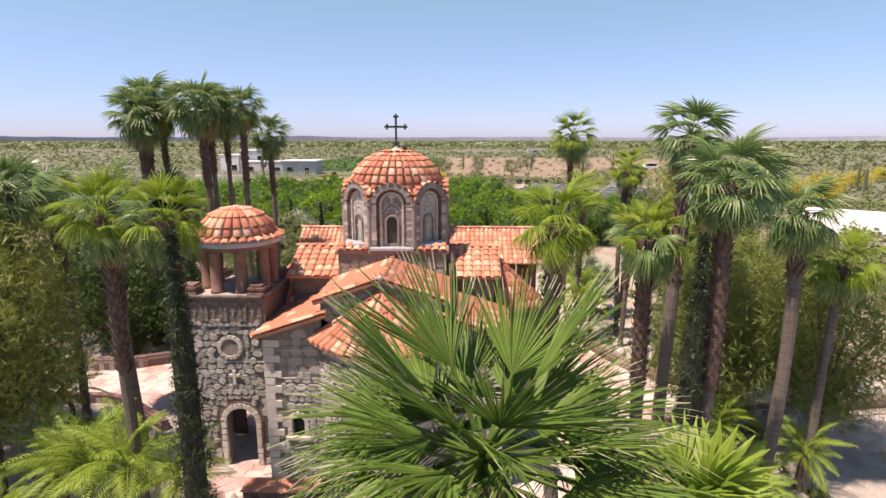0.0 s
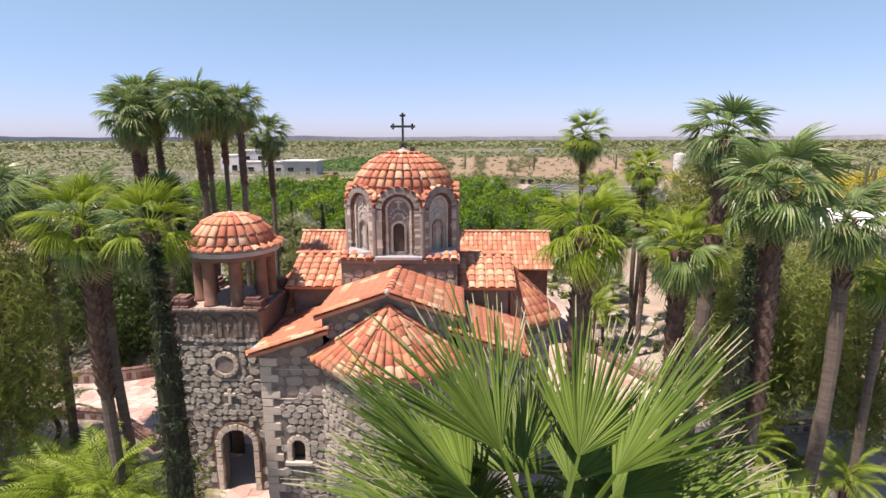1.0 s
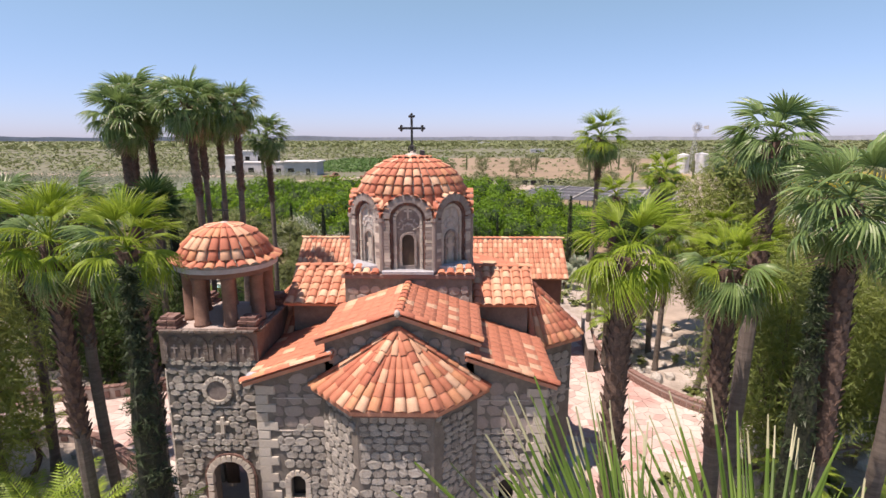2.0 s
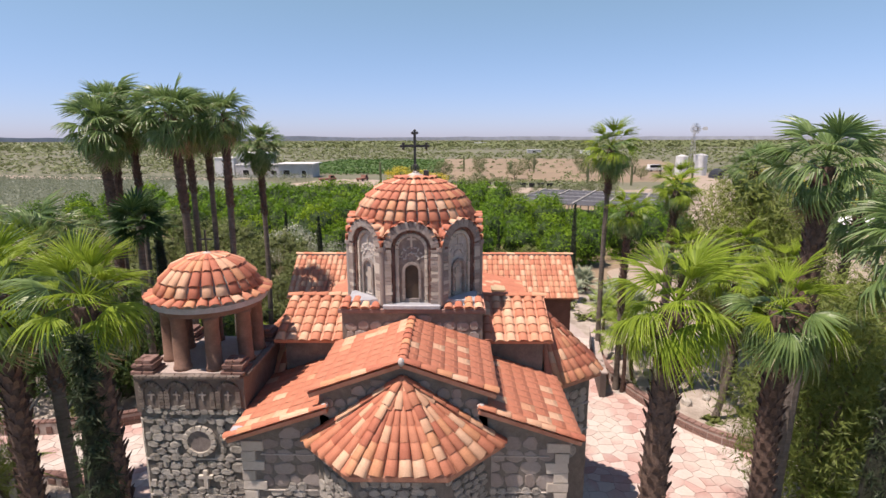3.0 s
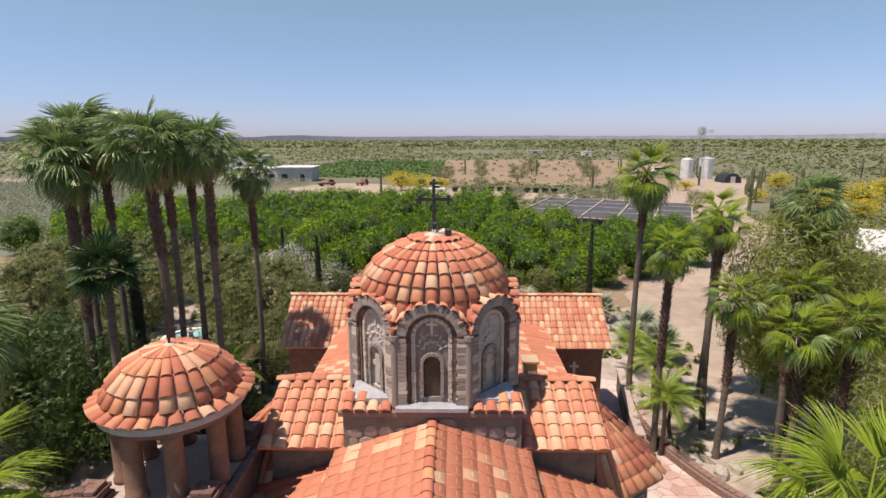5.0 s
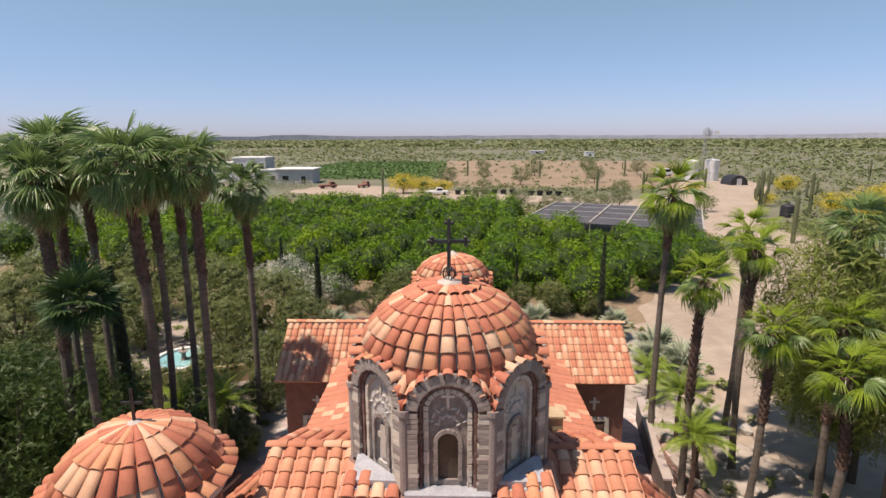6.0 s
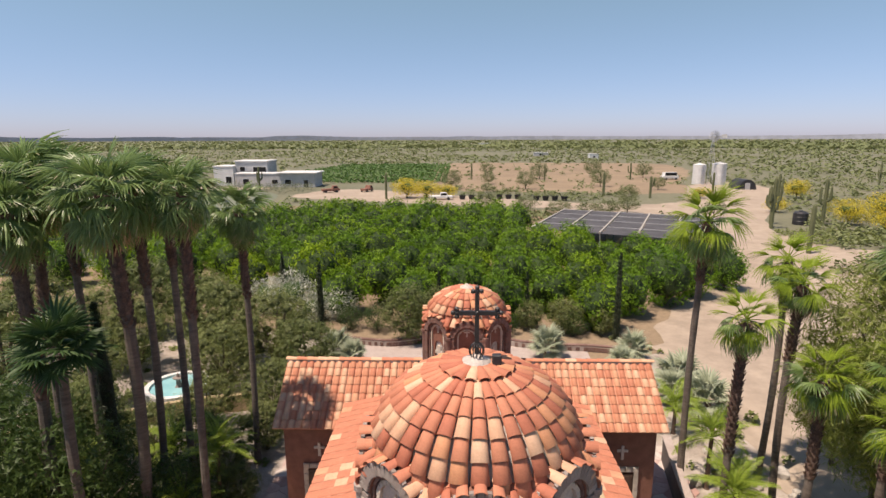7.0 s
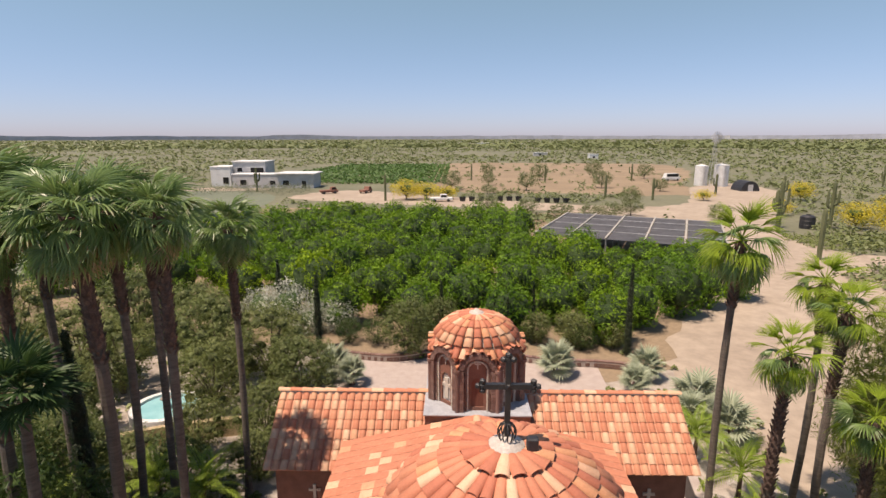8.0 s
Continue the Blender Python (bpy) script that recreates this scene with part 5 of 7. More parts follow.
def fan_palm(x, y, top, lean=(0, 0), size=1.0, count=34, r0=0.20, r1=0.15, boot=0.6, skirt=0.0, seed=0, high=1.28, kinds=None, label="tall fan palm with a ragged green crown", low=-1.05):
    rnd = random.Random(seed)
    ob = thing("fan_palm", label, "palm tree", (x - lean[0], y - lean[1], 0), "fan palms round the church")
    heart = V((lean[0], lean[1], top))
    bm = bmesh.new()
    pts = palm_trunk(bm, V((0, 0, 0)), heart, r0, r1, rnd)
    part("trunk", bm, TRUNK, ob, "grey-brown ringed palm trunk")
    if boot < 1:
        bm = bmesh.new()
        n = len(pts) - 1
        cut = [p for i, p in enumerate(pts) if i / n >= boot]
        tube(bm, cut, [r1 * 1.12 + (r0 - r1) * 0.3 * (1 - i / max(1, len(cut) - 1)) + 0.02 * rnd.random() for i in range(len(cut))], 10)
        boots(bm, pts, r1 * 1.12, boot, rnd, int(60 + (1 - boot) * top * 22))
        part("leaf_sheath", bm, BOOT, ob, "reddish brown sheath of old leaf bases")
    if skirt:
        crown_of(ob, heart - Z * 0.25, size, int(skirt), [DRY], -1.45, -1.0, "dry_frond", rnd)
    crown_of(ob, heart, size, count, kinds or [UPRIGHT, ARCHED, ARCHED, HANGING], low, high, "frond", rnd)
    return ob


# the nearest palm, over which the camera flies
fan_palm(2.58, -16.25, 8.45, (0.1, 0), 1.12, 62, 0.24, 0.19, 0.55, 8, 3, 1.05, [FINE_UP, FINE_ARCH, FINE_ARCH, FINE_HANG], "broad fan palm with long bright green leaves")
# the tall row beside the narthex
for k, (x, y, top, lx, ly) in enumerate(((-14.3, 7.4, 12.7, 0.5, -0.3), (-14.6, 8.9, 13.5, 0.2, 0.1), (-15.0, 10.8, 13.2, -0.2, 0.2), (-10.9, 7.0, 13.3, 0.5, -0.6),
                                         (-11.6, 9.6, 13.1, 0.2, 0.0), (-11.2, 10.9, 13.0, 0.0, 0.2), (-8.95, 7.75, 13.2, 0.3, -0.1), (-9.7, 13.8, 11.8, 0.0, 0.1))):
    fan_palm(x, y, top, (lx, ly), (1.12, 1.12, 1.08, 1.06, 1.02, 0.94, 0.84, 0.92)[k], 35, 0.20 if k in (0, 3) else 0.14, 0.165 if k in (0, 3) else 0.13, (0.50, 0.58, 0.75, 0.68, 0.74, 0.78, 0.70, 0.68)[k], 4, 20 + k, 1.22,
             [UPRIGHT + ARCHED, ARCHED, ARCHED + HANGING, HANGING, DRAPED], "very tall slender fan palm beside the narthex", -1.15)
# palms on the other side, near and far
SUNLIT = [SUNNY[:1], SUNNY[:2] + ARCHED[:1], SUNNY[1:] + HANGING[:1], DRAPED]
BRIGHT = [SUNNY[:2], SUNNY[1:3], SUNNY[2:], SUNNY[3:]]
GREEN = [UPRIGHT + ARCHED, ARCHED, ARCHED + HANGING, HANGING, DRAPED]
for k, (x, y, top, size, boot, lx, kinds) in enumerate(((9.2, 11.7, 11.7, 0.98, 0.8, 0.1, SUNLIT), (9.5, -3.9, 11.6, 0.82, 0.6, 0.3, GREEN), (8.9, -7.6, 10.5, 0.86, 0.5, 0.25, GREEN), (4.85, -7.6, 9.45, 0.74, 0.42, -0.35, BRIGHT),
                                                        (7.7, -5.9, 8.8, 0.76, 0.5, -0.2, SUNLIT), (14.2, -4.6, 7.8, 0.75, 0.85, 0.1, SUNLIT), (12.4, -5.0, 9.4, 0.8, 0.8, 0.1, GREEN), (9.3, 8.5, 8.9, 0.72, 0.45, 0.1, SUNLIT),
                                                        (13.2, 13.0, 9.9, 0.78, 0.8, 0.1, SUNLIT), (12.1, 10.2, 9.7, 0.72, 0.7, 0.0, SUNLIT), (11.8, 8.1, 7.0, 0.78, 0.5, 0.1, SUNLIT), (14.0, 7.6, 7.4, 0.8, 0.5, 0.0, SUNLIT), (12.9, 5.8, 6.4, 0.8, 0.5, 0.1, SUNLIT), (14.9, 5.6, 6.9, 0.8, 0.5, 0.1, SUNLIT),
                                                        (15.4, 9.6, 10.7, 0.85, 0.6, 0.2, GREEN), (16.0, 3.5, 9.4, 0.9, 0.6, 0.2, GREEN))):
    fan_palm(x, y, top, (lx, 0), size, 24 if kinds is BRIGHT else 27, 0.20 if k in (1, 2, 3, 4, 6) else 0.14, 0.185 if k in (1, 2, 3, 4, 6) else 0.12, boot, 3, 40 + k, 1.25, kinds, "fan palm with a bushy green crown above gravel", -0.7 if kinds is BRIGHT else -1.05)
# palms on the tower's side
for k, (x, y, top, size, boot, lx) in enumerate(((-4.95, -7.8, 9.55, 0.72, 0.62, -0.1), (-6.8, -7.4, 9.6, 0.76, 0.55, -0.2), (-9.3, -3.2, 9.5, 0.85, 0.6, -0.2), (-11.8, -4.4, 9.9, 0.9, 0.6, -0.3),
                                                 (-13.2, -1.0, 9.4, 0.9, 0.6, -0.3))):
    fan_palm(x, y, top, (lx, 0), size, 29, 0.165, 0.14, boot, 3, 70 + k, 1.30, SUNLIT if k < 2 else GREEN, "fan palm with fresh green leaves beside the tower")


def tuft(name, label, category, x, y, z, kinds, size, count, low, high, seed, group, trunk=0.0, mat=None):
    rnd = random.Random(seed)
    ob = thing(name, label, category, (x, y, 0), group)
    if trunk:
        bm = bmesh.new()
        palm_trunk(bm, V((0, 0, 0)), V((0, 0, z)), trunk, trunk * 0.8, rnd)
        part("trunk", bm, mat or BOOT, ob, "stubby fibrous trunk")
    crown_of(ob, V((0, 0, z)), size, count, [kinds], low, high, "frond", rnd)
    return ob


for k, (x, y, s) in enumerate(((-8.6, 25.3, 1.3), (-7.2, 24.4, 1.0), (5.9, 26.0, 1.35), (11.6, 25.7, 1.2), (12.8, 21.2, 1.6), (13.2, 18.4, 1.5), (11.8, 19.6, 1.2), (10.2, 23.4, 1.0))):
    tuft("grey_palm", "low bushy grey-green fan palm", "palm", x, y, 0.9, GREY, s * 0.98, 24, -0.35, 1.30, 100 + k, "low grey palms", 0.16)
tuft("dark_palm", "dark green fan palm among the tall trunks", "palm tree", -12.4, 6.3, 8.6, DARK, 1.0, 26, -0.7, 1.3, 120, "dark palms", 0.17, TRUNK)
for k, (x, y, z, s) in enumerate(((9.4, 8.2, 2.6, 0.9), (10.4, 9.6, 1.6, 0.9), (10.5, 12.2, 2.4, 1.0), (10.8, 16.6, 1.4, 0.9), (-9.8, 10.2, 2.8, 0.95), (-10.4, 8.2, 1.6, 0.9), (-12.6, 12.0, 1.8, 0.9), (-6.9, -7.6, 2.4, 1.15),
                                  (-8.3, -7.2, 2.2, 1.15), (-5.6, -7.4, 2.0, 1.0), (-9.6, -6.6, 1.8, 1.1), (8.8, -7.8, 2.2, 1.0), (10.3, -7.2, 1.8, 0.95), (11.6, -3.4, 1.6, 0.8), (12.8, -1.6, 1.2, 0.8), (-13.6, -1.2, 1.4, 1.0),
                                  (-15.2, 9.2, 2.0, 1.0), (-9.2, -9.4, 1.6, 1.0), (13.9, -4.6, 1.3, 0.8))):
    tuft("feather_palm", "young feathery palm with arching yellow-green leaves", "palm", x, y, z, PLUME, s, 18, -0.1, 1.35, 130 + k, "feathery palms", 0.10)
# the broad-leaved tuft in front of the nearest palm
tuft("fan_bush", "low clump of yellow-green fan leaves", "palm", 5.7, -14.1, 6.3, [fan_leaf(FEATHER, 0.2, 0.5, 0.9, 16, seed=33)], 0.95, 22, 0.1, 1.4, 150, "fan bushes", 0.14)


# ---- leafy trees ----
def leaves(bm, centres, per, size, long, rnd, spreadv=0.55):
    """Small leaf blades scattered about clump centres of (point, radius)."""
    for c, r in centres:
        for _ in range(per):
            d = V((rnd.gauss(0, 1), rnd.gauss(0, 1), rnd.gauss(0, 1))).normalized()
            p = c + d * r * rnd.uniform(0.35, 1.0) ** 0.6
            face = (d + V((rnd.uniform(-1, 1), rnd.uniform(-1, 1), rnd.uniform(-0.4, 1))) * spreadv).normalized()
            ax = face.orthogonal().normalized()
            turn = rnd.uniform(0, 6.28)
            ax = ax * math.cos(turn) + face.cross(ax) * math.sin(turn)
            sd = face.cross(ax)
            s = size * rnd.uniform(0.7, 1.3)
            v = [bm.verts.new(q) for q in (p - sd * s * 0.5, p + ax * s * long * 0.5, p + sd * s * 0.5, p + ax * s * long)]
            bm.faces.new((v[0], v[1], v[3]))
            bm.faces.new((v[1], v[2], v[3]))


def lump(bm, c, r, rnd, flat=1.0, fine=2):
    bm2 = bmesh.ops.create_icosphere(bm, subdivisions=fine, radius=r, matrix=Matrix.Translation(c))
    off = V((rnd.uniform(0, 50), rnd.uniform(0, 50), 0))
    for v in bm2["verts"]:
        d = v.co - c
        v.co = c + V((d.x, d.y, d.z * flat)) * (1 + 0.35 * noise.noise(v.co * 1.3 + off) + (0.22 * noise.noise(v.co * 3.1 + off) if fine > 2 else 0))


def make_tree(name, label, category, group, height, radius, clumps, per, size, long, mat, seed, trunk_r=0.12, stem=0.3, flat=0.8, core=0.0, open_crown=0.5, loose=0.55, mass=None, stuffing=0.0):
    """A tree at the origin: trunk with limbs, a crown of leafy clumps round the limbs' ends."""
    rnd = random.Random(seed)
    ob = thing(name, label, category, (0, 0, 0), group)
    fork = height * stem
    wood = bmesh.new()
    tube(wood, [V((0, 0, 0)), V((rnd.uniform(-0.06, 0.06), 0.03, fork * 0.5)), V((rnd.uniform(-0.1, 0.1), 0.05, fork))], [trunk_r * 1.3, trunk_r, trunk_r * 0.85], 8)
    centres = []
    mid = (height + fork) / 2
    for i in range(clumps):
        a = 2.39996 * i + rnd.uniform(-0.3, 0.3)
        t = (i + 0.5) / clumps
        zz = -1 + 2 * t
        rr = math.sqrt(max(0.05, 1 - zz * zz)) * rnd.uniform(0.55, 0.95)
        c = V((radius * rr * math.cos(a), radius * rr * math.sin(a), mid + (height - fork) * 0.5 * zz * flat))
        centres.append((c, radius * rnd.uniform(0.30, 0.48) * (1 if core > 0 else open_crown + 0.45)))
        if i % 3 == 0:
            k = V((0, 0, fork)).lerp(c, 0.45) + V((0, 0, 0.15 * height * rnd.random() * 0.5))
            tube(wood, [V((0, 0, fork * 0.92)), k, c], [trunk_r * 0.5, trunk_r * 0.33, trunk_r * 0.12], 5)
    part("trunk", wood, BARK, ob, "brown trunk with spreading limbs")
    bm = bmesh.new()
    leaves(bm, centres, per, size, long, rnd, loose)
    n = len(bm.faces)
    # added dark lumps that stand for the shaded inside of the crown
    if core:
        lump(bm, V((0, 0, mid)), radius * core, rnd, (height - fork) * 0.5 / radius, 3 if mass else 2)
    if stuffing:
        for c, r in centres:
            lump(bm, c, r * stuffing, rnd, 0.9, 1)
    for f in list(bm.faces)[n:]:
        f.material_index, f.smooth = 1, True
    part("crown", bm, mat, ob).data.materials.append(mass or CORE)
    return ob


def inside(p, poly):
    hit, n = False, len(poly)
    for i in range(n):
        (ax, ay), (bx, by) = poly[i], poly[(i + 1) % n]
        if (ay > p[1]) != (by > p[1]) and p[0] < (bx - ax) * (p[1] - ay) / (by - ay) + ax:
            hit = not hit
    return hit


# citrus orchard in slanting rows
CITRUS_LABEL = "round dense dark green citrus tree in an orchard row"
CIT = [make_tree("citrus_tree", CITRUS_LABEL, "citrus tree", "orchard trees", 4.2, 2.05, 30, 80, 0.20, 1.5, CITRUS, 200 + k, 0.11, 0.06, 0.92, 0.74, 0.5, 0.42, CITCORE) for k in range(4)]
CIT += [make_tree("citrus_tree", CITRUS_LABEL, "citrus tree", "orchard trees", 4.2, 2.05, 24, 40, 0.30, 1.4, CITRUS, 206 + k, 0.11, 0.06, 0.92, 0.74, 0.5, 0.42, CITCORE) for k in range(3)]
ORCHARD = [(-52, 46), (-22, 39), (-14, 37.5), (-9, 32.8), (0, 31.2), (13.8, 31), (22.5, 38), (30.5, 50.5), (22, 51.5), (8.6, 58.5), (13.0, 74), (11, 80), (4, 85), (-18, 86), (-30, 77), (-58, 74)]
ax, ay = V((0.80, 0.60, 0)), V((-0.60, 0.80, 0))
rnd = random.Random(77)
spots = []
for i in range(-30, 45):
    for j in range(-25, 45):
        p = V((10.5, 32.0, 0)) + ax * 4.9 * i + ay * 5.0 * j
        if inside((p.x, p.y), ORCHARD):
            spots.append(p)
spots.sort(key=lambda p: p.y)
used = [False] * 7
for n, p in enumerate(spots):
    k = n % 4 if p.y < 54 else 4 + n % 3
    m = Matrix.Translation((p.x + rnd.uniform(-0.3, 0.3), p.y + rnd.uniform(-0.3, 0.3), 0)) @ Matrix.Rotation(rnd.uniform(0, 6.28), 4, "Z")
    s = rnd.uniform(0.95, 1.24)
    if not used[k]:
        used[k] = True
        CIT[k].matrix_basis = m
        continue
    c = copy_thing(CIT[k], m)
    c.scale = (s, s, s * rnd.uniform(0.9, 1.1))

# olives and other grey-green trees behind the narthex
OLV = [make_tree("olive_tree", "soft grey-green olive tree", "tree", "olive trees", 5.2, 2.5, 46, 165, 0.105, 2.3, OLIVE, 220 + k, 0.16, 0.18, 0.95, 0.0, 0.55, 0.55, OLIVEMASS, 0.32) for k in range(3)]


def scatter(protos, rows):
    for n, (x, y, s, sz) in enumerate(rows):
        m = Matrix.Translation((x, y, 0)) @ Matrix.Rotation(n * 1.7, 4, "Z")
        if n < len(protos):
            c = protos[n]
            c.matrix_basis = m
        else:
            c = copy_thing(protos[n % len(protos)], m)
        c.scale = (s, s, s * sz)


scatter(OLV, [(-12.2, 24.2, 1.0, 0.95), (-15.8, 24.8, 1.05, 1.0), (-9.6, 22.0, 0.8, 0.95), (-18.6, 28.0, 1.0, 1.0), (-4.0, 28.8, 0.72, 1.1), (-21, 23, 0.9, 1.0), (-1.9, 32.5, 0.6, 1.0),
              (-24, 30, 1.1, 1.0), (-27, 20, 1.1, 1.0), (8.0, 31.0, 0.55, 0.9), (2.0, 31.0, 0.5, 0.9), (5.4, 31.6, 0.48, 0.9), (11.0, 30.6, 0.45, 0.9), (-17, 13, 0.75, 1.0), (-14.2, 20.6, 0.8, 1.0), (-10.2, 17.4, 0.62, 1.0), (-20.5, 17.8, 0.8, 1.0), (-22, 11, 1.0, 1.0), (-24, 24, 1.0, 1.0), (-30, 26, 1.1, 1.0), (-14.5, 13.6, 0.6, 0.9), (-9.6, 14.8, 0.5, 0.9), (-11.8, 9.8, 0.5, 0.9), (-13.2, 16.4, 0.6, 0.9), (-10.6, 12.4, 0.42, 0.9), (-16.6, 10.2, 0.6, 0.9), (-18.6, 14.8, 0.7, 0.9), (-9.3, 10.6, 0.36, 0.9), (-8.9, 17.6, 0.5, 1.0)])
FTH = [make_tree("feathery_tree", "tall feathery yellow-green tree beside the path", "tree", "feathery trees", 7.2, 2.3, 64, 260, 0.072, 4.2, FINE, 240 + k, 0.12, 0.27, 0.98, 0.0, 0.70, 0.6) for k in range(3)]
scatter(FTH, [(11.9, -1.6, 1.0, 1.0), (13.8, 0.2, 1.05, 1.0), (15.8, -2.4, 1.05, 1.0), (17.5, 2.6, 1.0, 1.0), (15.6, 9.8, 1.30, 1.08), (16.6, 9.4, 1.15, 1.0), (17, 14, 0.75, 0.95),
              (-12.6, -5.6, 1.25, 1.05), (-14.6, -3.4, 1.1, 1.0), (-13.4, -8.6, 1.0, 1.0), (-17.5, -1.6, 0.95, 0.95)])

SHD = [make_tree("shade_tree", "dense dark green tree under the tall palms", "tree", "shade trees", 4.6, 2.1, 34, 120, 0.12, 2.0, SHADELEAF, 260 + k, 0.14, 0.15, 0.95, 0.0, 0.5) for k in range(2)]
scatter(SHD, [(-14.6, 8.4, 0.9, 1.0), (-18.0, 8.8, 1.0, 1.0), (-11.6, 7.6, 0.62, 1.0), (-16.8, 12.4, 0.85, 1.0), (-12.4, 13.2, 0.7, 0.9), (-20.2, 12.6, 1.0, 1.0), (-10.2, 9.0, 0.5, 1.0), (-15.6, 6.4, 0.7, 0.9), (-13.6, 7.6, 1.15, 1.0), (-16.2, 6.8, 1.25, 1.0), (-10.6, 8.4, 0.75, 1.0), (-19.4, 7.4, 1.35, 1.0), (-17.8, 9.6, 1.2, 1.0), (-6.6, 31.2, 0.55, 0.8), (-8.8, 31.4, 0.5, 0.8), (0.6, 31.0, 0.45, 0.8), (3.4, 30.6, 0.45, 0.8), (8.6, 30.4, 0.5, 0.8), (-2.6, 31.0, 0.5, 0.8)])


def make_cypress(height, radius, seed):
    rnd = random.Random(seed)
    ob = thing("cypress", "slim dark green columnar cypress", "cypress", (0, 0, 0), "cypresses")
    bm = bmesh.new()
    tube(bm, [V((0, 0, 0)), V((0, 0, height * 0.92))], [0.10, 0.02], 6)
    part("trunk", bm, BARK, ob, "thin brown trunk")
    bm = bmesh.new()
    cs = []
    n = 46
    for i in range(n):
        t = (i + 0.5) / n
        r = radius * (0.55 + 0.45 * math.sin(math.pi * min(1, t * 1.5 + 0.05))) * (1 - t ** 4)
        a = 2.39996 * i
        cs.append((V((r * 0.5 * math.cos(a), r * 0.5 * math.sin(a), height * (0.04 + 0.96 * t))), radius * 0.62 * (1 - 0.75 * t ** 3)))
    leaves(bm, cs, 170, 0.045, 3.2, rnd)
    n = len(bm.faces)
    # added blackish spindle: inner shade of the foliage as colour
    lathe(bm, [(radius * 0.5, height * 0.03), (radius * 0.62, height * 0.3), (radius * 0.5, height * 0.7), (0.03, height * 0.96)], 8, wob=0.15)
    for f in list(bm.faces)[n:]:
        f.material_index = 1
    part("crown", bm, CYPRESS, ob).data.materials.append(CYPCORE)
    return ob


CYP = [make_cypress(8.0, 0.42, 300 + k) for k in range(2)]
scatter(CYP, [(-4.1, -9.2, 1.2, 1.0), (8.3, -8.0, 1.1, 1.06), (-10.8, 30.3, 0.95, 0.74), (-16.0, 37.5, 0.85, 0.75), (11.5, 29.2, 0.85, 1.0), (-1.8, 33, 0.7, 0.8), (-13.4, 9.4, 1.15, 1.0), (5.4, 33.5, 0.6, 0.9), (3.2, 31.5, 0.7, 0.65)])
OLE = [make_tree("oleander", "oleander bush covered with white flowers", "bush", "flowering bushes", 3.0, 1.9, 30, 110, 0.10, 2.0, BLOOM, 310, 0.08, 0.08, 0.9, 0.6)]
scatter(OLE, [(-14.3, 34.2, 1.15, 1.1), (-16.6, 35.4, 1.0, 1.0), (-10.2, 33.8, 0.9, 0.95), (-12.2, 33.4, 0.85, 0.9)])
PALO = [make_tree("palo_verde", "palo verde tree in yellow bloom", "tree", "yellow trees", 3.6, 2.6, 26, 110, 0.16, 1.6, YELLOWL, 320 + k, 0.10, 0.2, 0.75, 0.45) for k in range(2)]
scatter(PALO, [(-13, 126, 1.5, 0.9), (-8, 127, 1.4, 0.8), (-3, 128, 1.1, 0.8), (67, 84, 1.2, 1.0), (75, 86, 1.4, 1.0), (60, 125, 0.9, 0.8), (84, 126, 1.2, 1.0), (68, 76, 1.0, 0.9), (64, 100, 0.9, 0.9), (100, 112, 1.2, 0.9), (120, 130, 1.2, 0.9)])
MESQ = [make_tree("mesquite", "thin grey-green desert tree", "tree", "desert trees", 4.5, 2.6, 22, 70, 0.20, 2.2, SCRUB, 330 + k, 0.11, 0.2, 0.8, 0.0, 0.4) for k in range(2)]
scatter(MESQ, [(28, 92, 1.0, 0.8), (34, 99, 0.9, 0.8), (14, 102, 1.0, 0.7), (6, 105, 1.1, 0.7), (38, 112, 1.0, 1.0), (20, 150, 1.2, 1.0), (44, 158, 1.2, 1.0), (58, 148, 0.9, 0.9), (-2, 152, 1.2, 1.0), (8, 140, 0.8, 0.7),
               (30, 190, 1.3, 1.0), (52, 200, 1.3, 1.1), (70, 196, 1.2, 1.0), (12, 210, 1.2, 0.9), (90, 190, 1.2, 1.0), (20, 97, 1.0, 0.6), (25, 95, 1.0, 0.6), (48, 92, 0.9, 0.8), (10, 168, 1.0, 0.9)])


# ---- fields and scrub that nobody could count ----
def tufts(name, label, category, spots, mat, blades, seed, size):
    """Low bushes made of splayed blades, one object."""
    rnd = random.Random(seed)
    co, faces = [], []
    for x, y, h, w in spots:
        for _ in range(blades):
            a, t = rnd.uniform(0, 6.28), rnd.uniform(0.15, 1)
            px, py, pz = x + math.cos(a) * w * t * 0.7, y + math.sin(a) * w * t * 0.7, h * rnd.uniform(0.25, 1.0) * (1.15 - 0.6 * t)
            b, s = rnd.uniform(0, 6.28), size * w * rnd.uniform(0.6, 1.2)
            dx, dy, dz = math.cos(b) * s, math.sin(b) * s, rnd.uniform(-0.5, 0.5) * s
            n = len(co)
            co += [(px - dx, py - dy, max(0.02, pz - dz)), (px + dy * 0.7, py - dx * 0.7, max(0.02, pz - s * 0.55)), (px + dx, py + dy, pz + dz), (px - dy * 0.7, py + dx * 0.7, pz + s * 0.55)]
            faces.append((n, n + 1, n + 2, n + 3))
    me = bpy.data.meshes.new("mesh")
    me.from_pydata(co, [], faces)
    me.materials.append(mat)
    return tagged(new(name, me), label, category, kind="stuff")


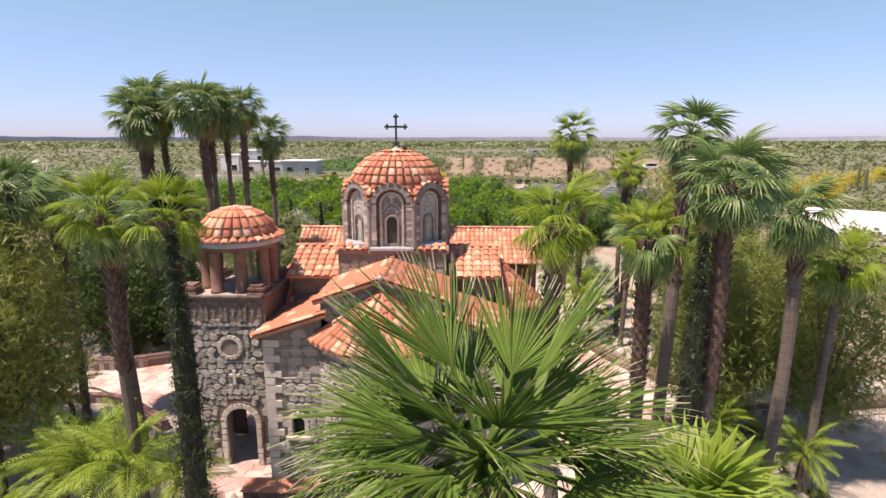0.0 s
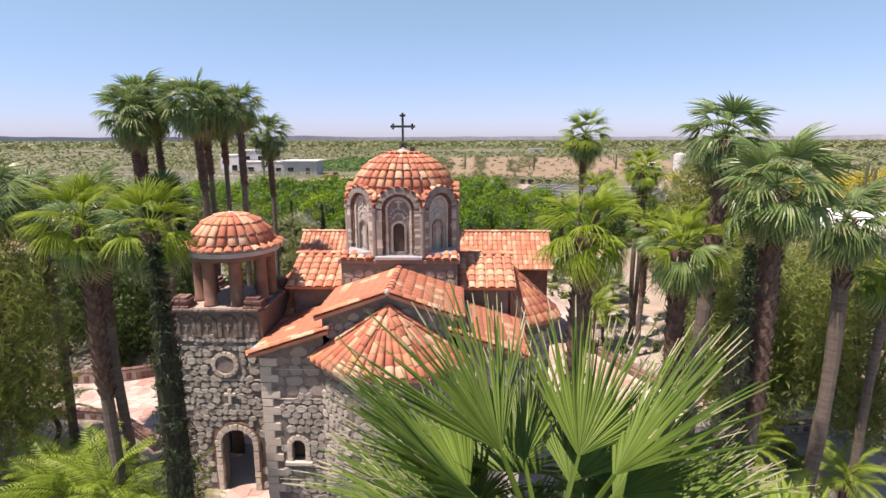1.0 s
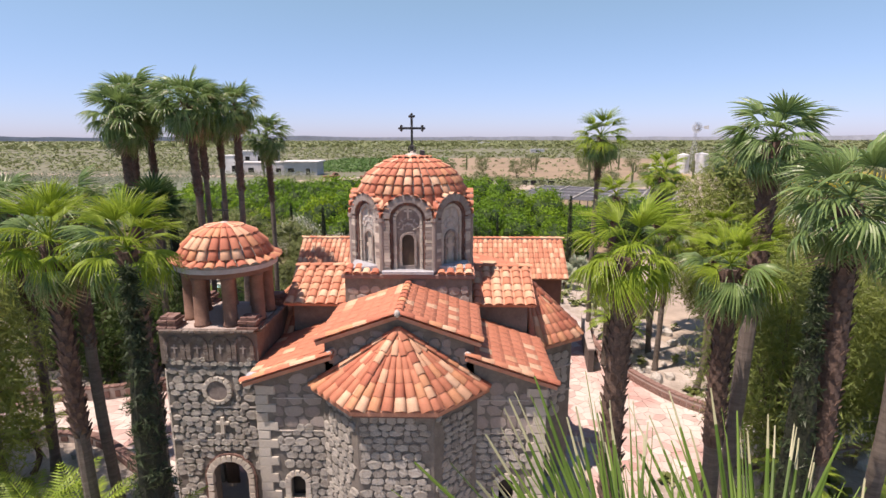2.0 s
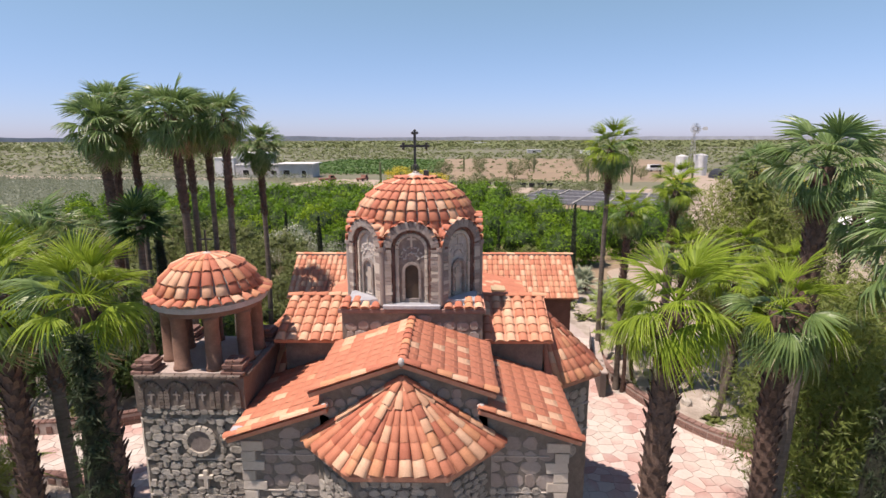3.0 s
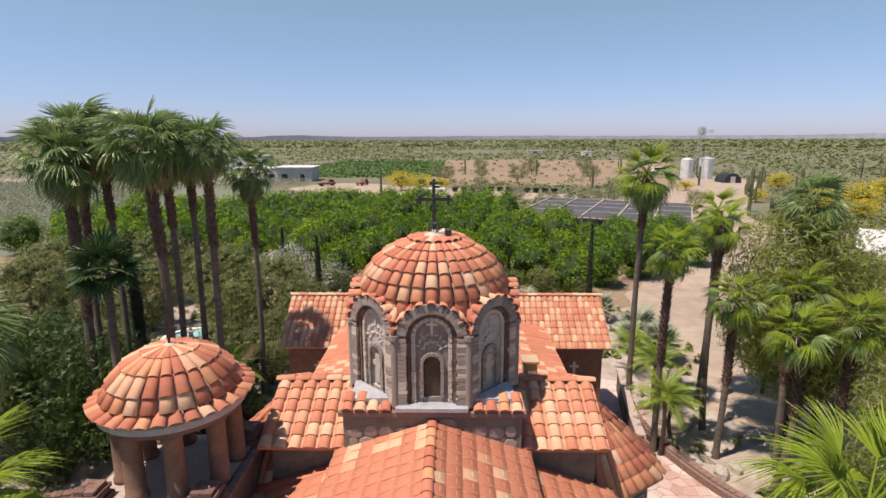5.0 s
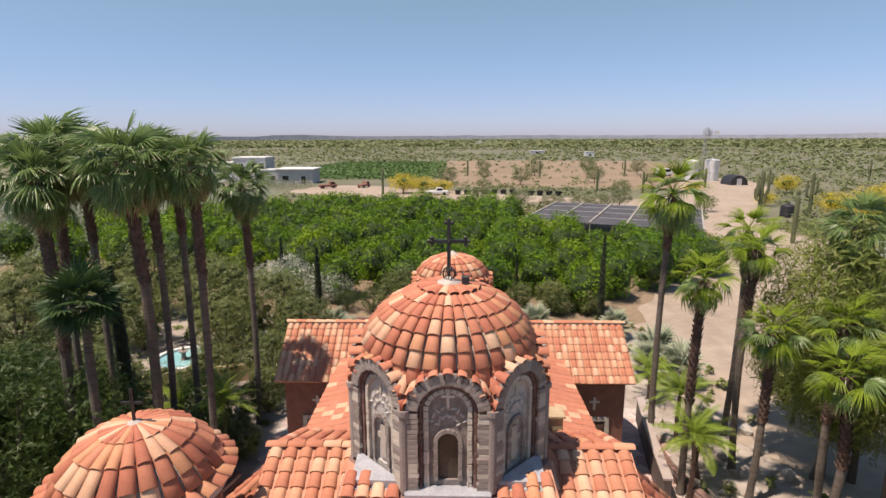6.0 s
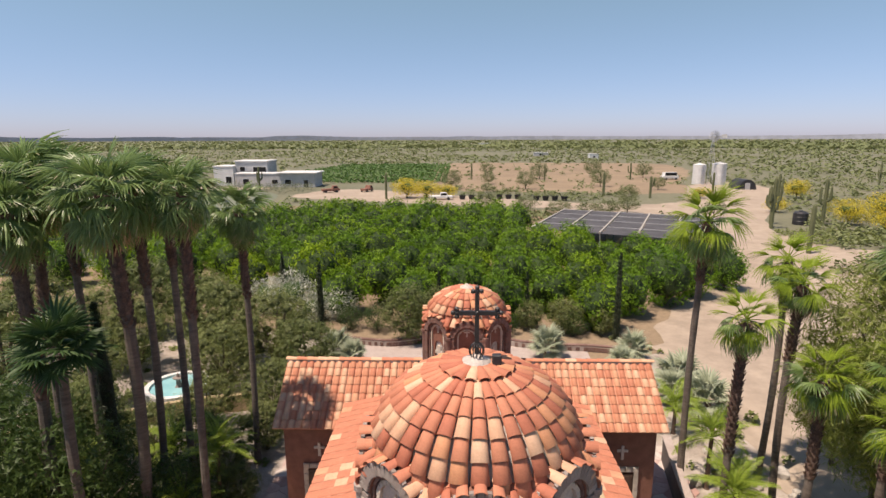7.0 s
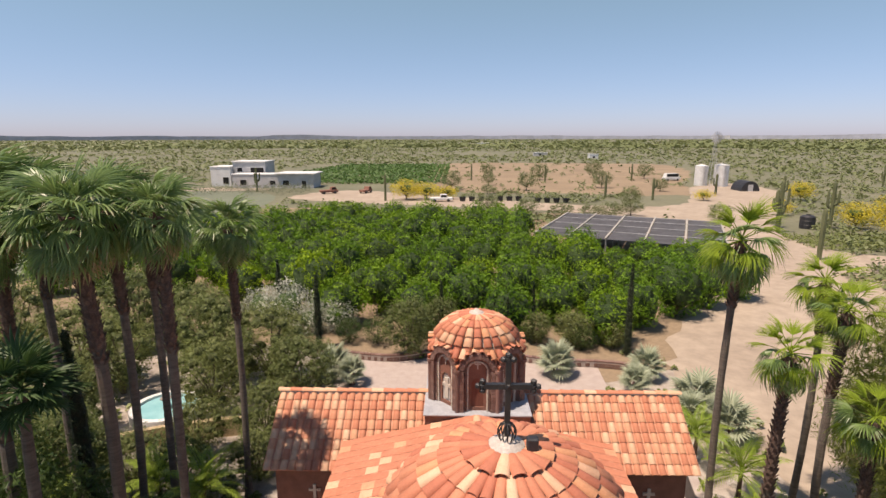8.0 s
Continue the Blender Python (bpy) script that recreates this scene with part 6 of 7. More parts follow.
rnd = random.Random(5)
BARE = [(-12, 158), (30, 140), (66, 136), (80, 170), (110, 240), (116, 302), (50, 322), (-12, 306)]
YARD = [(-44, 122), (10, 105), (44, 84), (28, 46), (50, 56), (56, 80), (94, 150), (92, 178), (70, 162), (30, 118), (-4, 137), (-30, 153), (-46, 142)]
spots = []
for _ in range(27000):
    d = 30 + 1100 * rnd.random() ** 1.9
    a = rnd.uniform(-0.95, 0.95)
    x, y = d * math.sin(a), -8 + d * math.cos(a)
    if y < 62 and abs(x) < 40 or inside((x, y), ORCHARD) or inside((x, y), YARD) or (-68 < x < 0 and 30 < y < 112) or (-260 < x < -42 and 50 < y < 175 and x < -30) or (8 < x < 40 and 50 < y < 82):
        continue
    if -82 < x < -4 and 158 < y < 304:
        continue
    if inside((x, y), BARE) and rnd.random() < 0.86:
        continue
    if d > 150 and noise.noise(V((x / 70, y / 150, 3.0))) < rnd.uniform(-0.55, 0.05):
        continue
    k = 1 + min(d, 900) / 380
    spots.append((x, y, rnd.uniform(0.5, 1.4) * (0.8 + 0.2 * k) * (2.2 if rnd.random() < 0.07 else 1), rnd.uniform(0.6, 1.5) * k))
for _ in range(5000):
    d, a = 800 + 2600 * rnd.random() ** 1.5, rnd.uniform(-0.95, 0.95)
    spots.append((d * math.sin(a), d * math.cos(a), rnd.uniform(2.0, 4.5), rnd.uniform(7, 14)))
close = [q for q in spots if math.hypot(q[0], q[1] + 8) < 260]
tufts("scrub", "grey-green desert scrub between dirt tracks", "scrub", close, SCRUB, 15, 6, 0.19)
tufts("scrub", "grey-green desert scrub out to the horizon", "scrub", [q for q in spots if math.hypot(q[0], q[1] + 8) >= 260], SCRUB, 6, 16, 0.33)
spots = [(-80 + 2.2 * i + 0.25 * (j * 2.4 % 3), 172 + j * 2.6, rnd.uniform(0.9, 1.5), 1.25) for i in range(35) for j in range(48) if -80 + 2.2 * i > -78 + j * 0.35]
tufts("crop_field", "rows of bright green field crop", "crop", spots, CROP, 8, 7, 0.42)
patch("grove_ground", [(-46, 50), (-44, 100), (-60, 146), (-150, 152), (-240, 168), (-240, 90), (-120, 48)], 0.022, rough_mat("grove_weeds", (0.135, 0.158, 0.108), (0.17, 0.19, 0.132), 0.1, 2.0), "grey-green weedy ground of a young grove", "weedy ground", 1.0)
spots = []
for i in range(60):
    for j in range(34):
        x, y = -46 - 2.6 * i - 1.2 * j + rnd.uniform(-0.4, 0.4), 50 + 3.4 * j + 0.55 * i * 0.6 + rnd.uniform(-0.4, 0.4)
        if y < 148 and -230 < x < -44:
            spots.append((x, y, rnd.uniform(1.8, 2.7), rnd.uniform(1.5, 2.0)))
spots += [(-76 + 2.3 * i + rnd.uniform(-0.5, 0.5), 138 + 4.2 * j + rnd.uniform(-0.6, 0.6), rnd.uniform(2.0, 2.9), rnd.uniform(1.5, 2.0)) for i in range(15) for j in range(4)]
tufts("young_grove", "wide grove of low grey-green young olive bushes", "grove", spots, GREYFIELD, 34, 8, 0.115)
spots = [(50 + 1.1 * (i % 26) + rnd.uniform(-0.4, 0.4), 66 + 1.2 * (i // 26) + 0.12 * (i % 26) + rnd.uniform(-0.4, 0.4), rnd.uniform(0.4, 0.9), 0.9) for i in range(26 * 9)]
tufts("green_weeds", "patch of low green weeds beside the dirt road", "weeds", spots, OLIVE, 26, 9, 0.16)
spots = []
for _ in range(520):
    x, y = rnd.uniform(-24, 24), rnd.uniform(-20, 30)
    if inside((x, y), TERRACE) or abs(x) < 8 and -9 < y < 15 or 16 < x:
        continue
    spots.append((x, y, rnd.uniform(0.2, 0.75), rnd.uniform(0.25, 0.6)))
tufts("bed_shrubs", "small green shrubs and agaves in the gravel beds", "shrubs", spots, OLIVE, 26, 10, 0.30)


# ---- saguaros ----
def saguaro(x, y, h, arms, seed):
    rnd = random.Random(seed)
    ob = thing("saguaro", "tall ribbed green saguaro cactus on dry ground", "cactus", (x, y, 0), "saguaros")

    def ribbed(bm, pts, r):
        rings = []
        for i, p in enumerate(pts):
            k = r * (1 if i < len(pts) - 2 else (0.8 if i < len(pts) - 1 else 0.3))
            d = (pts[min(i + 1, len(pts) - 1)] - pts[max(0, i - 1)]).normalized()
            s = d.orthogonal().normalized()
            u = d.cross(s)
            rings.append([bm.verts.new(p + (s * math.cos(math.tau * q / 16) + u * math.sin(math.tau * q / 16)) * k * (1 if q % 2 else 0.84)) for q in range(16)])
        for lo, hi in zip(rings, rings[1:]):
            off = min(range(16), key=lambda q: (hi[q].co - lo[0].co).length)
            off -= off % 2
            hi[:] = hi[off:] + hi[:off]
            for i in range(16):
                bm.faces.new((lo[i], lo[(i + 1) % 16], hi[(i + 1) % 16], hi[i]))
        bm.faces.new(rings[-1])
    bm = bmesh.new()
    ribbed(bm, [V((0, 0, h * t)) for t in (0, 0.3, 0.6, 0.9, 0.97, 1.0)], 0.30)
    part("stem", bm, CACTUS, ob)
    for k in range(arms):
        a, z, L = rnd.uniform(0, 6.28), h * rnd.uniform(0.35, 0.55), h * rnd.uniform(0.25, 0.42)
        d = V((math.cos(a), math.sin(a), 0))
        bm = bmesh.new()
        ribbed(bm, [V((0, 0, z)), d * 0.5 + Z * (z + 0.05), d * 0.85 + Z * (z + 0.4), d * 0.92 + Z * (z + L * 0.6), d * 0.92 + Z * (z + L * 0.95), d * 0.92 + Z * (z + L)], 0.21)
        part("arm", bm, CACTUS, ob)


for k, (x, y, h, arms) in enumerate(((51.9, 80.3, 8.5, 3), (62.9, 84.3, 8.0, 2), (54.5, 85, 6.5, 2), (45.5, 60.5, 6.5, 0), (-58, 146, 7.0, 3), (48, 126, 5.5, 1), (38, 132, 6.0, 0), (70, 140, 5.5, 2), (76, 120, 6.5, 2), (95, 105, 6.5, 1), (112, 128, 6.0, 2), (-18, 124, 6.5, 0),
                                     (90, 96, 5.5, 0), (30, 178, 6, 1), (62, 186, 6, 2), (5, 188, 6, 1), (130, 160, 7, 2))):
    saguaro(x, y, h, arms, 400 + k)

# ---- far buildings and yard ----
def house(name, label, x0, x1, y0, y1, h, wallmat, slab, windows):
    ob = thing(name, label, "building", ((x0 + x1) / 2, (y0 + y1) / 2, 0), "farm buildings")
    w, d = (x1 - x0) / 2, (y1 - y0) / 2
    bm = bmesh.new()
    box(bm, -w, w, -d, d, 0, h)
    part("wall", bm, wallmat, ob)
    bm = bmesh.new()
    box(bm, -w - slab, w + slab, -d - slab, d + slab, h, h + 0.35, bevel=0.05)
    part("roof", bm, WHITE, ob, "flat white roof slab")
    for wx, wz, ww, wh in windows:
        bm = bmesh.new()
        box(bm, wx - ww / 2 - 0.12, wx + ww / 2 + 0.12, -d - 0.05, -d - 0.004, wz - 0.12, wz + wh + 0.12)
        f = part("window", bm, WHITE, ob, "window with a pale frame")
        bm = bmesh.new()
        box(bm, wx - ww / 2, wx + ww / 2, -d - 0.08, -d - 0.054, wz, wz + wh)
        part("pane", bm, GLASS, f)


house("farm_building", "two-storey pale grey farm building", -72.5, -62, 165, 174, 7.6, GREYWALL, 0.3, [(2.6, 4.0, 4.2, 1.9), (-3.0, 4.6, 1.6, 1.3)])
house("farm_building", "pale rendered wing of the farm building", -79, -72.6, 163, 172, 6.0, WHITE, 0.15, [(1.6, 0.9, 1.8, 2.0)])
house("farm_building", "low pale grey building with a flat roof", -70, -54, 158, 164, 4.0, GREYWALL, 0.15, [(-4.6, 0.9, 2.0, 1.6), (4.5, 1.0, 1.8, 1.3)])
house("farm_building", "low building with a bright white flat roof", -55.5, -44.5, 157, 166, 4.3, GREYWALL, 0.7, [(-3, 1.0, 2.0, 1.4), (2.6, 0.1, 1.4, 2.2)])
house("farm_building", "small far white building in the scrub", 40, 62, 1000, 1012, 5.0, WHITE, 0.2, [(0, 1, 3, 1.5)])
house("farm_building", "small far pale hut in the scrub", 62, 73, 430, 436, 3.0, GREYWALL, 0.2, [(0, 1, 3, 1.2)])
house("farm_building", "small far shed at the edge of the field", 93, 99, 374, 380, 3.4, WHITE, 0.2, [(0, 1, 1.5, 1.2)])


def tank(x, y, r, h):
    ob = thing("water_tank", "tall white cylindrical water tank", "tank", (x, y, 0), "water tanks")
    bm = bmesh.new()
    lathe(bm, [(r, 0), (r, h * 0.33), (r * 1.012, h * 0.335), (r * 1.012, h * 0.345), (r, h * 0.35), (r, h * 0.66), (r * 1.012, h * 0.665), (r * 1.012, h * 0.675), (r, h * 0.68), (r, h)], 28)
    part("shell", bm, WHITE, ob, smooth=False)
    bm = bmesh.new()
    lathe(bm, [(r * 1.02, h), (r * 0.5, h + 0.35), (0.25, h + 0.5), (0.25, h + 0.65)], 28)
    part("lid", bm, WHITE, ob, "low conical lid")
    bm = bmesh.new()
    for sx in (-0.22, 0.22):
        box(bm, sx - 0.03, sx + 0.03, -r - 0.16, -r - 0.10, 0.3, h + 0.4)
    for i in range(16):
        box(bm, -0.19, 0.19, -r - 0.15, -r - 0.11, 0.5 + i * h / 16.5, 0.55 + i * h / 16.5)
    part("ladder", bm, STEEL, ob, "thin steel ladder")


tank(78.3, 168, 1.95, 6.2)
tank(83.2, 165, 2.15, 6.6)
mill = thing("windmill", "steel farm windmill on a lattice tower", "windmill", (79.5, 163, 0))
bm = bmesh.new()
for sx in (-1, 1):
    for sy in (-1, 1):
        tube(bm, [V((sx * 1.3, sy * 1.3, 0)), V((sx * 0.15, sy * 0.15, 14.6))], [0.06, 0.045], 5)
for i in range(6):
    z0, z1 = i * 2.3, i * 2.3 + 2.3
    w0, w1 = 1.3 - 1.15 * z0 / 14.6, 1.3 - 1.15 * z1 / 14.6
    for a, b in (((-1, -1), (1, -1)), ((1, -1), (1, 1)), ((1, 1), (-1, 1)), ((-1, 1), (-1, -1))):
        tube(bm, [V((a[0] * w0, a[1] * w0, z0)), V((b[0] * w1, b[1] * w1, z1))], [0.03, 0.03], 4)
        tube(bm, [V((a[0] * w1, a[1] * w1, z1)), V((b[0] * w1, b[1] * w1, z1))], [0.03, 0.03], 4)
part("lattice_tower", bm, STEEL, mill)
wheel = new("wheel")
bm = bmesh.new()
lathe(bm, [(0.22, -0.2), (0.22, 0.2)], 10, Matrix.Translation((0, -0.7, 15.2)) @ Matrix.Rotation(math.pi / 2, 4, "X"))
bpy.data.objects.remove(wheel)
wheel = part("hub", bm, STEEL, mill)
for i in range(16):
    bm = bmesh.new()
    box(bm, -0.16, 0.16, -0.01, 0.01, 0.45, 1.75, Matrix.Translation((0, -0.75, 15.2)) @ Matrix.Rotation(math.tau * i / 16, 4, "Y") @ Matrix.Rotation(0.5, 4, "Z"))
    part("blade", bm, STEEL, wheel)
bm = bmesh.new()
prism(bm, [(0.2, 15.16), (2.6, 15.16), (2.6, 14.75), (4.2, 14.6), (4.2, 15.85), (2.6, 15.7), (2.6, 15.28), (0.2, 15.28)], -0.02, 0.02, Matrix(((1, 0, 0, 0), (0, 0, 1, 0), (0, 1, 0, 0), (0, 0, 0, 1))))
part("tail", bm, WHITE, mill, "white tail vane")

hut = thing("arched_hut", "low dark arched hut beside the tanks", "hut", (83.6, 151, 0))
bm = bmesh.new()
prism(bm, [(-2.6, 0)] + [(-2.6 * math.cos(math.pi * i / 10), 2.9 * math.sin(math.pi * i / 10)) for i in range(1, 10)] + [(2.6, 0)], -3, 3, Matrix(((1, 0, 0, 0), (0, 0, 1, 0), (0, 1, 0, 0), (0, 0, 0, 1))))
part("shell", bm, BLACKP, hut)
bm = bmesh.new()
box(bm, -0.7, 0.7, -3.06, -3.004, 0, 1.9)
part("door", bm, GREYWALL, hut)


def vehicle(name, label, x, y, turn, L, W, H, mat, cab):
    ob = thing(name, label, "vehicle", (x, y, 0), "parked vehicles")
    ob.rotation_euler = (0, 0, turn)
    bm = bmesh.new()
    box(bm, -L / 2, L / 2, -W / 2, W / 2, 0.45, 0.45 + H * 0.42, bevel=0.10)
    body = part("body", bm, mat, ob)
    bm = bmesh.new()
    x0, x1 = cab
    prism(bm, [(x0, 0.44 + H * 0.42), (x1, 0.44 + H * 0.42), (x1 - 0.45, H + 0.35), (x0 + 0.3, H + 0.35)], -W * 0.44, W * 0.44, Matrix(((1, 0, 0, 0), (0, 0, 1, 0), (0, 1, 0, 0), (0, 0, 0, 1))))
    part("cab", bm, mat, ob)
    bm = bmesh.new()
    box(bm, x0 + 0.3, x1 - 0.45, -W * 0.44 - 0.02, -W * 0.44 - 0.004, 0.55 + H * 0.42, H + 0.22)
    part("side_window", bm, GLASS, ob)
    for sx in (-1, 1):
        for sy in (-1, 1):
            bm = bmesh.new()
            lathe(bm, [(0.38, -0.12), (0.38, 0.12)], 14, Matrix.Translation((sx * L * 0.31, sy * (W / 2 - 0.08), 0.38)) @ Matrix.Rotation(math.pi / 2, 4, "X"))
            part("wheel", bm, BLACKP, ob)


vehicle("pickup_truck", "white pickup truck parked in the dirt yard", -4.2, 122.6, 0.1, 5.4, 1.9, 1.45, WHITE, (-0.4, 1.7))
vehicle("camper", "white camper van near the water tanks", 76, 186, 0.2, 6.0, 2.2, 2.3, WHITE, (-2.6, 2.6))
vehicle("farm_cart", "rusty brown farm truck in the yard", -36, 141, 0.5, 5.0, 1.9, 1.5, BRICKWALL, (0.4, 2.2))
vehicle("farm_cart", "small brown farm truck in the yard", -26, 143, 1.2, 4.4, 1.8, 1.4, BRICKWALL, (0.3, 2.0))
for k, (x, y) in enumerate([(1 + 2.3 * i, 123.5 + 0.2 * i) for i in range(7)] + [(19 + 2.2 * i, 121.6 - 0.3 * i) for i in range(4)]):
    ob = thing("planter", "large black planter with dark leaves in a row", "planter", (x, y, 0), "black planters")
    bm = bmesh.new()
    lathe(bm, [(0.62, 0), (0.8, 1.0), (0.86, 1.0), (0.86, 1.08), (0.72, 1.08), (0.70, 0.9)], 14)
    part("pot", bm, BLACKP, ob)
    bm = bmesh.new()
    leaves(bm, [(V((0, 0, 1.35)), 0.7)], 60, 0.22, 2.0, random.Random(k))
    part("foliage", bm, OLIVE, ob)
barrel = thing("black_tank", "squat black plastic water tank on dry ground", "tank", (59.2, 84.5, 0))
bm = bmesh.new()
lathe(bm, [(1.15, 0), (1.15, 0.6), (1.19, 0.65), (1.15, 0.7), (1.15, 1.3), (1.19, 1.35), (1.15, 1.4), (1.15, 2.0), (0.8, 2.25), (0.3, 2.35)], 22)
part("shell", bm, BLACKP, barrel)
bm = bmesh.new()
lathe(bm, [(0.3, 2.35), (0.3, 2.45)], 12)
part("lid", bm, BLACKP, barrel)
ob = thing("greenhouse", "low white plastic greenhouse tunnel", "greenhouse", (52.5, 47.5, 0))
ob.rotation_euler = (0, 0, 0.9)
bm = bmesh.new()
prism(bm, [(-3, 0)] + [(-3 * math.cos(math.pi * i / 12), 2.8 * math.sin(math.pi * i / 12)) for i in range(1, 12)] + [(3, 0)], -5, 5, Matrix(((1, 0, 0, 0), (0, 0, 1, 0), (0, 1, 0, 0), (0, 0, 0, 1))))
part("cover", bm, WHITE, ob)
for i in range(6):
    bm = bmesh.new()
    pts = [V((-3.04 * math.cos(math.pi * k / 12), -5 + 2 * i, 2.84 * math.sin(math.pi * k / 12))) for k in range(13)]
    tube(bm, pts, [0.04] * 13, 5)
    part("hoop", bm, STEEL, ob)

# shade house over the nursery
shade = thing("shade_house", "flat shade-cloth roof on pale beams over a nursery", "shade house", (0, 0, 0))
o, u, w = V((9.2, 59.6, 3.5)), V((3.95, -1.80, 0)), V((8.2, 19.0, 0))
for i in range(6):
    a = o + u * i
    d = w if i < 5 else w * 0.95
    bm = bmesh.new()
    s, t = u.normalized() * 0.11, d
    prism(bm, [(p.x, p.y) for p in (a - s, a + s, a + s + t, a - s + t)], 3.42, 3.62)
    part("beam", bm, TIMBER, shade, "pale grey timber beam")
    for q in (0.02, 0.34, 0.67, 0.98):
        bm = bmesh.new()
        p = a + d * q
        box(bm, p.x - 0.07, p.x + 0.07, p.y - 0.07, p.y + 0.07, 0, 3.42)
        part("post", bm, STEEL, shade)
    if i < 5:
        bm = bmesh.new()
        g = u.normalized() * 0.16
        slope_deck(bm, [a + g - Z * 0.06, a + u - g - Z * 0.06, a + u - g + d - Z * 0.06, a + g + d - Z * 0.06], 0.03)
        part("shade_cloth", bm, SHADE, shade, "dark grey shade cloth")
        for q in (0.25, 0.5, 0.75, 0.97):
            bm = bmesh.new()
            p = a + g + d * q
            p2 = a + u - g + d * q
            tube(bm, [V((p.x, p.y, 3.50)), V((p2.x, p2.y, 3.50))], [0.045, 0.045], 4)
            part("purlin", bm, STEEL, shade)


# ---- low walls, pool and garden ----
def brick_kerb(name, label, line, h, thick=0.28):
    """A low wall of bricks laid along a bent line."""
    ob = thing(name, label, "wall", (0, 0, 0), "low brick walls")
    bm = bmesh.new()
    pts = [V((x, y, 0)) for x, y in line]
    L, R = [], []
    for i, p in enumerate(pts):
        d = (pts[min(i + 1, len(pts) - 1)] - pts[max(i - 1, 0)]).normalized()
        s = V((-d.y, d.x, 0)) * thick / 2
        L.append(p + s * 0.94)
        R.append(p - s * 0.94)
    prism(bm, [(p.x, p.y) for p in L] + [(p.x, p.y) for p in R[::-1]], 0, h - 0.04)
    core = part("core", bm, GROUT, ob)
    total, more = 0, bmesh.new()
    for a, b in zip(pts, pts[1:]):
        d = b - a
        n = max(1, round(d.length / 0.27))
        u = d.normalized()
        s = V((-u.y, u.x, 0))
        for i in range(n):
            c = a + d * ((i + 0.5) / n)
            total += 1
            if total > 26:
                for q in (frame_at(c + Z * (h - 0.03), u * d.length / n * 0.93, -Z * 0.06, s * thick * 1.04),) + tuple(
                        frame_at(c - s * side * thick * 0.48 + Z * (h * f), u * d.length / n * 0.93, s * side * 0.03, Z * h * 0.27) for f in (0.25, 0.58) for side in (1, -1)):
                    box(more, -0.5, 0.5, -1.0, 0.3, -0.5, 0.5, q)
                continue
            piece("brick", random.choice(BBLOCKS), core, frame_at(c + Z * (h - 0.03), u * d.length / n * 0.93, -Z * 0.06, s * thick * 1.04))
            for side in (1, -1)[total % 2:][:1]:
                piece("brick", random.choice(BBLOCKS), core, frame_at(c - s * side * thick * 0.48 + Z * (h * 0.45), u * d.length / n * 0.93, s * side * 0.03, Z * h * 0.5))
    if more.verts:
        tagged(part("bricks", more, BRICK, ob, "weathered red bricks"), kind="stuff")
    return ob


def bend(pts, steps=5):
    out = []
    for i in range(len(pts) - 1):
        p0, p1, p2, p3 = (V((*pts[min(max(i + k - 1, 0), len(pts) - 1)], 0)) for k in range(4))
        for s in range(steps):
            t = s / steps
            q = 0.5 * ((2 * p1) + (p2 - p0) * t + (2 * p0 - 5 * p1 + 4 * p2 - p3) * t * t + (3 * p1 - p0 - 3 * p2 + p3) * t ** 3)
            out.append((q.x, q.y))
    return out + [pts[-1]]


brick_kerb("garden_wall", "low curved brick wall edging the paved court", bend([(9.9, 14.8), (9.3, 11.5), (9.5, 8.8), (11.0, 5.1), (13.0, 3.2), (16.0, 3.5), (22, 4.2)]), 0.50)
brick_kerb("garden_wall", "curved brick wall at the back of the terrace", bend([(-20, 4.0), (-16.8, 4.0), (-14.4, 4.4), (-12.4, 5.2), (-9.8, 6.4), (-8.8, 8.8)]), 0.62)
brick_kerb("garden_wall", "low brick edging of the terrace bed", bend([(-19, 0.9), (-15.5, 0.8), (-12.6, 0.7), (-9.4, -1.4)]), 0.40)
brick_kerb("garden_wall", "low curved brick wall behind the narthex court", bend([(-11.5, 29.6), (-9.2, 28.9), (-6.8, 28.2), (-4.6, 28.1), (-2.4, 29.0)]), 0.5)
brick_kerb("garden_wall", "low curved brick wall behind the narthex court", bend([(2.4, 29.0), (4.4, 28.0), (7.0, 27.5), (9.8, 27.2), (12.2, 26.4)]), 0.5)
brick_kerb("garden_wall", "short brick wall along the near gravel bed", bend([(9.4, -1.6), (12.0, -0.4), (15.6, 0.5), (22, 1.4)]), 0.40)
bm = bmesh.new()
line = bend([(-24, 13.6), (-20.5, 14.8), (-17.4, 16.6), (-14.6, 17.8), (-11.4, 18.6)])
prism(bm, [(x, y) for x, y in line] + [(x, y + 0.3) for x, y in line[::-1]], 0, 1.0)
single("garden_wall", bm, BUFF, "plain buff rendered garden wall", "wall", group="buff walls")
pool = thing("fountain_pool", "round pale pool with turquoise water and a fountain", "fountain", (-17.0, 20.6, 0))
bm = bmesh.new()
lathe(bm, [(1.9, 0), (1.9, 0.55), (1.6, 0.55), (1.6, 0.2)], 32, cap=False)
part("rim", bm, WHITE, pool, "pale stone rim")
bm = bmesh.new()
lathe(bm, [(0.02, 0.40), (1.6, 0.40)], 32, cap=False)
part("water", bm, POOL, pool, "turquoise water")
bm = bmesh.new()
lathe(bm, [(0.3, 0.3), (0.16, 0.5), (0.12, 0.8), (0.30, 0.95), (0.32, 0.99), (0.08, 1.0), (0.07, 1.2), (0.02, 1.25)], 14)
part("bowl", bm, PANEL, pool, "grey stone fountain bowl")
stair = thing("stair_wall", "dark curved parapet wall with a pale coping beside the narthex", "wall")
line = bend([(9.3, 14.2), (8.95, 12.4), (8.6, 10.6), (8.35, 9.0), (8.15, 7.6)], 4)
tops = [1.25] * len(line)
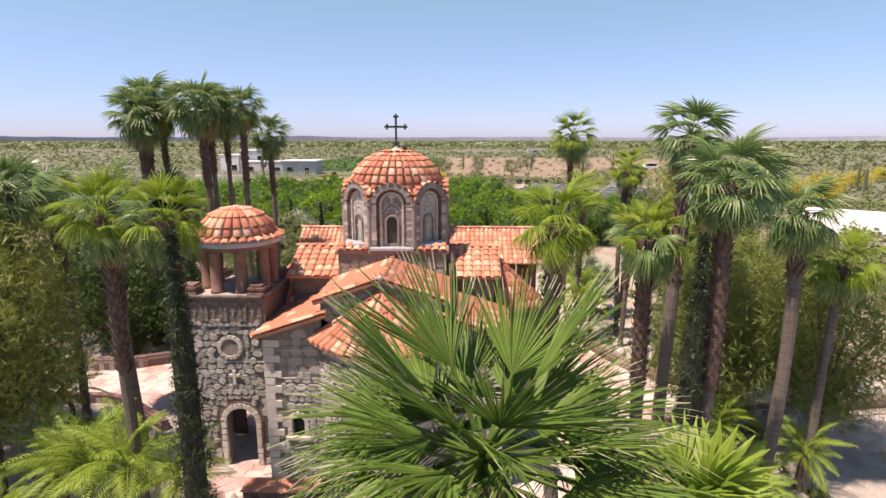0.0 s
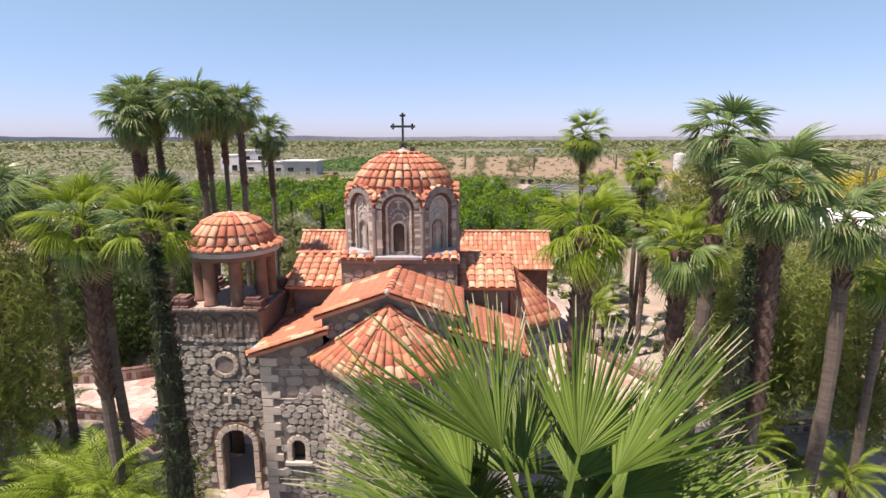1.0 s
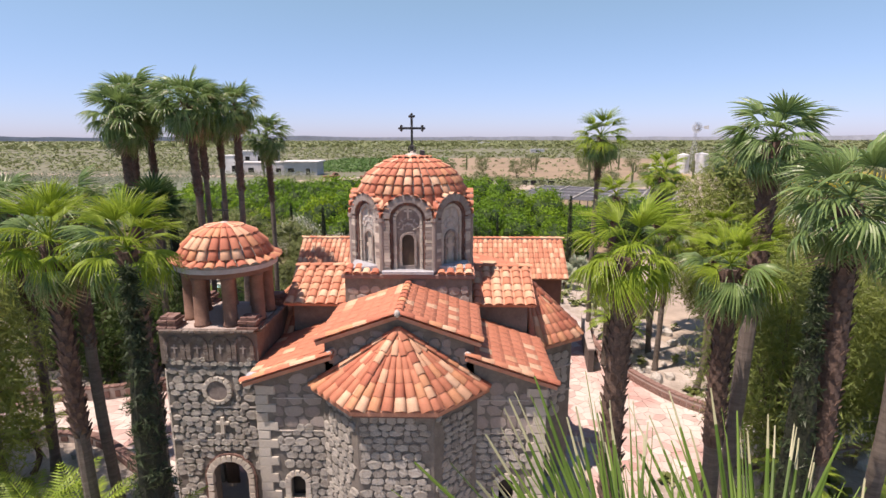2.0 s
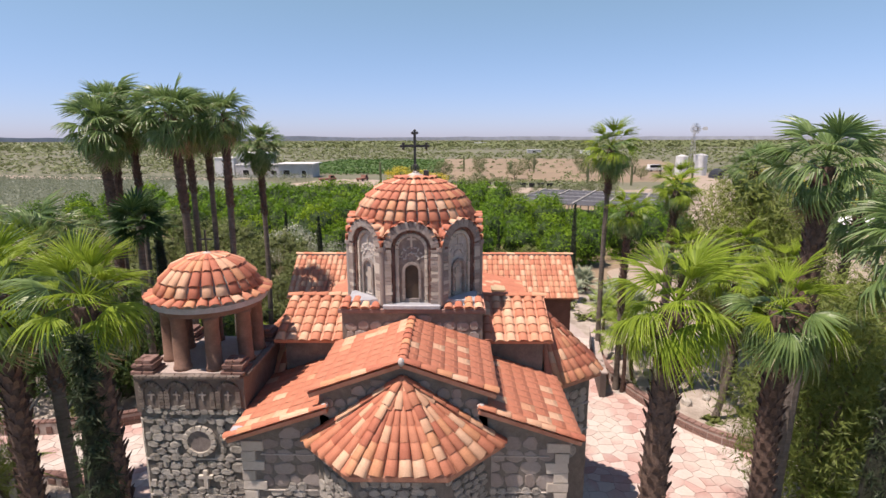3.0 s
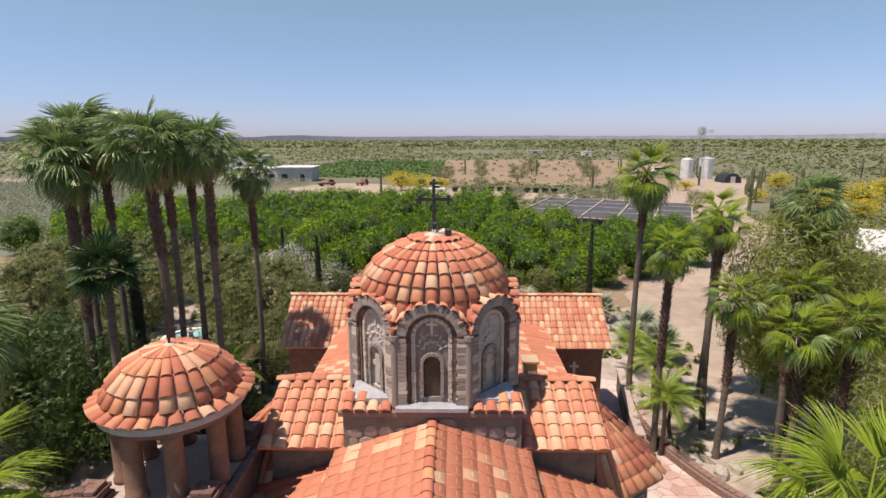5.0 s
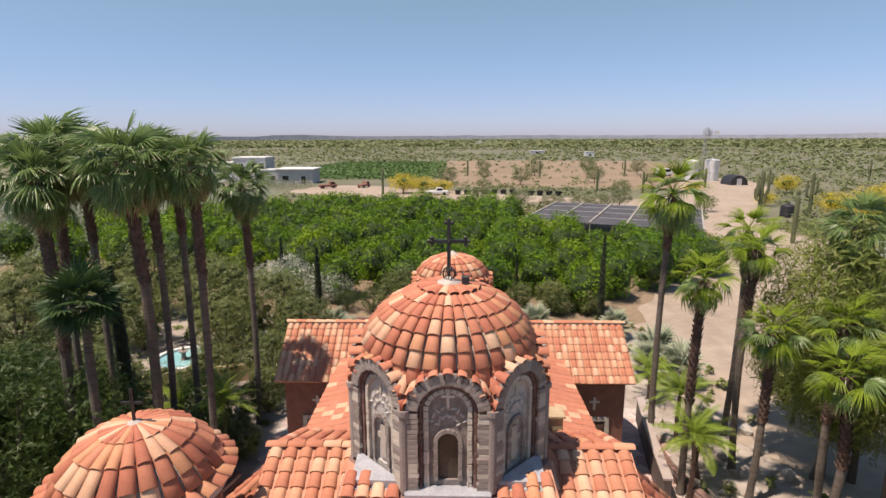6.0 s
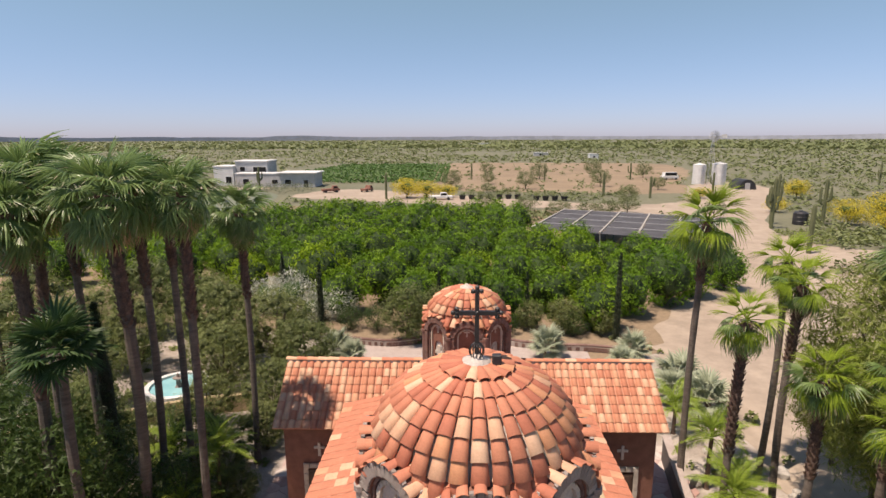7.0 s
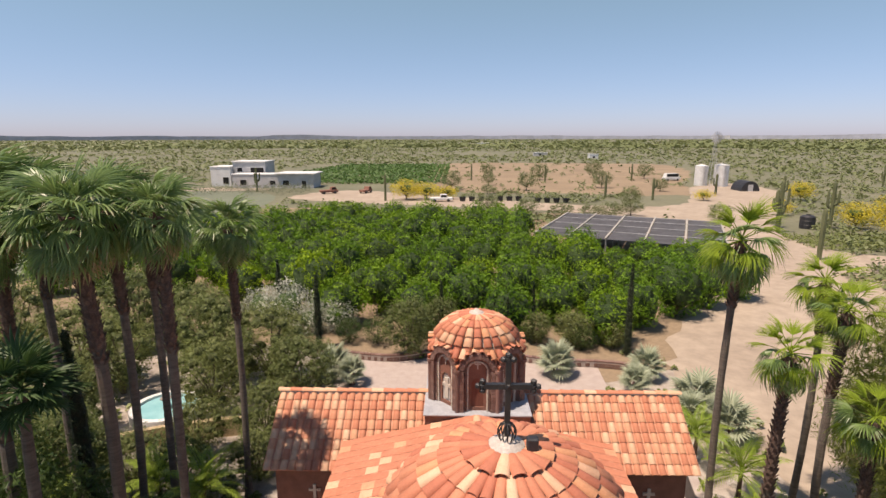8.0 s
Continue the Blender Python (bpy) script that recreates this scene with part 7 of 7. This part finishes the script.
bm = bmesh.new()
prism(bm, [(x, y) for x, y in line] + [(x + 0.28, y) for x, y in line[::-1]], 0.0, tops + tops)
part("body", bm, rough_mat("dark_render", (0.085, 0.065, 0.058), (0.15, 0.12, 0.105), 2, 20), stair)
bm = bmesh.new()
prism(bm, [(x - 0.05, y) for x, y in line] + [(x + 0.33, y) for x, y in line[::-1]], 1.254, [1.33] * (2 * len(line)))
part("coping", bm, GROUT, stair, "pale stone coping")

table = thing("picnic_table", "weathered wooden picnic table on bare ground", "table", (56.5, 61.5, 0))
bm = bmesh.new()
box(bm, -0.9, 0.9, -0.4, 0.4, 0.70, 0.76, bevel=0.01)
part("tabletop", bm, WOOD, table)
for sy in (-0.75, 0.75):
    bm = bmesh.new()
    box(bm, -0.9, 0.9, sy - 0.14, sy + 0.14, 0.42, 0.47, bevel=0.01)
    part("bench", bm, WOOD, table)
for sx in (-0.6, 0.6):
    bm = bmesh.new()
    box(bm, sx - 0.04, sx + 0.04, -0.85, 0.85, 0.36, 0.42)
    box(bm, sx - 0.05, sx + 0.05, -0.30, -0.20, 0.0, 0.36)
    box(bm, sx - 0.05, sx + 0.05, 0.20, 0.30, 0.0, 0.36)
    box(bm, sx - 0.05, sx + 0.05, -0.05, 0.05, 0.42, 0.70)
    part("trestle", bm, WOOD, table)

# garden boulders
bm = bmesh.new()
rnd = random.Random(15)
for _ in range(170):
    x, y = rnd.choice([(rnd.uniform(8.5, 22), rnd.uniform(-14, 2)), (rnd.uniform(-22, -8.8), rnd.uniform(-12, 0)), (rnd.uniform(10, 15), rnd.uniform(4, 16)), (rnd.uniform(-16, -9), rnd.uniform(6, 16))])
    if inside((x, y), TERRACE):
        continue
    r = rnd.uniform(0.10, 0.38)
    g = bmesh.ops.create_icosphere(bm, subdivisions=1, radius=r, matrix=Matrix.Translation((x, y, r * 0.35)))
    for v in g["verts"]:
        v.co += V((rnd.uniform(-1, 1), rnd.uniform(-1, 1), rnd.uniform(-1, 0.6))) * r * 0.22
ob = single("boulders", bm, STONE, "loose pale boulders in the gravel beds", "rocks", kind="stuff")

# distant hills, the haze before them put into their blue-grey colour
bm = bmesh.new()
top, low = [], []
for i in range(81):
    a = -1.0 + 2.0 * i / 80
    h = 24 + 22 * max(0, noise.noise(V((i * 0.16, 2.2, 0)))) + 6 * noise.noise(V((i * 0.6, 7, 0)))
    top.append(bm.verts.new((4300 * math.sin(a), 4300 * math.cos(a), max(4, h))))
    low.append(bm.verts.new((4300 * math.sin(a), 4300 * math.cos(a), -8)))
for i in range(80):
    bm.faces.new((low[i], low[i + 1], top[i + 1], top[i]))
HILL = rough_mat("hazed_hills", (0.40, 0.42, 0.49), (0.46, 0.48, 0.55), 0.002, 0.02)
single("backdrop", bm, HILL, "faint hills along the horizon, blue haze in their colour", "hills", kind="structure")

# ---- flags of the paving, nearest the church ----
rnd = random.Random(31)
STEP = 0.50
seeds = {(i, j): ((i + rnd.uniform(0.08, 0.92)) * STEP, (j + rnd.uniform(0.08, 0.92)) * STEP) for i in range(-40, 47) for j in range(-18, 60)}


def cell(i, j, gap=0.010):
    """The flag round one seed: all that lies nearer to it than to its neighbours, less the joint."""
    c = Vector(seeds[i, j])
    poly = [c + Vector(q) * STEP * 1.4 for q in ((-1, -1), (1, -1), (1, 1), (-1, 1))]
    for di in (-2, -1, 0, 1, 2):
        for dj in (-2, -1, 0, 1, 2):
            if (di or dj) and (i + di, j + dj) in seeds:
                o = Vector(seeds[i + di, j + dj])
                n = (o - c).normalized()
                lim = (o - c).length / 2 - gap
                cut = []
                for a, b in zip(poly, poly[1:] + poly[:1]):
                    da, db = (a - c).dot(n) - lim, (b - c).dot(n) - lim
                    if da <= 0:
                        cut.append(a)
                    if da * db < 0:
                        cut.append(a + (b - a) * (da / (da - db)))
                poly = cut
    return c, poly


def flag_mesh(flags, mat):
    co, faces = [], []
    for poly in flags:
        n, k = len(co), len(poly)
        co += [(p.x, p.y, 0.046) for p in poly] + [(p.x, p.y, 0.066) for p in poly]
        faces += [tuple(range(n + k, n + 2 * k))] + [(n + q, n + (q + 1) % k, n + k + (q + 1) % k, n + k + q) for q in range(k)]
    me = bpy.data.meshes.new("mesh")
    me.from_pydata(co, [], faces)
    me.materials.append(mat)
    return me


rest, near = [], 0
for i, j in seeds:
    x, y = seeds[i, j]
    if y > 15.5 or not inside((x, y), TERRACE) or (abs(x) < 7.4 and 8.9 < y < 13.2) or (-4.2 < x < 4.2 and -5.0 < y < 9) or (TX0 < x < -4 and TY0 < y < TY1):
        continue
    c, poly = cell(i, j)
    if len(poly) < 3:
        continue
    if near < 230 and (5 < x < 11 and -2 < y < 6 or x < -8 and 0.5 < y < 5 or x < -3.5 and y < -4):
        near += 1
        piece("flagstone", flag_mesh([poly], FLAG), pavement, Matrix.Identity(4))
    else:
        rest.append(poly)
more = new("flagstones", flag_mesh(rest, FLAG2))
more.parent = pavement
tagged(more, "irregular pink and cream flagstones", kind="stuff")
